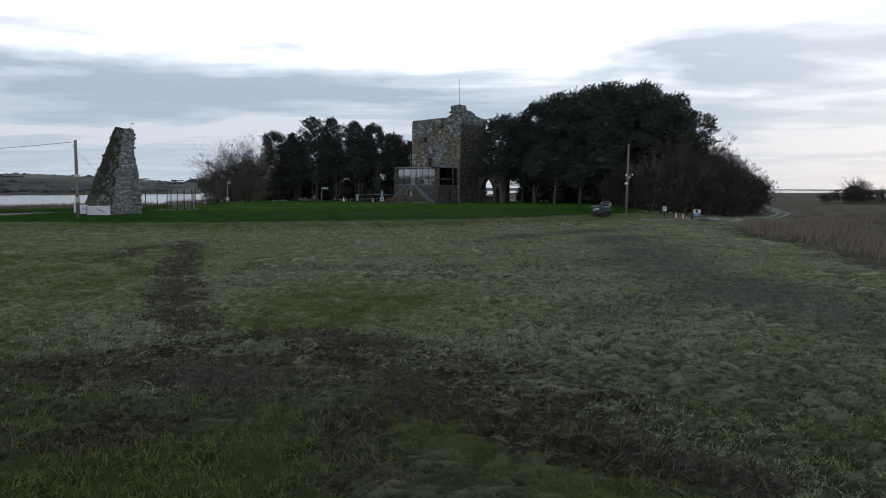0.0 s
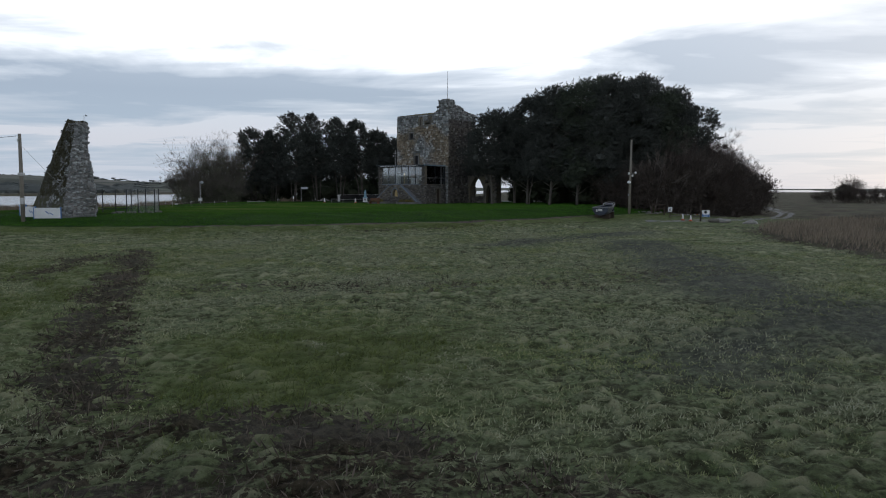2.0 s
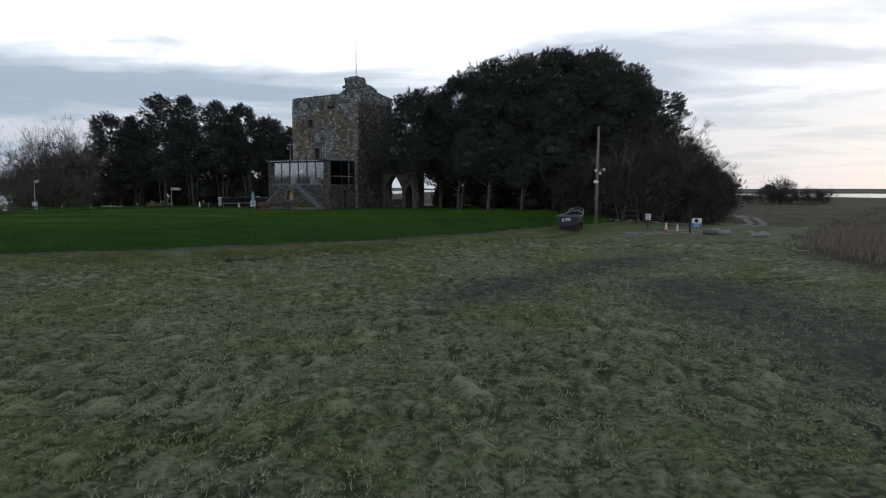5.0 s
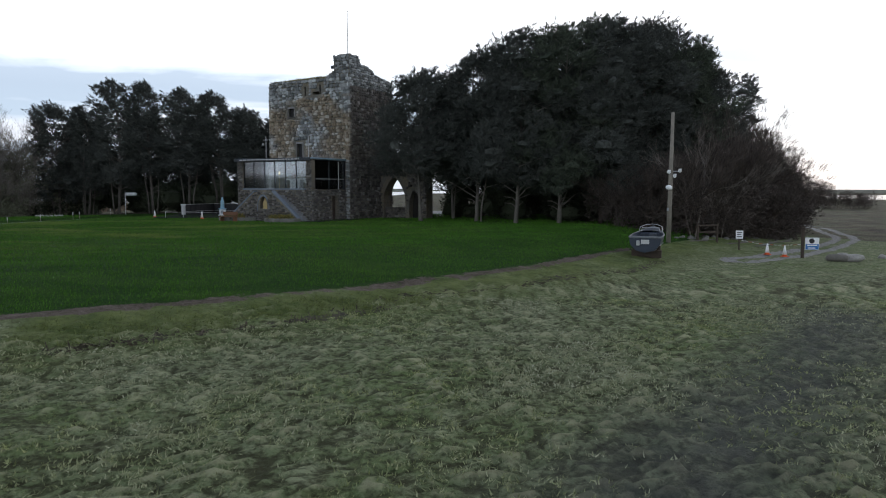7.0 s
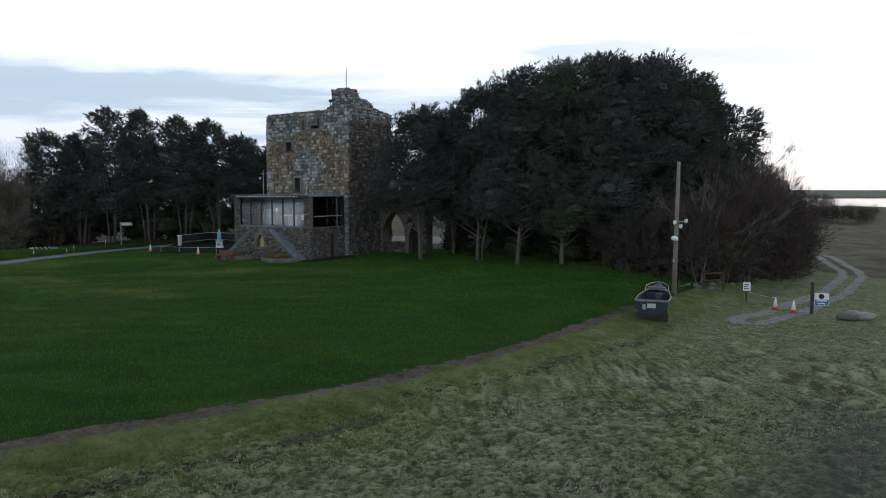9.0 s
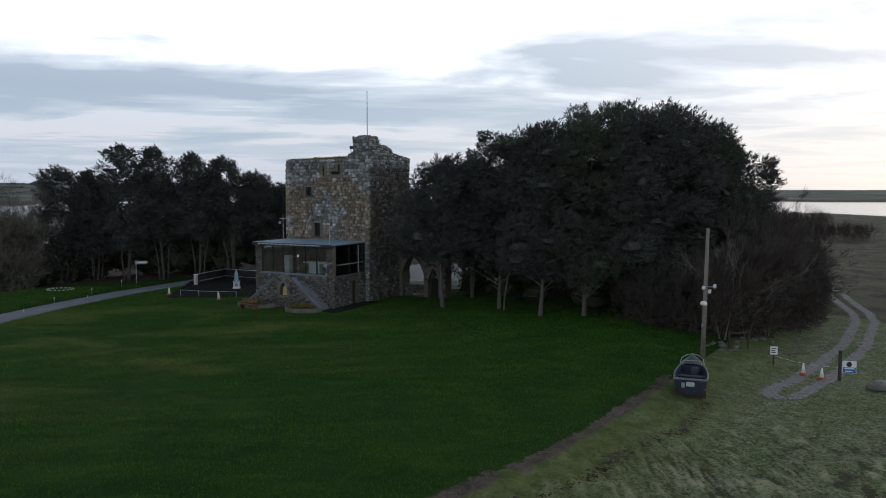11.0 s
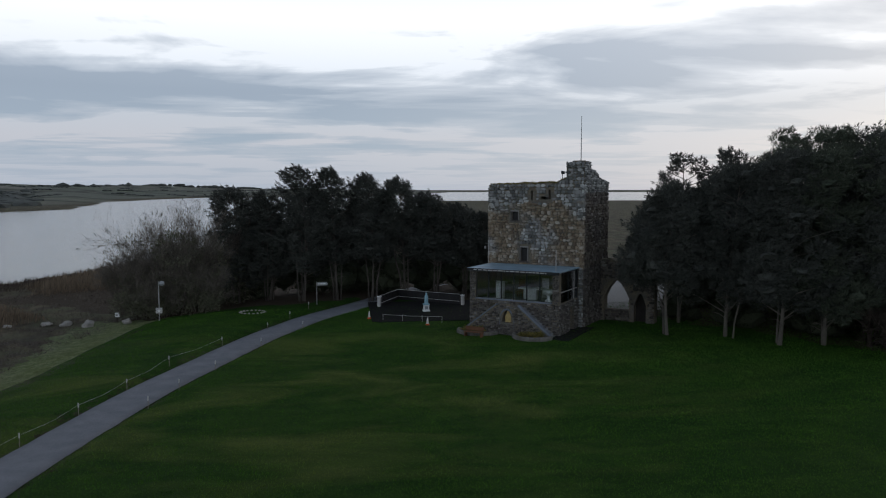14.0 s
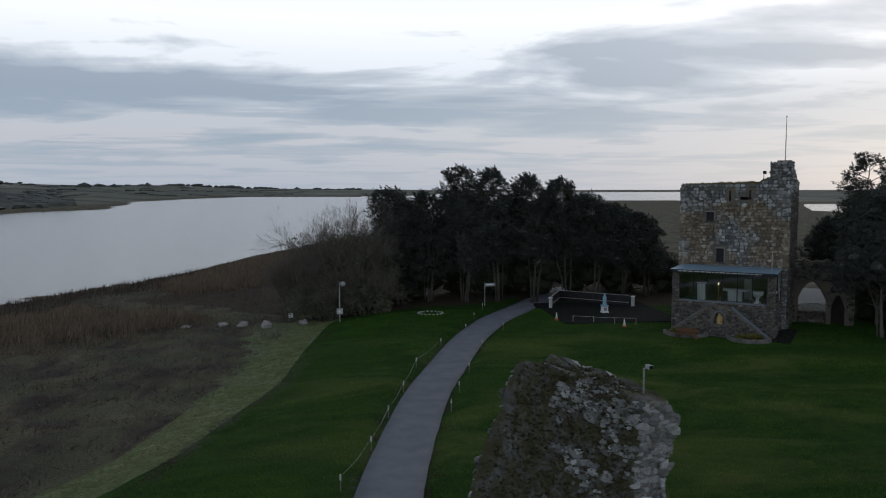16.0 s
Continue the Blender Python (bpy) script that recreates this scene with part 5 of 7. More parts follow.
# ---- trees ----
def limb(s, a, b, r0, r1, sag, q, sides=5):
    a, b = Vector(a), Vector(b)
    mid = a.lerp(b, 0.5) + Vector((q.normal() * 0.15, q.normal() * 0.15, sag)) * (b - a).length
    s.tube([a, mid, b], [r0, (r0 + r1) / 2, r1], sides, None, False)


def tufted(clumps, q, per_m2, length, width, up=0.5, flat=1.0, wind=(0, 0), leaf=kites):
    """Leaves over the skins of ellipsoids (cx, cy, cz, rx, ry, rz)."""
    cs, ws = [], []
    for cx, cy, cz, rx, ry, rz in clumps:
        count = int(per_m2 * 4.2 * (rx * ry + rx * rz + ry * rz))
        d = q.normal(size=(count, 3))
        d /= np.linalg.norm(d, axis=1, keepdims=True)
        cs.append(np.array((cx, cy, cz)) + d * (rx, ry, rz) * q.uniform(0.62, 1.05, (count, 1)))
        ws.append(d * (1, 1, flat) + (*wind, up) + q.normal(size=(count, 3)) * 0.45)
    c, w = np.concatenate(cs), np.concatenate(ws)
    return leaf(c, w, q.uniform(*length, len(c)), q.uniform(*width, len(c)))


def sprays(clumps, q, per_clump, wind):
    """Branchlets that stick out of the clumps like fingers, set with needles."""
    cs, ws = [], []
    for cx, cy, cz, rx, ry, rz in clumps:
        for _ in range(per_clump):
            d = q.normal(size=3) + (wind[0] * 1.3, wind[1] * 1.3, 0.55)
            d /= np.linalg.norm(d)
            start = np.array((cx, cy, cz)) + d * (rx, ry, rz) * 0.8
            run = d * (1, 1, 0.8) + (wind[0] * 0.6, wind[1] * 0.6, 0.35)
            long = q.uniform(0.25, 0.8) * min(1.0, rx)
            k = q.random((24, 1))
            cs.append(start + run * long * k + q.normal(size=(24, 3)) * 0.08 * (1.3 - k))
            ws.append(run + q.normal(size=(24, 3)) * 0.6)
    c, w = np.concatenate(cs), np.concatenate(ws)
    return spikes(c, w, q.uniform(0.16, 0.36, len(c)), q.uniform(0.02, 0.042, len(c)))


def pine(x, y, high, radius, seed, clear=0.22, lean=(0, 0), mat=PINE, squash=1.0, name="pine_tree", label="tall dark windswept pine with layered dense foliage", group="", wind=(0, 0), clumps_n=58, bark=BARK, stems=0):
    """A pine: forked trunk, limbs and a crown of flattened clumps."""
    q = np.random.default_rng(seed)
    z0 = land(x, y)
    tree = thing(name, pose(x, y, z0, 0, 0, 0), label, "tree", group)
    high, lean = high - z0, np.array(lean)
    trunk, base = Shape(), high * clear
    bend = q.normal(size=2) * 0.25
    def axis(z):
        k = z / high
        return np.array([lean[0] * k * k + bend[0] * math.sin(3 * k), lean[1] * k * k + bend[1] * math.sin(3 * k + 1), z])
    girth = 0.0085 * high + 0.035
    levels = np.linspace(-0.2, high * 0.93, 9)
    trunk.tube([axis(z) for z in levels], [girth * (1.25 if z < 0 else 1) * (1 - 0.85 * max(z, 0) / high) for z in levels], 8)
    for i in range(stems):
        a = q.uniform(0, 6.28)
        foot, top = np.array([math.cos(a) * 0.45, math.sin(a) * 0.45, -0.2]), axis(high * q.uniform(0.5, 0.7)) + (math.cos(a) * radius * 0.45, math.sin(a) * radius * 0.45, 0)
        trunk.tube([foot, foot + (math.cos(a) * 0.1, math.sin(a) * 0.1, base * 0.6), foot * 0.4 + top * 0.6, top], [girth * 0.6, girth * 0.46, girth * 0.32, 0.03], 7)
    clumps = []
    for i in range(clumps_n):
        k = (i + 0.5) / clumps_n
        z = base + (high - base) * (0.08 + 0.88 * k)
        ring = radius * math.sqrt(max(0.04, 1 - abs((k - 0.38) / (0.72 if mat is CYPRESS else 0.66)) ** (4.0 if mat is CYPRESS else 2.3))) * (0.9 + 0.2 * q.random()) * squash
        a = i * 2.4 + q.uniform(-0.5, 0.5)
        out = ring * q.uniform(0.45, 0.92)
        size = (0.62 + 0.5 * q.random()) * radius * 0.33 * (1 - 0.3 * k)
        c = axis(z) + (out * math.cos(a), out * math.sin(a), 0)
        clumps.append((*c, size * q.uniform(0.9, 1.35), size * q.uniform(0.9, 1.35), size * q.uniform(0.55, 0.85)))
        limb(trunk, axis(max(base * 0.7, z - out * 0.55)), c, girth * 0.38 * (1 - 0.6 * k), 0.03, 0.06, q)
    clumps.append((*axis(high - radius * 0.2), radius * 0.22, radius * 0.22, radius * 0.2))
    for i in range(5):
        a, z = q.uniform(0, 6.28), base * q.uniform(0.55, 1.0)
        limb(trunk, axis(z), axis(z) + (math.cos(a) * 1.1, math.sin(a) * 1.1, 0.4), 0.05, 0.012, 0.1, q, 4)
    trunk.done("trunk", bark, tree, smooth_shade=True)
    core = Shape()
    for i, (cx, cy, cz, rx, ry, rz) in enumerate(clumps):
        v, f = lumpy((rx * 0.42, ry * 0.42, rz * 0.4), 0.5, seed + i, 1)
        core.put([(a + cx, b + cy, c + cz) for a, b, c in v], f)
    bits = [tufted(clumps, q, 54, (0.16, 0.42), (0.015, 0.038), 0.35, 1.0, wind, spikes), sprays(clumps, q, 10, wind)]
    v = np.concatenate([b[0] for b in bits])
    f = np.arange(len(v)).reshape(-1, 3)
    crown = part("crown", fast_mesh("crown", v, f, mat), tree)
    core.done("inner_foliage", mat, tree)
    return tree


def bare_tree(x, y, high, spread, seed, twig_mat, fine_mat, name, label, stems=5, fine=2600, base=0.15, group="", leafy=None, leaf_mat=SHRUB):
    """A leafless bush or tree: stems that fork into fine twigs."""
    q = np.random.default_rng(seed)
    z0 = land(x, y)
    tree = thing(name, pose(x, y, z0 - 0.05), label, "shrub" if high < 8 else "tree", group)
    wood, tips = Shape(), []
    def fork(p, d, length, r, depth):
        e = p + d * length
        wood.tube([p, p + d * length * 0.5 + Vector(q.normal(size=3)) * length * 0.05, e], [r, r * 0.8, r * 0.6], 3, None, False)
        if depth >= 3:
            tips.append((e, d))
            return
        for _ in range(3 if depth else 4):
            nd = (d + Vector(q.normal(size=3)) * 0.42 + Vector((0, 0, 0.12))).normalized()
            tips.append((p.lerp(e, 0.8), nd))
            fork(p.lerp(e, q.uniform(0.6, 1.0)), nd, length * q.uniform(0.55, 0.8), r * 0.55, depth + 1)
    reach = high * 0.42
    for i in range(stems):
        a = i * 6.283 / stems + q.uniform(-0.4, 0.4)
        d = Vector((math.cos(a) * spread / high, math.sin(a) * spread / high, 1.0)).normalized()
        fork(Vector((math.cos(a) * spread * 0.12, math.sin(a) * spread * 0.12, 0)), d, reach * q.uniform(0.75, 1.05), 0.006 * high + 0.012, 0)
    wood.done("limb_framework", twig_mat, tree)
    pick = q.integers(0, len(tips), fine)
    c = np.array([tips[i][0][:] for i in pick]) + q.normal(size=(fine, 3)) * 0.11 * spread * 0.5
    w = np.array([tips[i][1][:] for i in pick]) + q.normal(size=(fine, 3)) * 0.32 + (0, 0, 0.35)
    c[:, 2] = np.maximum(c[:, 2], base)
    v, f = kites(c, w, q.uniform(0.25, 0.8, fine) * high / 9, q.uniform(0.006, 0.017, fine))
    part("twig_crown", fast_mesh("twig_crown", v, f, fine_mat), tree)
    if leafy:
        count, blobs = leafy, []
        for i in range(22):
            e = tips[int(q.integers(0, len(tips)))][0]
            blobs.append((e.x * 0.8, e.y * 0.8, max(0.7, e.z * q.uniform(0.15, 0.9)), *(q.uniform(0.9, 1.6, 3) * high / 9)))
        v, f = tufted(blobs, q, count, (0.14, 0.34) if leaf_mat is SHRUB else (0.3, 0.75), (0.03, 0.07) if leaf_mat is SHRUB else (0.012, 0.03))
        part("foliage" if leaf_mat is SHRUB else "twig_mass", fast_mesh("foliage", v, f, leaf_mat), tree)
    return tree


def undergrowth(x, y, high, wide, seed, group):
    """A dense dark evergreen bush."""
    q = np.random.default_rng(seed)
    bush = thing("undergrowth_bush", at_land(x, y), "dense dark evergreen undergrowth below the trees", "bush", group)
    blobs = []
    for i in range(9):
        a, k = q.uniform(0, 6.28), q.random()
        size = wide * q.uniform(0.3, 0.5)
        blobs.append((math.cos(a) * wide * 0.55 * k, math.sin(a) * wide * 0.45 * k, max(size * 0.6, high * q.uniform(0.15, 0.8) * (1 - 0.3 * k)), size, size, size * 0.8))
    core = Shape()
    for i, (cx, cy, cz, rx, ry, rz) in enumerate(blobs):
        v, f = lumpy((rx * 0.85, ry * 0.85, rz * 0.85), 0.3, seed + i, 1)
        core.put([(a + cx, b + cy, c + cz) for a, b, c in v], f)
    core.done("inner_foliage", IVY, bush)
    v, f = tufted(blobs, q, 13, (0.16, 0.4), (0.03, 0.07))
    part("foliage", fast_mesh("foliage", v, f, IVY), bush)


def at_land(x, y):
    return pose(x, y, land(x, y) - 0.05)


# the grove beside the tower, front row to back row
GROVE = "trees of the grove beside the tower"
for i, (x, y, top_z, rad, clear) in enumerate([
        (7.8, 110.4, 13.2, 3.6, 0.31), (11.2, 116.2, 12.6, 3.6, 0.26), (12.2, 108.9, 14.7, 3.8, 0.18), (14.6, 105.9, 15.7, 4.0, 0.14), (17.9, 105.1, 16.3, 4.2, 0.11),
        (20.8, 103.8, 16.4, 4.3, 0.09), (24.2, 105.4, 16.6, 4.4, 0.07), (27.6, 107.2, 15.6, 4.2, 0.07), (30.6, 110.4, 14.2, 3.8, 0.06),
        (15.6, 115.0, 15.0, 4.4, 0.16), (22.4, 114.0, 18.4, 5.0, 0.16), (27.8, 114.6, 18.4, 5.0, 0.16), (32.6, 116.0, 16.8, 4.4, 0.12), (14.8, 120.4, 13.0, 3.6, 0.2), (11.8, 123.0, 10.2, 2.7, 0.42), (19.4, 122.0, 14.8, 4.6, 0.16), (26.6, 124.0, 17.0, 5.2, 0.2)]):
    cy = i % 3 == 1
    pine(x, y, top_z, rad, 100 + i, clear, (0.5, 0), CYPRESS if cy else PINE, group=GROVE, wind=(0.25, -0.1), bark=PALE_BARK if i < 5 else BARK, stems=1 if i < 5 else 0,
         label="dense dark green cypress with drooping boughs" if cy else "tall dark windswept pine with layered dense foliage", name="cypress_tree" if cy else "pine_tree")
# a lone ragged pine with open boughs at the grove's outer edge
for i, (x, y, top_z, rad, turned_to) in enumerate([(14.4, 121.6, 16.2, 2.6, -0.4), (18.3, 121.0, 16.7, 2.8, 0.1)]):
    pine(x, y, top_z, rad, 140 + i, 0.62, (turned_to, 0), PINE, group=GROVE, wind=(-0.3, 0), clumps_n=15, label="ragged open pine with bare upper limbs")
pine(33.4, 112.4, 14.0, 3.6, 131, 0.45, (1.6, 0), PINE, group=GROVE, wind=(0.7, 0), clumps_n=20, label="ragged open pine leaning out of the grove")
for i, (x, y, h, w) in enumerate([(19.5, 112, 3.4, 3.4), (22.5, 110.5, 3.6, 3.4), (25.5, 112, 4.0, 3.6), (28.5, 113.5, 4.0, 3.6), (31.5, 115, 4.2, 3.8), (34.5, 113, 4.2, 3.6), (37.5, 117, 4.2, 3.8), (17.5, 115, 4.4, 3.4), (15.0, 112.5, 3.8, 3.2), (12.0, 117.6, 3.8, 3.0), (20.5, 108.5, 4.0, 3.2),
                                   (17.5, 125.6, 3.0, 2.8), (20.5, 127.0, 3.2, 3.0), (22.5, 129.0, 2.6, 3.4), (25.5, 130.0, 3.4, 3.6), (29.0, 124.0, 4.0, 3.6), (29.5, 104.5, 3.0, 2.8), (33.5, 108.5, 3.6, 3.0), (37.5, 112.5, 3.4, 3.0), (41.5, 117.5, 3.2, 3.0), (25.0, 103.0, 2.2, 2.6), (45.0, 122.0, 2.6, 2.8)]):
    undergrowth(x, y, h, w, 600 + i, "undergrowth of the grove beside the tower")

# the grove on the lake side
LAKE = "pines of the grove by the lake"
for i, (x, y, top_z, rad, clear) in enumerate([
        (-29.2, 136.4, 13.0, 3.1, 0.10), (-25.8, 135.2, 12.7, 2.2, 0.16), (-22.2, 133.4, 15.3, 2.7, 0.16), (-18.7, 133.4, 15.2, 2.5, 0.24), (-15.0, 133.2, 14.4, 2.7, 0.30),
        (-11.5, 132.8, 14.1, 2.5, 0.32), (-8.4, 133.4, 12.4, 2.5, 0.34), (-5.2, 134.0, 11.2, 2.7, 0.32), (-2.0, 135.6, 10.2, 2.7, 0.3),
        (-27.0, 141.0, 11.6, 3.6, 0.2), (-21.0, 142.0, 12.6, 3.6, 0.2), (-15.0, 142.0, 12.0, 3.6, 0.2), (-8.0, 142.0, 10.8, 3.6, 0.2)]):
    pine(x, y, top_z, rad, 200 + i, clear, (-0.6, 0.4), PINE, group=LAKE, wind=(-0.6, 0.0), bark=GREY_BARK, stems=3)
for i, (x, y) in enumerate([(-34, 139), (-30, 141), (-26, 139.5), (-22.5, 140.5), (-19, 139), (-15.5, 140), (-12, 139.5), (-8.5, 140), (-5, 139), (-1.5, 140.5), (2, 139), (4.0, 138.4)]):
    undergrowth(x, y, 5.6 if i < 4 else 4.6, 3.8, 640 + i, "undergrowth of the grove by the lake")

# bare shrubs and thicket
SHORE = "bare shrubs on the lake side"
for i, (x, y, h, sp, leafy) in enumerate([(-34.6, 131.6, 11.6, 4.2, 16), (-35.8, 135.4, 10.8, 3.6, 10), (-32.8, 136.0, 12.4, 4.0, 10), (-37.6, 131.2, 8.4, 3.4, 14), (-40.6, 133.6, 6.4, 1.6, None), (-32.4, 130.4, 6.0, 2.8, 18), (-35.6, 129.6, 5.0, 2.8, 18), (-38.2, 134.4, 8.2, 2.8, 5)]):
    bare_tree(x, y, h, sp, 300 + i, PALE_TWIG, GREY_TWIGS, "bare_shrub", "bare grey branching shrub with a few dull leaves", 8, 7500, group=SHORE, leafy=leafy)
THICKET = "brown thicket by the track"
for i, (x, y, h, sp) in enumerate([(21.5, 101.8, 5.0, 2.2), (23.6, 100.0, 5.6, 2.4), (26.2, 99.8, 7.0, 2.6), (28.8, 101.6, 8.4, 2.8), (31.2, 103.8, 9.2, 2.8), (33.4, 106.4, 9.4, 2.8), (35.8, 108.8, 9.2, 2.6),
                                    (37.8, 111.6, 9.0, 2.5), (39.8, 114.6, 8.4, 2.3), (42.0, 116.6, 7.4, 2.0), (43.8, 118.4, 6.2, 1.8), (33.8, 113.0, 11.4, 2.8), (36.6, 115.6, 11.2, 2.8), (40.0, 118.6, 10.2, 2.6), (43.2, 121.4, 9.8, 2.4), (46.0, 123.4, 8.2, 2.1), (48.4, 124.8, 6.4, 1.8), (46.4, 121.0, 5.2, 1.7),
                                    (31.8, 117.0, 11.6, 3.0), (37.4, 120.4, 11.0, 2.8), (41.0, 124.0, 10.2, 2.6), (33.6, 103.9, 4.6, 2.0), (37.2, 107.6, 4.4, 1.9), (40.6, 111.8, 4.2, 1.8)]):
    bare_tree(x, y, h, sp, 400 + i, TWIG if i % 4 else PALE_TWIG, BROWN_TWIGS, "bare_thicket_shrub", "leafless brown thicket shrub, dense with fine twigs", 8, 12000, group=THICKET, leafy=20, leaf_mat=BROWN_TWIGS)
# slender pale saplings before the thicket
for i, (x, y, h, sp) in enumerate([(25.4, 98.2, 9.6, 1.3), (30.4, 101.0, 8.2, 1.1), (27.6, 98.8, 5.4, 1.2), (34.4, 104.6, 6.2, 1.1)]):
    bare_tree(x, y, h, sp, 470 + i, PALE_TWIG, GREY_TWIGS, "bare_sapling", "slender pale leafless sapling before the thicket", 2, 700, group="saplings before the thicket")
for i, (x, y, h, sp) in enumerate([(-24, 165, 6, 4), (-14, 168, 5, 4), (-3, 158, 5, 3.5), (4, 164, 5, 4)]):
    bare_tree(x, y, h, sp, 450 + i, PALE_TWIG, GREY_TWIGS, "bare_shrub", "bare grey branching shrub with a few dull leaves", 6, 2600, group="bare shrubs behind the grove", leafy=5)
# far hedge down the track, with one taller tree
for i, (x, y, h, sp) in enumerate([(102.0, 213.0, 3.6, 2.4), (104.4, 210.0, 4.4, 2.6), (106.4, 208.2, 4.6, 2.6), (108.4, 206.4, 4.6, 2.6), (110.4, 204.8, 4.8, 2.6), (112.4, 203.0, 4.8, 2.6), (114.2, 201.2, 4.6, 2.6), (108.0, 209.4, 8.4, 2.6)]):
    bare_tree(x, y, h, sp, 480 + i, TWIG, BROWN_TWIGS, "far_bush", "distant brown leafless bush beside the track", 8, 5200, group="far bushes", leafy=10, leaf_mat=BROWN_TWIGS)
undergrowth(123.5, 242.0, 6.6, 4.6, 690, "far bushes")

# ---- reeds and grass ----
def blades(x, y, tall, wide, mat, name, label, lean=0.25, leaf=kites):
    z = ground_z(x, y) + mound_at(x, y) - 0.03
    c = np.stack([x, y, z], 1)
    w = rng.normal(size=c.shape) * lean + (0.15, 0.1, 1.0)
    v, f = leaf(c, w, tall, wide)
    return tagged(new(name, fast_mesh(name, v, f, mat)), label, "reeds" if "reed" in name else "grass", kind="stuff")


x, y = rng.uniform(20, 75, 90000), rng.uniform(18, 120, 90000)
band = inside_by(x, y, MARSH)
patch = np.array([noise.noise((a * 0.09, b * 0.09, 2)) for a, b in zip(x, y)])
ok = (band > 0.3) & (0.6 * patch + 1.1 * smooth(band, 11, 2) > 0.3) & (y < 96)
blades(x[ok], y[ok], rng.uniform(0.5, 1.1, ok.sum()) * smooth(band[ok] + 3 * patch[ok], -1.2, 1.6), rng.uniform(0.012, 0.03, ok.sum()), PALE_REED, "dry_reed_bed", "dry fawn reeds standing in the marsh")
# light reeds in two belts, dark sedge at the water's edge
x, y = rng.uniform(-84, -34, 110000), rng.uniform(114, 230, 110000)
ruffle = np.array([noise.noise((a * 0.09, b * 0.09, 6)) + 0.5 * noise.noise((a * 0.4, b * 0.4, 7)) for a, b in zip(x, y)])
belt = np.maximum(inside_by(x, y, [(-74, 121), (-60, 119), (-50, 126), (-48, 133), (-54, 143), (-66, 146), (-76, 136)]), inside_by(x, y, [(-58, 152), (-47, 156), (-40, 166), (-36, 190), (-38, 218), (-50, 222), (-57, 200), (-63, 172)]))
ok = (belt + 5 * ruffle > 0) & (shore_by(x, y) > 3)
blades(x[ok], y[ok], rng.uniform(0.7, 1.7, ok.sum()) * smooth(belt[ok] + 5 * ruffle[ok], -0.5, 3.5), rng.uniform(0.02, 0.05, ok.sum()), REED, "shore_reeds", "tall dry fawn reeds in belts along the lake shore", 0.18)
x, y = rng.uniform(-110, -38, 110000), rng.uniform(84, 260, 110000)
inland = shore_by(x, y)
patch = np.array([noise.noise((a * 0.07, b * 0.07, 6)) for a, b in zip(x, y)])
ok = (inland > 0.3) & (inland + 8 * patch < 8)
blades(x[ok], y[ok], rng.uniform(0.5, 1.3, ok.sum()), rng.uniform(0.015, 0.04, ok.sum()), DARK_REED, "dark_reed_fringe", "dark brown sedge at the water's edge")

count = 430000
y = 8 + 65 * rng.random(count) ** 1.15
x = 0.5 + rng.uniform(-1, 1, count) * (5 + 0.42 * y)
lawn_off = inside_by(x, y, LAWN)
clump = np.array([noise.noise((a * 0.9, b * 0.9, 0)) + 0.6 * noise.noise((a * 2.6, b * 2.6, 3)) for a, b in zip(x, y)])
bare, fresh = dirt_at(x, y) + 0.25 * clump, lush_at(x, y) + 0.3 * clump + 0.45 * smooth(y, 24, 17)
field_ok = (lawn_off < -0.5) & (clump > -0.25) & (inside_by(x, y, MARSH) < 0) & (rng.random(count) > 0.7 * mud_at(x, y))
ok = field_ok & (bare < 0.35) & (fresh < 0.5)
blades(x[ok], y[ok], rng.uniform(0.04, 0.11, ok.sum()) * (1 + 0.6 * clump[ok]), rng.uniform(0.005, 0.010, ok.sum()) * (1 + y[ok] / 60), GRASS_BLADE, "field_grass", "tussocky grey-green winter grass of the field", 0.8, spikes)
ok = field_ok & (bare < 0.42) & (fresh >= 0.5)
blades(x[ok], y[ok], rng.uniform(0.06, 0.18, ok.sum()) * (1 + 0.6 * clump[ok]), rng.uniform(0.004, 0.009, ok.sum()) * (1 + y[ok] / 60), LUSH_BLADE, "fresh_grass", "fresh yellow-green grass growing in patches", 0.7, spikes)
ok = field_ok & (bare >= 0.35) & (rng.random(count) < 0.5)
blades(x[ok], y[ok], rng.uniform(0.08, 0.3, ok.sum()), rng.uniform(0.004, 0.009, ok.sum()) * (1 + y[ok] / 40), STRAW, "dead_straw", "dead straw lying on the trampled soil", 1.6)

# tufts on the mounds: short blades that fan out from one root
roots = 90000
x, y = rng.uniform(-22, 20, roots), rng.uniform(9, 74, roots)
swell = mound_at(x, y)
fresh = lush_at(x, y) + 0.45 * smooth(y, 24, 17)
ok = (inside_by(x, y, LAWN) < -0.8) & (dirt_at(x, y) < 0.45) & (swell > 0.0) & (inside_by(x, y, MARSH) < 0) & (rng.random(roots) > 0.75 * mud_at(x, y))
for pick, mat, label in ((ok & (fresh < 0.5), GRASS_BLADE, "short grey-green tufts of winter grass on the mounds"), (ok & (fresh >= 0.5), LUSH_BLADE, "short fresh green tufts of grass on the mounds")):
    per, root = 8, np.stack([x, y, ground_z(x, y) + swell - 0.015], 1)[pick]
    fan = rng.normal(size=(len(root), per, 3)) * (1.0, 1.0, 0.3) + (0.2, 0.15, 0.75)
    v, f = spikes((root[:, None, :] + rng.normal(size=fan.shape) * (0.06, 0.06, 0.0)).reshape(-1, 3), fan.reshape(-1, 3), rng.uniform(0.05, 0.11, len(root) * per), (rng.uniform(0.0035, 0.0075, (len(root), per)) * (1 + y[pick][:, None] / 60)).ravel())
    tagged(new("field_tufts", fast_mesh("field_tufts", v, f, mat)), label, "grass", kind="stuff")

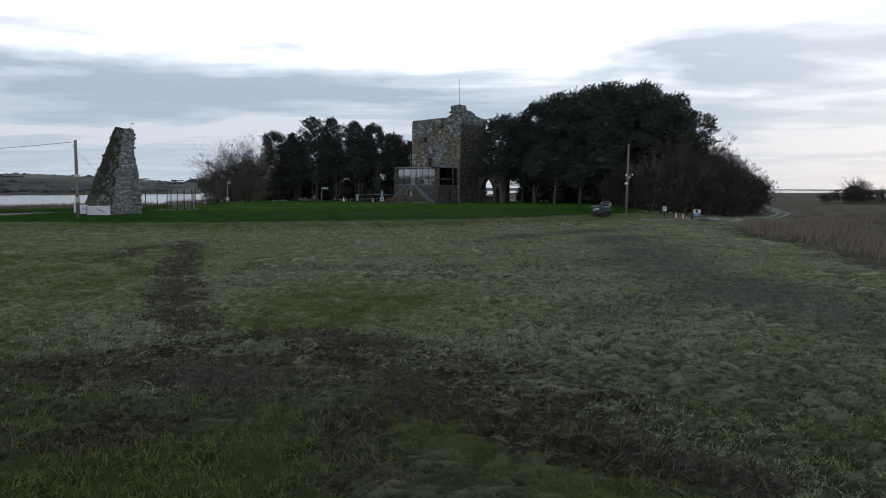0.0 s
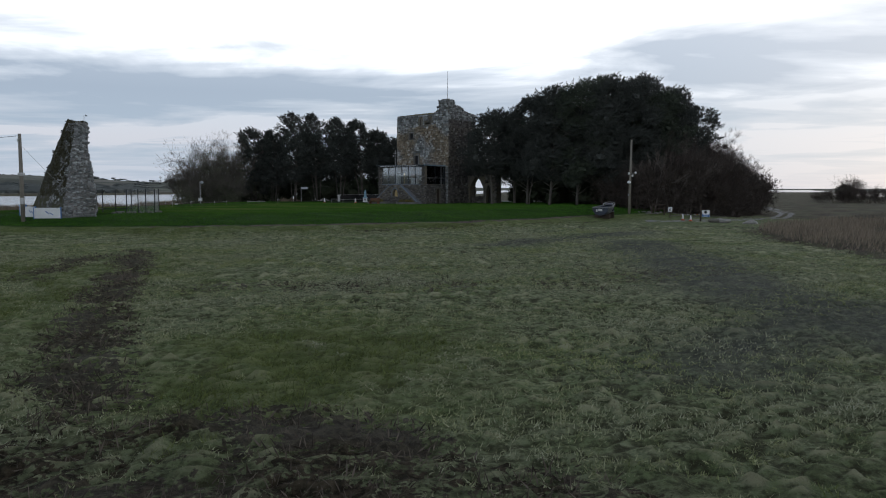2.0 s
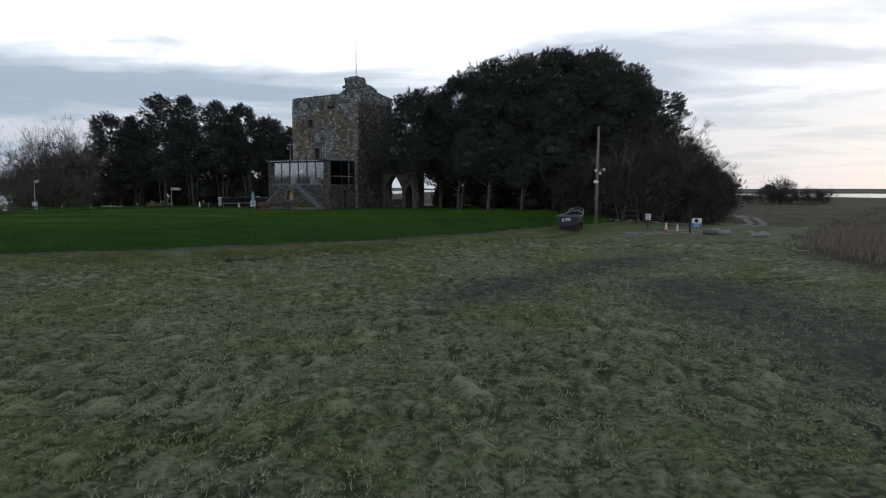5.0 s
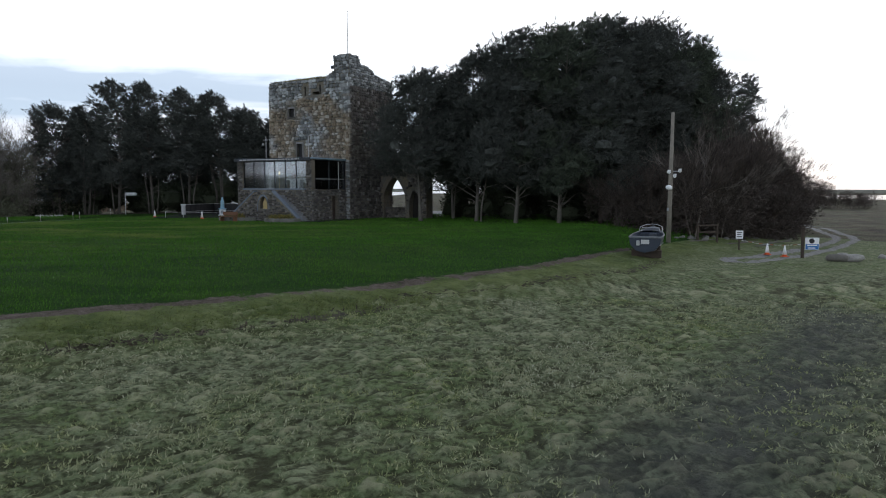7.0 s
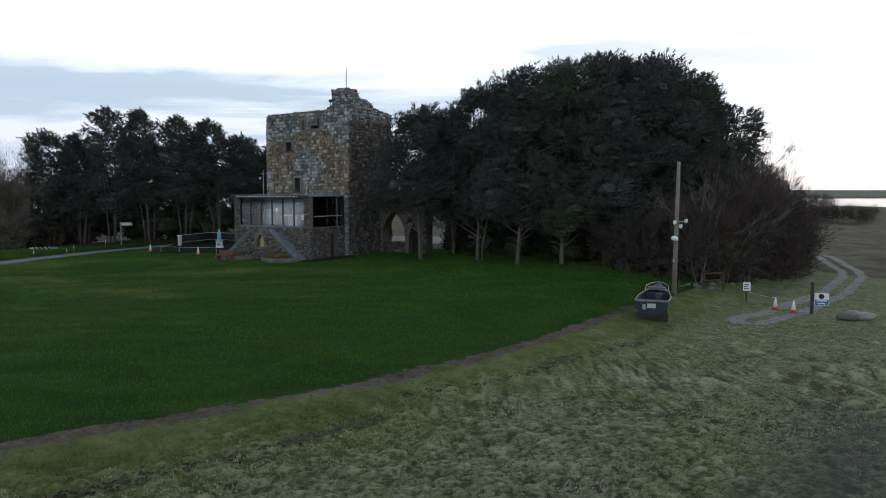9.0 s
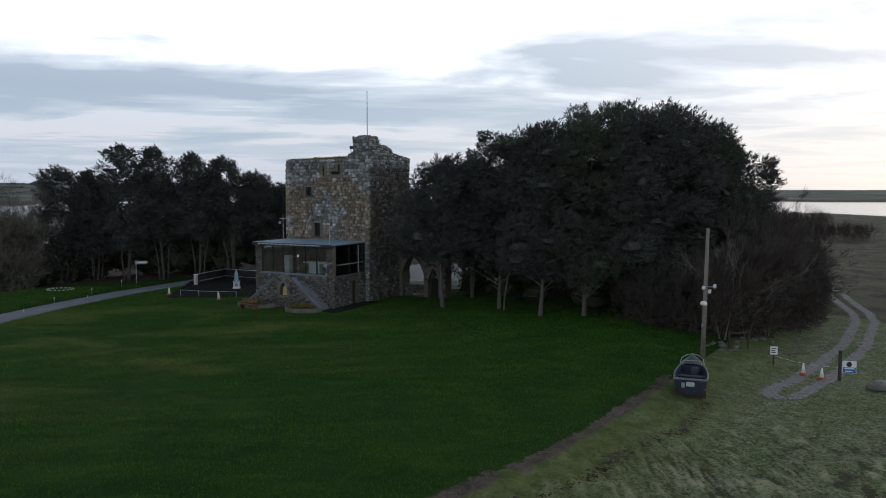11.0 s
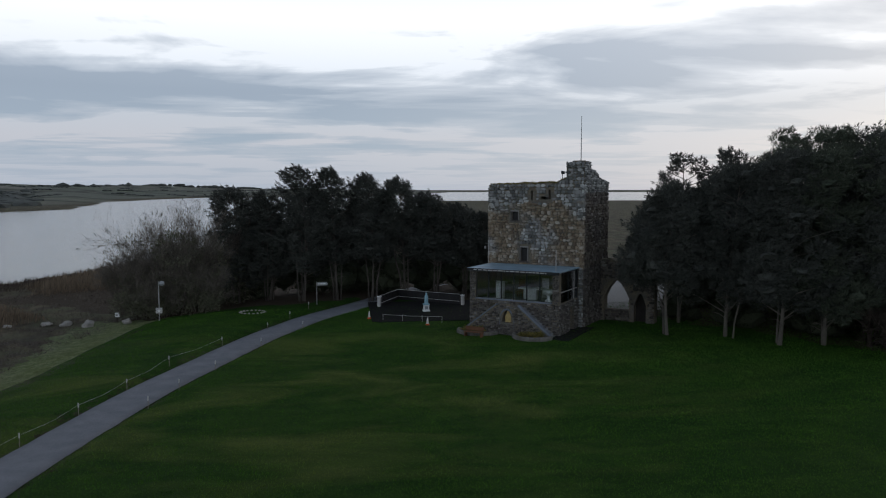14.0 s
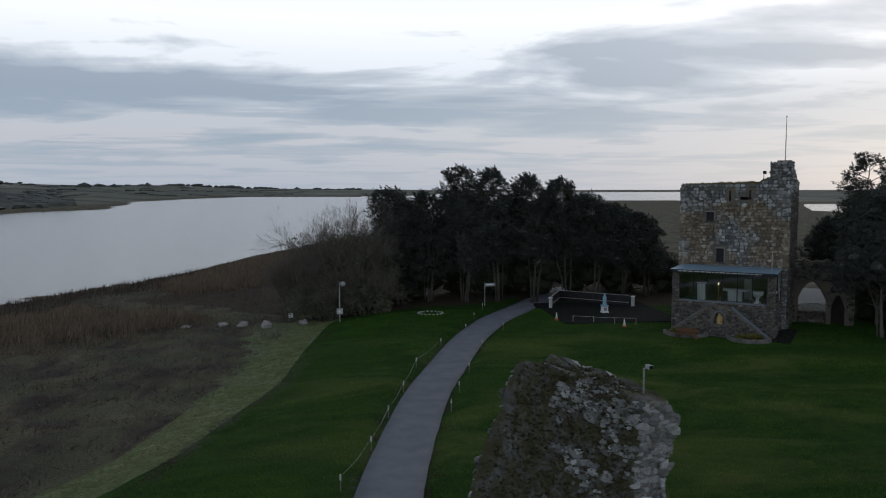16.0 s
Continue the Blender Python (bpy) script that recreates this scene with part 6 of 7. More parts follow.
# short standing grass of the lawn
x, y = rng.uniform(-44, 30, 520000), 66 + 62 * rng.random(520000) ** 1.25
ok = (inside_by(x, y, LAWN) > 0.3) & (along(x, y, ROAD, 1.6) < 0.01)
x, y = x[ok], y[ok]
root = np.stack([x, y, ground_z(x, y) - 0.02], 1)
v, f = spikes(root, rng.normal(size=root.shape) * (0.35, 0.35, 0.2) + (0.05, 0.05, 1.0), rng.uniform(0.07, 0.14, len(x)), rng.uniform(0.010, 0.020, len(x)))
tagged(new("lawn_grass", fast_mesh("lawn_grass", v, f, LAWN_BLADE)), "short green grass of the mown lawn", "grass", kind="stuff")

# dead marsh grass and the far woods
x, y = rng.uniform(-95, -38, 150000), rng.uniform(72, 190, 150000)
clump = np.array([noise.noise((a * 0.45, b * 0.45, 0)) + 0.7 * noise.noise((a * 1.3, b * 1.3, 3)) for a, b in zip(x, y)])
ok = (shore_by(x, y) > 1) & (inside_by(x, y, LAWN) < -3.5) & (clump > 0.0)
blades(x[ok], y[ok], rng.uniform(0.15, 0.5, ok.sum()), rng.uniform(0.012, 0.035, ok.sum()), MARSH_GRASS, "marsh_grass", "grey dead grass lying in tussocks on the marsh", 0.9)
x, y = rng.uniform(22, 110, 110000), rng.uniform(20, 190, 110000)
clump = np.array([noise.noise((a * 0.3, b * 0.3, 0)) + 0.7 * noise.noise((a * 1.1, b * 1.1, 3)) for a, b in zip(x, y)])
ok = (inside_by(x, y, MARSH) > -1) & (clump > 0.05)
blades(x[ok], y[ok], rng.uniform(0.15, 0.45, ok.sum()), rng.uniform(0.012, 0.035, ok.sum()), MARSH_GRASS, "marsh_grass", "brown dead grass in tussocks beside the track", 0.9)


def far_woods():
    """Hedgerows, copses and the ridge's tree line on the far shore."""
    q = random.Random(77)
    s = Shape()
    def clump(a, d, w, h):
        x, y = -20 + d * math.sin(radians(a)), 55 + d * math.cos(radians(a))
        v, f = lumpy((w, w * 0.7, h), 0.35, q.randrange(999), 1)
        s.put([(a1 + x, b1 + y, c1 + ground_at(x, y) + h * 0.3) for a1, b1, c1 in v], f)
    def shore(a):
        return float(np.interp(a, [-60, -35, -24, -18, -16.5, -8, 1, 5], [360, 430, 490, 580, 850, 1250, 1300, 1500]))
    for i in range(150):
        a = -42 + 42 * (i + q.random()) / 150
        clump(a, shore(a) + 1150 + 90 * noise.noise((a * 0.3, 0, 0)), q.uniform(6, 14), q.uniform(3, 8) * (0.6 + 0.7 * abs(noise.noise((a * 0.5, 3, 0)))))
    for _ in range(420):
        a = q.uniform(-46, -21)
        clump(a, shore(a) + 60 + 620 * q.random(), q.uniform(6, 15), q.uniform(2.5, 6.0) * (0.5 + 0.9 * abs(noise.noise((a * 0.35, 7, 0)))))
    for _ in range(34):
        a, away_by, slope = q.uniform(-42, -4), 110 + 900 * q.random() ** 1.3, q.uniform(-14, 14)
        for j in range(q.randrange(8, 22)):
            a2 = a + j * 0.16
            clump(a2, shore(a) + away_by + slope * j, q.uniform(2.5, 5.0), q.uniform(0.7, 1.8))
    tagged(s.done("far_woodland", FAR_WOOD), "distant dark hedges and copses on the far shore", "woodland", kind="stuff")


grid_x, grid_y = spaced()
grid_z = gz.reshape(len(grid_y), len(grid_x))


def ground_at(x, y):
    return float(grid_z[np.searchsorted(grid_y, y) - 1, np.searchsorted(grid_x, x) - 1])


far_woods()
# ---- poles, signs, cones, boat, statue ----
def at(x, y, turn_deg=0.0, dz=0.0):
    return pose(x, y, land(x, y) + dz, 0, 0, turn_deg)


big_pole = thing("wooden_pole", pose(21.4, 93.2, land(21.4, 93.2), 0, 0.8), "tall weathered wooden pole carrying cameras and lamps", "pole")
Shape().tube([(0, 0, -0.3), (0, 0, 4), (0, 0, 7.95)], [0.15, 0.125, 0.095], 12).done("shaft", POLE_WOOD, big_pole, smooth_shade=True)
Shape().box(-0.05, 0.6, -0.03, 0.03, 4.36, 4.41).done("bracket", STEEL, big_pole)
for x, z, label in ((0.52, 4.42, "white camera"), (0.2, 4.1, "white camera"), (-0.18, 4.33, "white camera")):
    v, f = lumpy((0.11, 0.11, 0.12), 0.03, 1, 2)
    Shape().put([(a + x, b - 0.12, c + z) for a, b, c in v], f).box(x - 0.07, x + 0.07, -0.24, -0.06, z + 0.04, z + 0.13, None, 0.02).done("camera_head", WHITE, big_pole, label, True)
Shape().turn([(0.05, 0.2), (0.18, 0.12), (0.22, 0.0)], 12, pose(-0.16, -0.15, 3.35, 25)).done("flood_lamp", WHITE, big_pole, "round white lamp", True)
Shape().box(-0.2, -0.1, -0.14, -0.06, 1.95, 2.15, None, 0.01).done("junction_box", HULL_GREY, big_pole)

lp = thing("utility_pole", at(-30.4, 68.3), "dark wooden utility pole with a wire and white collar", "pole")
Shape().tube([(0, 0, -0.3), (0, 0, 3.3), (0, 0, 6.55)], [0.16, 0.14, 0.11], 12).done("shaft", POLE_WOOD, lp, smooth_shade=True)
Shape().turn([(0.2, 3.4), (0.24, 3.44), (0.24, 3.62), (0.2, 3.66)], 12).done("lamp_collar", OFFWHITE, lp, "white collar with lamps", True)
Shape().turn([(0.165, 1.3), (0.168, 1.32), (0.166, 1.75), (0.16, 1.77)], 12).done("notice", OFFWHITE, lp, "pale notice band", True)
Shape().box(-0.12, -0.02, -0.2, -0.1, 5.9, 6.2, None, 0.02).done("insulator", WHITE, lp)
wire = [(0 - 24 * k, 0 + 3 * k, 6.4 - 1.0 * math.sin(k * math.pi) * 0.5 - 0.4 * k) for k in np.linspace(0, 1, 12)]
Shape().tube(wire, [0.018] * 12, 4).done("wire", DARKFRAME, lp)
stay = [(0.15, 0, 5.6), (1.6, 0.9, 3.6), (3.0, 1.8, 1.9)]
Shape().tube(stay, [0.01] * 3, 4).done("cable", STEEL, lp)

# hoarding boards round the ruin's foot and the wire cage
for i, (x, y, w, turn_deg) in enumerate([(-29.15, 69.45, 1.9, 8), (-30.85, 70.2, 1.2, -28), (-31.85, 71.0, 1.1, -40)]):
    board = thing("hoarding_board", at(x, y, turn_deg), "white hoarding board with a blue foot and a dark mark", "hoarding", "boards round the ruin")
    Shape().box(-w / 2, w / 2, -0.03, 0.03, 0.06, 0.86, None, 0.01).done("panel", WHITE, board)
    Shape().box(-w / 2 - 0.05, -w / 2, -0.05, 0.05, -0.1, 0.9).done("post", BLUE, board)
    Shape().box(w / 2, w / 2 + 0.05, -0.05, 0.05, -0.1, 0.9).done("post", BLUE, board)
    Shape().box(-0.16, 0.16, -0.037, -0.032, 0.47, 0.53, pose(0, 0, 0, 0, 35)).box(-0.16, 0.16, -0.042, -0.038, 0.47, 0.53, Matrix.Translation((0, 0, 0.5)) @ pose(0, 0, 0, 0, 45) @ Matrix.Translation((0, 0, -0.5))).done("mark", BLUE, board)
cage = thing("wire_cage", at(-24.3, 74.0, 10), "dark wire-mesh cage on posts beside the ruin", "fence")
corners = [(-2.9, 0), (-1.6, 0.6), (-0.6, 0), (0.3, 0.0), (0.9, 0), (1.6, 0), (1.6, 1.8), (-0.6, 1.8), (-2.9, 1.8)]
for x, y in corners:
    Shape().tube([(x, y, -0.2), (x, y, 2.0)], [0.04, 0.04], 6).done("post", DARKFRAME, cage)
for (x0, y0), (x1, y1) in (((-0.6, 0), (1.6, 0)), ((1.6, 0), (1.6, 1.8)), ((-0.6, 1.8), (1.6, 1.8))):
    mesh_panel = Shape()
    for k in np.linspace(0, 1, 23):
        x, y = x0 + (x1 - x0) * k, y0 + (y1 - y0) * k
        mesh_panel.tube([(x, y, 0.05), (x, y, 1.95)], [0.004, 0.004], 3, None, False)
    for z in np.linspace(0.05, 1.95, 20):
        mesh_panel.tube([(x0, y0, z), (x1, y1, z)], [0.004, 0.004], 3, None, False)
    mesh_panel.done("mesh_panel", STEEL, cage)
for (x0, y0), (x1, y1) in (((-2.9, 0), (-0.6, 0)), ((-2.9, 1.8), (-0.6, 1.8)), ((-2.9, 0), (-2.9, 1.8))):
    Shape().tube([(x0, y0, 0.35), (x1, y1, 0.35)], [0.02, 0.02], 4).done("rail", DARKFRAME, cage)
for i in range(12):
    k = random.Random(i)
    v, f = lumpy((0.25, 0.2, 0.14), 0.3, i, 1)
    ob = Shape().put(v, f).done("fallen_stone", GREY_STONE)
    tagged(ob, "fallen grey stone lying by the ruin", "stone", "fallen stones by the ruin")
    x, y = -26.6 + k.uniform(0, 4.2), 73.3 + k.uniform(-0.4, 1.6)
    ob.matrix_world = at(x, y, k.uniform(0, 180), 0.05)


def cone(x, y, tall=0.66):
    c = thing("traffic_cone", at(x, y), "orange traffic cone with a white top", "traffic cone", "traffic cones")
    k = tall / 0.75
    Shape().box(-0.2 * k, 0.2 * k, -0.2 * k, 0.2 * k, 0.0, 0.05 * k, None, 0.01).done("base", ORANGE, c)
    Shape().turn([(0.16 * k, 0.052 * k), (0.143 * k, 0.145 * k)], 14).done("lower_cone", ORANGE, c, smooth_shade=True)
    Shape().turn([(0.143 * k, 0.146 * k), (0.035 * k, 0.75 * k)], 14).done("sleeve", WHITE, c, "white reflective sleeve", True)
    return c


for x, y in ((-10.8, 117.4), (-15.7, 121.3), (26.4, 90.6), (26.9, 89.6), (9.6, 119.6)):
    cone(x, y)


def sign(name, x, y, turn_deg, post_h, w, h, mat, label, post_mat, bars=3, offset=0.0, field=None):
    s = thing(name, at(x, y, turn_deg), label, "sign")
    Shape().tube([(0, 0, -0.2), (0, 0, post_h)], [0.045, 0.045], 8).done("post", post_mat, s)
    z1 = post_h - 0.05
    Shape().box(offset - w / 2, offset + w / 2, -0.075, -0.05, z1 - h, z1, None, 0.005).done("panel", mat, s)
    for i in range(bars):
        z = z1 - h * (i + 1) / (bars + 1)
        Shape().box(offset - w * 0.36, offset + w * (0.3 - 0.1 * (i % 2)), -0.079, -0.076, z - h * 0.05, z + h * 0.05).done("printed_bar", BLACK if field is None else field, s)
    return s


sign("notice_sign", 25.6, 92.4, -18, 1.25, 0.42, 0.5, WHITE, "small white notice on a dark post", DARK_WOOD, 3)
blue = thing("warning_sign", at(27.9, 89.3, -18), "blue and white warning sign beside a thick dark post", "sign")
Shape().box(-0.16, 0.0, -0.08, 0.08, -0.2, 1.75, None, 0.02).done("post", DARK_WOOD, blue)
Shape().box(0.05, 0.8, -0.03, 0.0, 0.45, 1.15, None, 0.005).done("panel", WHITE, blue)
Shape().box(0.07, 0.78, -0.037, -0.032, 0.47, 0.78).done("blue_field", BLUE, blue)
Shape().turn([(0.15, 0), (0.15, 0.004)], 20, pose(0.4, -0.034, 0.96, 90)).done("symbol", BLACK, blue, "dark round symbol")
Shape().box(0.15, 0.7, -0.0395, -0.038, 0.68, 0.74).done("printed_bar", WHITE, blue)
Shape().box(0.2, 0.6, -0.0395, -0.038, 0.53, 0.58).done("printed_bar", WHITE, blue)

fp = thing("fingerpost", at(-20.7, 130.3, 10), "brown fingerpost sign on a grey pole", "sign")
Shape().tube([(0, 0, -0.2), (0, 0, 2.35)], [0.04, 0.04], 8).done("post", STEEL, fp)
Shape().put([(0.05, -0.02, 1.95), (1.0, -0.02, 1.95), (1.15, -0.02, 2.12), (1.0, -0.02, 2.28), (0.05, -0.02, 2.28), (0.05, 0.02, 1.95), (1.0, 0.02, 1.95), (1.15, 0.02, 2.12), (1.0, 0.02, 2.28), (0.05, 0.02, 2.28)],
            [(0, 1, 2, 3, 4), (9, 8, 7, 6, 5), (0, 5, 6, 1), (1, 6, 7, 2), (2, 7, 8, 3), (3, 8, 9, 4), (4, 9, 5, 0)]).done("arm", HULL_GREY, fp)
Shape().box(0.15, 0.9, -0.026, -0.022, 2.08, 2.16).done("printed_bar", WHITE, fp)

ll = thing("lamp_post", at(-35.1, 126.0, 0), "grey lamp post with a round white lamp and a box", "lamp post")
Shape().tube([(0, 0, -0.2), (0, 0, 3.75)], [0.06, 0.045], 8).done("post", STEEL, ll)
Shape().turn([(0.06, 0.16), (0.22, 0.1), (0.26, 0.0)], 14, pose(0.3, 0, 3.55, 60)).done("lamp_head", HULL_GREY, ll, smooth_shade=True)
Shape().box(-0.28, 0.28, -0.14, 0.1, 0.75, 1.25, None, 0.02).done("box", OFFWHITE, ll)
Shape().turn([(0.12, 0.0), (0.09, 0.05)], 12, pose(0.0, -0.145, 1.0, 90)).done("dial", WHITE, ll)

sign("shore_sign", -39.9, 129.6, 5, 1.0, 0.42, 0.42, WHITE, "small white sign at the edge of the marsh", DARK_WOOD, 2)
for i, (x, y, s) in enumerate([(-49.6, 128.6, 0.42), (-46.3, 129.0, 0.5), (-44.3, 128.6, 0.62), (-42.0, 127.8, 0.8), (-38.6, 128.0, 0.6), (29.4, 87.4, 0.62), (31.0, 84.4, 0.6), (33.0, 89.5, 0.35)]):
    v, f = lumpy((s, s * 0.6, s * 0.48), 0.3, 20 + i, 3)
    ob = Shape().put(v, f).done("boulder", ROCK, smooth_shade=True)
    tagged(ob, "pale rounded boulder on the rough grass", "boulder", "boulders marking the edge")
    ob.matrix_world = at(x, y, 30 * i, s * 0.22)
log = Shape().tube([(-0.55, 0, 0.15), (-0.45, 0, 0.17), (0, 0.05, 0.2), (0.5, 0, 0.17), (0.58, 0, 0.15)], [0.06, 0.19, 0.22, 0.17, 0.05], 10).done("log", PALE_BARK, smooth_shade=True)
tagged(log, "pale weathered log lying on the grass", "log").matrix_world = at(28.3, 86.9, -35)

ring = thing("stone_ring", at(-26.6, 126.1), "low ring of small pale stones on the lawn", "stone ring")
for i in range(18):
    a, k = i * 2 * math.pi / 18, random.Random(300 + i)
    v, f = lumpy((0.13, 0.1, 0.08), 0.3, 300 + i, 1)
    Shape().put([(px + 1.15 * math.cos(a), py + 0.95 * math.sin(a), pz + 0.04 + k.uniform(0, 0.03)) for px, py, pz in v], f).done("stone", ROCK, ring)

# statue and dark low screen behind it
st = thing("statue_pedestal", at(-10.15, 124.6, 0), "white square pedestal for the statue", "pedestal")
Shape().box(-0.34, 0.34, -0.34, 0.34, -0.05, 0.16, None, 0.02).done("plinth", WHITE, st)
Shape().box(-0.27, 0.27, -0.27, 0.27, 0.161, 0.66, None, 0.02).done("shaft", WHITE, st)
Shape().box(-0.33, 0.33, -0.33, 0.33, 0.661, 0.75, None, 0.02).done("cap", PALE_BLUE, st)
Shape().box(-0.14, 0.14, -0.276, -0.272, 0.25, 0.55).done("plaque", HULL_GREY, st)
body = Shape().turn([(0.17, 0), (0.2, 0.08), (0.16, 0.46), (0.18, 0.66), (0.16, 0.77), (0.07, 0.88), (0.09, 0.94), (0.08, 1.02), (0.02, 1.08)], 14).done("statue", PALE_BLUE, smooth_shade=True)
tagged(body, "pale blue and white robed statue on a pedestal", "statue").matrix_world = at(-10.15, 124.6, 0, 0.75)
screen = thing("dark_screen_wall", pose(0, 0, land(-10, 127)), "low dark timber screen with white rails", "screen wall")
posts = [(-14.4, 128.4), (-12.3, 133.0), (-6.3, 128.5)]
for (ax, ay2), (bx, by) in zip(posts, posts[1:]):
    d = Vector((bx - ax, by - ay2))
    m = pose(ax, ay2, 0, 0, 0, math.degrees(math.atan2(d.y, d.x)))
    for i in range(6):
        Shape().box(d.length * i / 6 + 0.02, d.length * (i + 1) / 6 - 0.02, -0.04, 0.04, -0.1, 1.05, m, 0.01).done("panel", BLACK, screen)
    Shape().box(0, d.length, -0.06, 0.05, 1.055, 1.085, m, 0.01).done("top_rail", OFFWHITE, screen)
    Shape().box(0, d.length, -0.14, -0.045, 0.34, 0.37, m, 0.01).done("seat_rail", OFFWHITE, screen, "white ledge along the foot")
for x, y in ((-14.5, 128.0), (-6.1, 128.0)):
    pier = thing("stone_pier", at(x, y, -30), "short cream painted pier", "pier", "piers of the screen")
    Shape().box(-0.15, 0.15, -0.15, 0.15, -0.1, 1.0, None, 0.03).done("shaft", OFFWHITE, pier)
    Shape().box(-0.19, 0.19, -0.19, 0.19, 1.001, 1.08, None, 0.02).done("cap", WHITE, pier)
yard = Shape().strips(list(np.linspace(-15.5, -4.5, 12)), lambda x: -0.2, lambda x: 0.05, 119.2, 131).done("forecourt", DARK_TARMAC)
tagged(yard, "dark tarmac forecourt before the statue", "paving", kind="structure").matrix_world = pose(0, 0, land(-10, 124) + 0.01)
rail = thing("low_chain_rail", at(-13.0, 119.6, -20), "low rope barrier on thin posts", "barrier")
for x in (-1.6, 0.2, 2.0, 3.8):
    Shape().tube([(x, 0, -0.1), (x, 0, 0.6)], [0.025, 0.025], 6).done("post", STEEL, rail)
Shape().tube([(-1.6, 0, 0.55), (1, 0, 0.5), (3.8, 0, 0.55)], [0.012] * 3, 4).done("rope", OFFWHITE, rail)

# pegs and rope along the drive
PEGS = [(-34.2, 84.6), (-32.9, 89.5), (-31.9, 94.4), (-30.8, 99.4), (-29.6, 105.0), (-27.2, 111.8), (-24.4, 118), (-22.9, 123.2), (-21.4, 127.5),
        (-28.5, 95.0), (-27.6, 98.5), (-26.3, 103.3), (-24.2, 111.0), (-21.4, 117.0)]
for i, (x, y) in enumerate(PEGS):
    peg = thing("verge_peg", at(x, y, 0), "short white-topped peg at the verge of the drive", "peg", "pegs along the drive")
    Shape().tube([(0, 0, -0.1), (0.01, 0, 0.6)], [0.022, 0.02], 6).done("stake", POLE_WOOD, peg)
    Shape().turn([(0.03, 0.45), (0.036, 0.5), (0.036, 0.68), (0.02, 0.7)], 8).done("cap", OFFWHITE, peg)
rope = Shape()
for (ax, ay2), (bx, by) in zip(PEGS[:5], PEGS[1:6]):
    z = land((ax + bx) / 2, (ay2 + by) / 2)
    rope.tube([(ax, ay2, land(ax, ay2) + 0.58), ((ax + bx) / 2, (ay2 + by) / 2, z + 0.45), (bx, by, land(bx, by) + 0.58)], [0.006] * 3, 4, None, False)
tagged(rope.done("verge_rope", OFFWHITE), "thin pale rope strung between the verge pegs", "rope")

# the boat
boat = thing("motor_boat", at(17.55, 86.9, -28, 0.30), "small grey and navy open motor boat standing on chocks", "boat")


def hull_ring(k, s):
    """k 0 at the stern to 1 at the bow."""
    w = 0.86 * (1 - k ** 2.4) * (0.90 + 0.10 * min(1, k * 3)) + 0.012
    z = 0.78 + 0.34 * k * k
    return [(-w * s, z), (-w * 0.94 * s, 0.42 + 0.3 * k), (-w * 0.6 * s, 0.12 + 0.36 * k ** 2), (0, 0.0 + 0.42 * k ** 3), (w * 0.6 * s, 0.12 + 0.36 * k ** 2), (w * 0.94 * s, 0.42 + 0.3 * k), (w * s, z)]


LONG, rings = 4.3, 16


def shell(s, lift):
    v = [(x, -LONG / 2 + LONG * i / rings, z + lift) for i in range(rings + 1) for x, z in hull_ring(i / rings, s)]
    f = [(i * 7 + j, i * 7 + j + 1, (i + 1) * 7 + j + 1, (i + 1) * 7 + j) for i in range(rings) for j in range(6)]
    return v, f


v, f = shell(1.0, 0.0)
hull = Shape().put(v, f).done("hull", BOAT_GREY, boat, "grey hull, dark below", True)
hull.data.materials.append(NAVY)
for face in hull.data.polygons:
    face.material_index = 1 if face.center.z < 0.34 else 0
v, f = shell(0.93, 0.045)
Shape().put(v, [tuple(reversed(face)) for face in f]).done("lining", NAVY, boat, "navy inner lining", True)
end = hull_ring(0, 1.0)
Shape().put([(x, -LONG / 2, z) for x, z in end] + [(x, -LONG / 2 + 0.06, z) for x, z in end], [tuple(reversed(range(7))), tuple(range(7, 14))] + [(a, (a + 1) % 7, (a + 1) % 7 + 7, a + 7) for a in range(7)]).done("transom", NAVY, boat, "dark flat stern")
for side_sign in (-1, 1):
    edge = [hull_ring(i / rings, 1.0)[0 if side_sign < 0 else -1] for i in range(rings + 1)]
    Shape().tube([(x * 0.985, -LONG / 2 + LONG * i / rings, z + 0.015) for i, (x, z) in enumerate(edge)], [0.045] * (rings + 1), 8).done("gunwale", WORN_GREY, boat, "worn grey gunwale", True)
    Shape().tube([(side_sign * 0.62, 0.55, 0.86), (side_sign * 0.56, 1.0, 1.18), (side_sign * 0.30, 1.55, 1.26), (0, 1.78, 1.28)], [0.018] * 4, 6).done("bow_rail", STEEL, boat)
    Shape().box(side_sign * 0.62 - 0.13, side_sign * 0.62 + 0.13, -1.95, -1.35, 0.44, 0.68, None, 0.05).done("stern_locker", WORN_GREY, boat, "worn grey side locker at the stern")
Shape().box(-0.80, 0.80, -LONG / 2 - 0.03, -LONG / 2 + 0.10, 0.74, 0.83, None, 0.025).done("transom_cap", WORN_GREY, boat)
deck_v = [(x * 0.97 * u, -LONG / 2 + LONG * i / rings, z + 0.02 + 0.06 * (1 - u * u)) for i in range(10, rings + 1) for x, z in (hull_ring(i / rings, 1.0)[-1],) for u in (-1, -0.5, 0, 0.5, 1)]
Shape().put(deck_v, [(i * 5 + a, i * 5 + a + 1, (i + 1) * 5 + a + 1, (i + 1) * 5 + a) for i in range(rings - 10) for a in range(4)]).done("foredeck", BOAT_GREY, boat, "grey foredeck", True)
Shape().box(-0.70, 0.70, -1.9, 0.55, 0.33, 0.37, None, 0.01).done("deck", NAVY, boat)
Shape().box(-0.72, 0.72, -0.62, -0.28, 0.52, 0.60, None, 0.03).done("thwart", BOAT_GREY, boat)
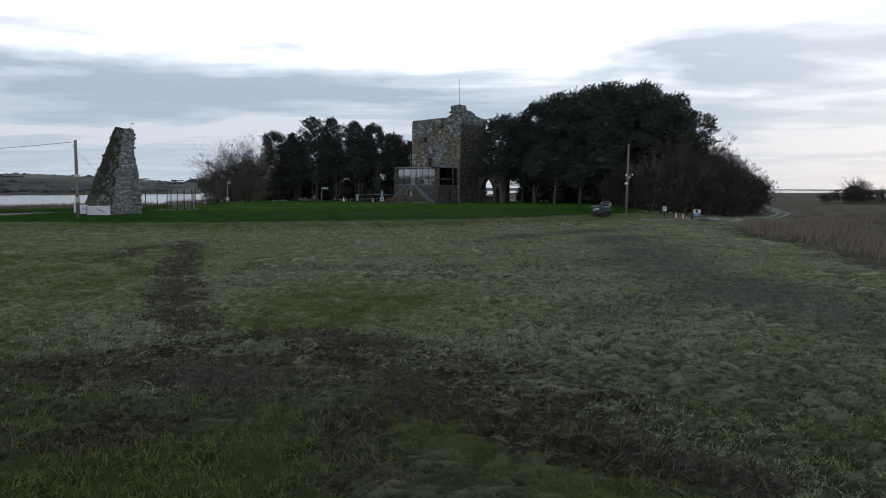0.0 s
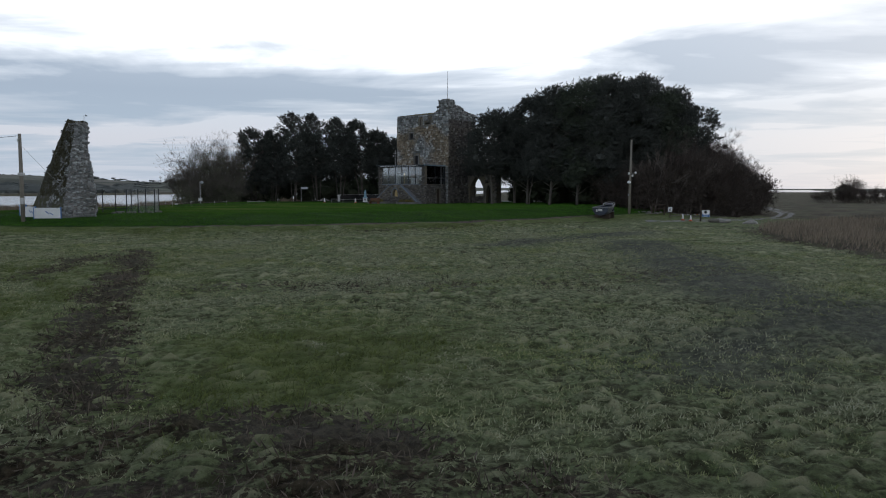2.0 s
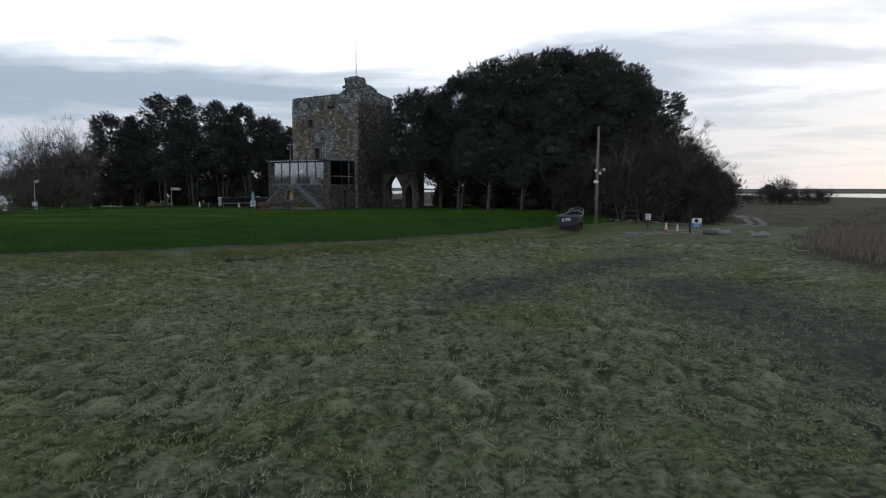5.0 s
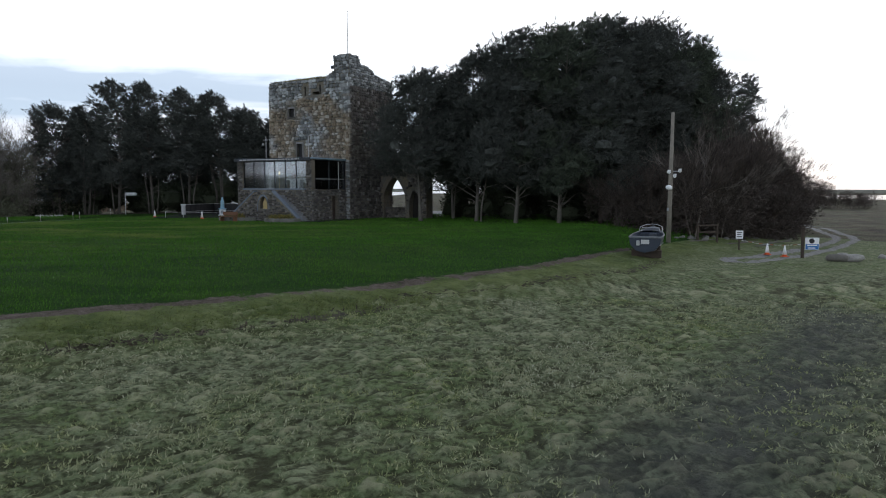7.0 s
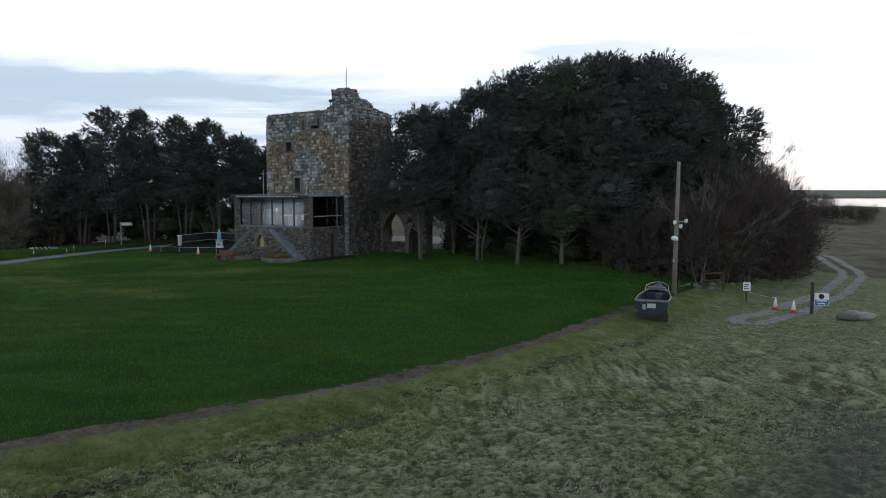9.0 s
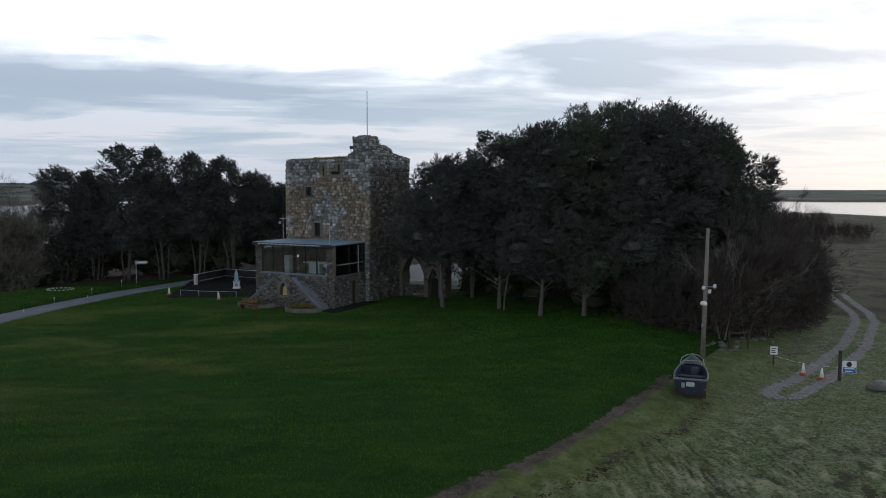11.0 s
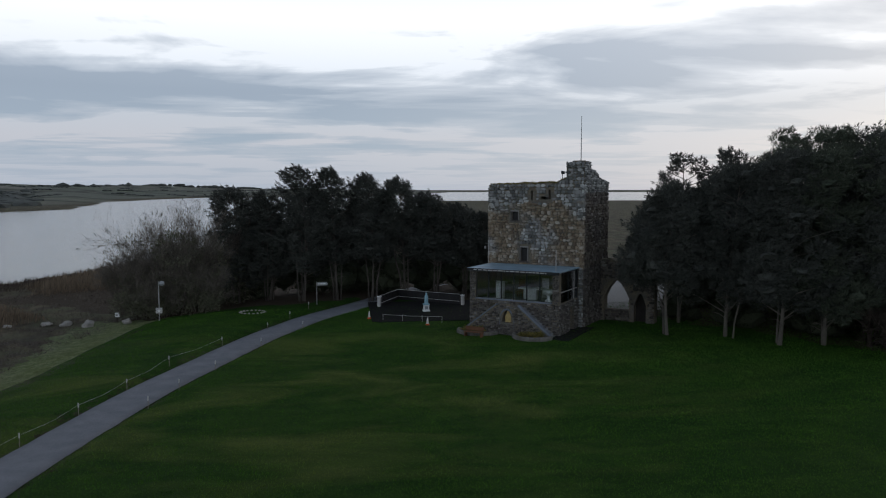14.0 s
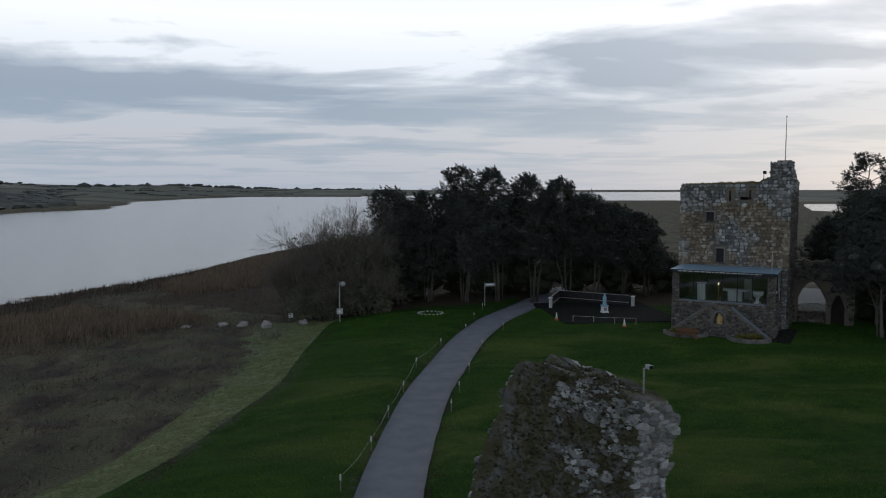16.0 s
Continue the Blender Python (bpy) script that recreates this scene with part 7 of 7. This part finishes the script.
Shape().box(-0.60, 0.60, 0.52, 0.66, 0.36, 0.90, None, 0.04).done("bulkhead", NAVY, boat)
Shape().box(-0.05, 0.33, 0.22, 0.52, 0.37, 0.86, None, 0.05).done("console", BOAT_GREY, boat)
Shape().tube([(-0.5, 0.60, 0.86), (-0.44, 0.66, 1.14), (0.44, 0.66, 1.14), (0.5, 0.60, 0.86)], [0.022] * 4, 6).done("screen_frame", STEEL, boat, "metal windscreen frame")
Shape().box(-0.2, 0.2, -LONG / 2 - 0.036, -LONG / 2 - 0.004, 0.44, 0.66, None, 0.008).done("motor_plate", OFFWHITE, boat, "white plate on the stern")
Shape().box(-0.42, -0.26, -LONG / 2 - 0.09, -LONG / 2 - 0.004, 0.36, 0.62, None, 0.02).done("bracket", STEEL, boat)
Shape().box(-0.75, 0.75, -1.45, -1.25, -0.32, 0.10, None, 0.02).done("chock", DARK_WOOD, boat)
Shape().box(-0.5, 0.5, 1.0, 1.15, -0.32, 0.30, None, 0.02).done("chock", DARK_WOOD, boat)

# rail fence and posts at the thicket's foot
fence = thing("rail_fence", at(25.2, 96.0, 10), "old grey post-and-rail fence at the thicket's foot", "fence")
for x in (-0.6, 0.9):
    Shape().box(x - 0.06, x + 0.06, -0.06, 0.06, -0.2, 1.2, None, 0.01).done("post", DARK_WOOD, fence)
for z in (0.55, 1.0):
    Shape().box(-0.7, 1.0, -0.09, -0.062, z, z + 0.1, None, 0.01).done("rail", DARK_WOOD, fence)
chain = thing("plastic_chain", pose(0, 0, 0), "red and white plastic chain hung across the track", "chain")
ca, cb = Vector((25.7, 92.35, land(25.7, 92.4) + 0.62)), Vector((27.8, 89.4, land(27.8, 89.4) + 0.75))
for i in range(16):
    k0, k1 = i / 16, (i + 0.86) / 16
    a, b = ca.lerp(cb, k0) - Vector((0, 0, 0.6 * k0 * (1 - k0))), ca.lerp(cb, k1) - Vector((0, 0, 0.6 * k1 * (1 - k1)))
    Shape().tube([a, b], [0.009, 0.009], 5).done("link", ORANGE if i % 3 == 2 else WHITE, chain)

# pale dead branches and stones on the bank below the thicket
for i, (x, y, long) in enumerate([(24.4, 95.0, 1.8), (27.6, 96.0, 2.6), (29.0, 95.4, 1.6), (31.2, 98.4, 2.2), (33.4, 100.6, 1.9), (35.6, 103.4, 1.5), (30.2, 97.0, 1.2)]):
    k = random.Random(50 + i)
    s = Shape().tube([(-long / 2, 0, 0.05), (0, k.uniform(-0.15, 0.15), 0.12), (long / 2, 0, 0.22)], [0.05, 0.04, 0.02], 6)
    s.tube([(0, 0, 0.12), (long * 0.25, 0.35, 0.3)], [0.03, 0.012], 5)
    ob = s.done("fallen_branch", PALE_BARK)
    tagged(ob, "pale dead branch lying below the thicket", "branch", "fallen branches")
    ob.matrix_world = at(x, y, k.uniform(-40, 40))
for i in range(16):
    k = random.Random(80 + i)
    t = k.random()
    x, y = 22.5 + 13 * t + k.uniform(-0.6, 0.6), 95.2 + 8.5 * t + k.uniform(-0.9, 0.6)
    size = k.uniform(0.12, 0.3)
    v, f = lumpy((size, size * 0.7, size * 0.6), 0.3, 60 + i, 2)
    ob = Shape().put(v, f).done("bank_stone", GREY_STONE, smooth_shade=True)
    tagged(ob, "small pale stone on the bank by the thicket", "stone", "stones on the bank")
    ob.matrix_world = at(x, y, k.uniform(0, 180), size * 0.2)
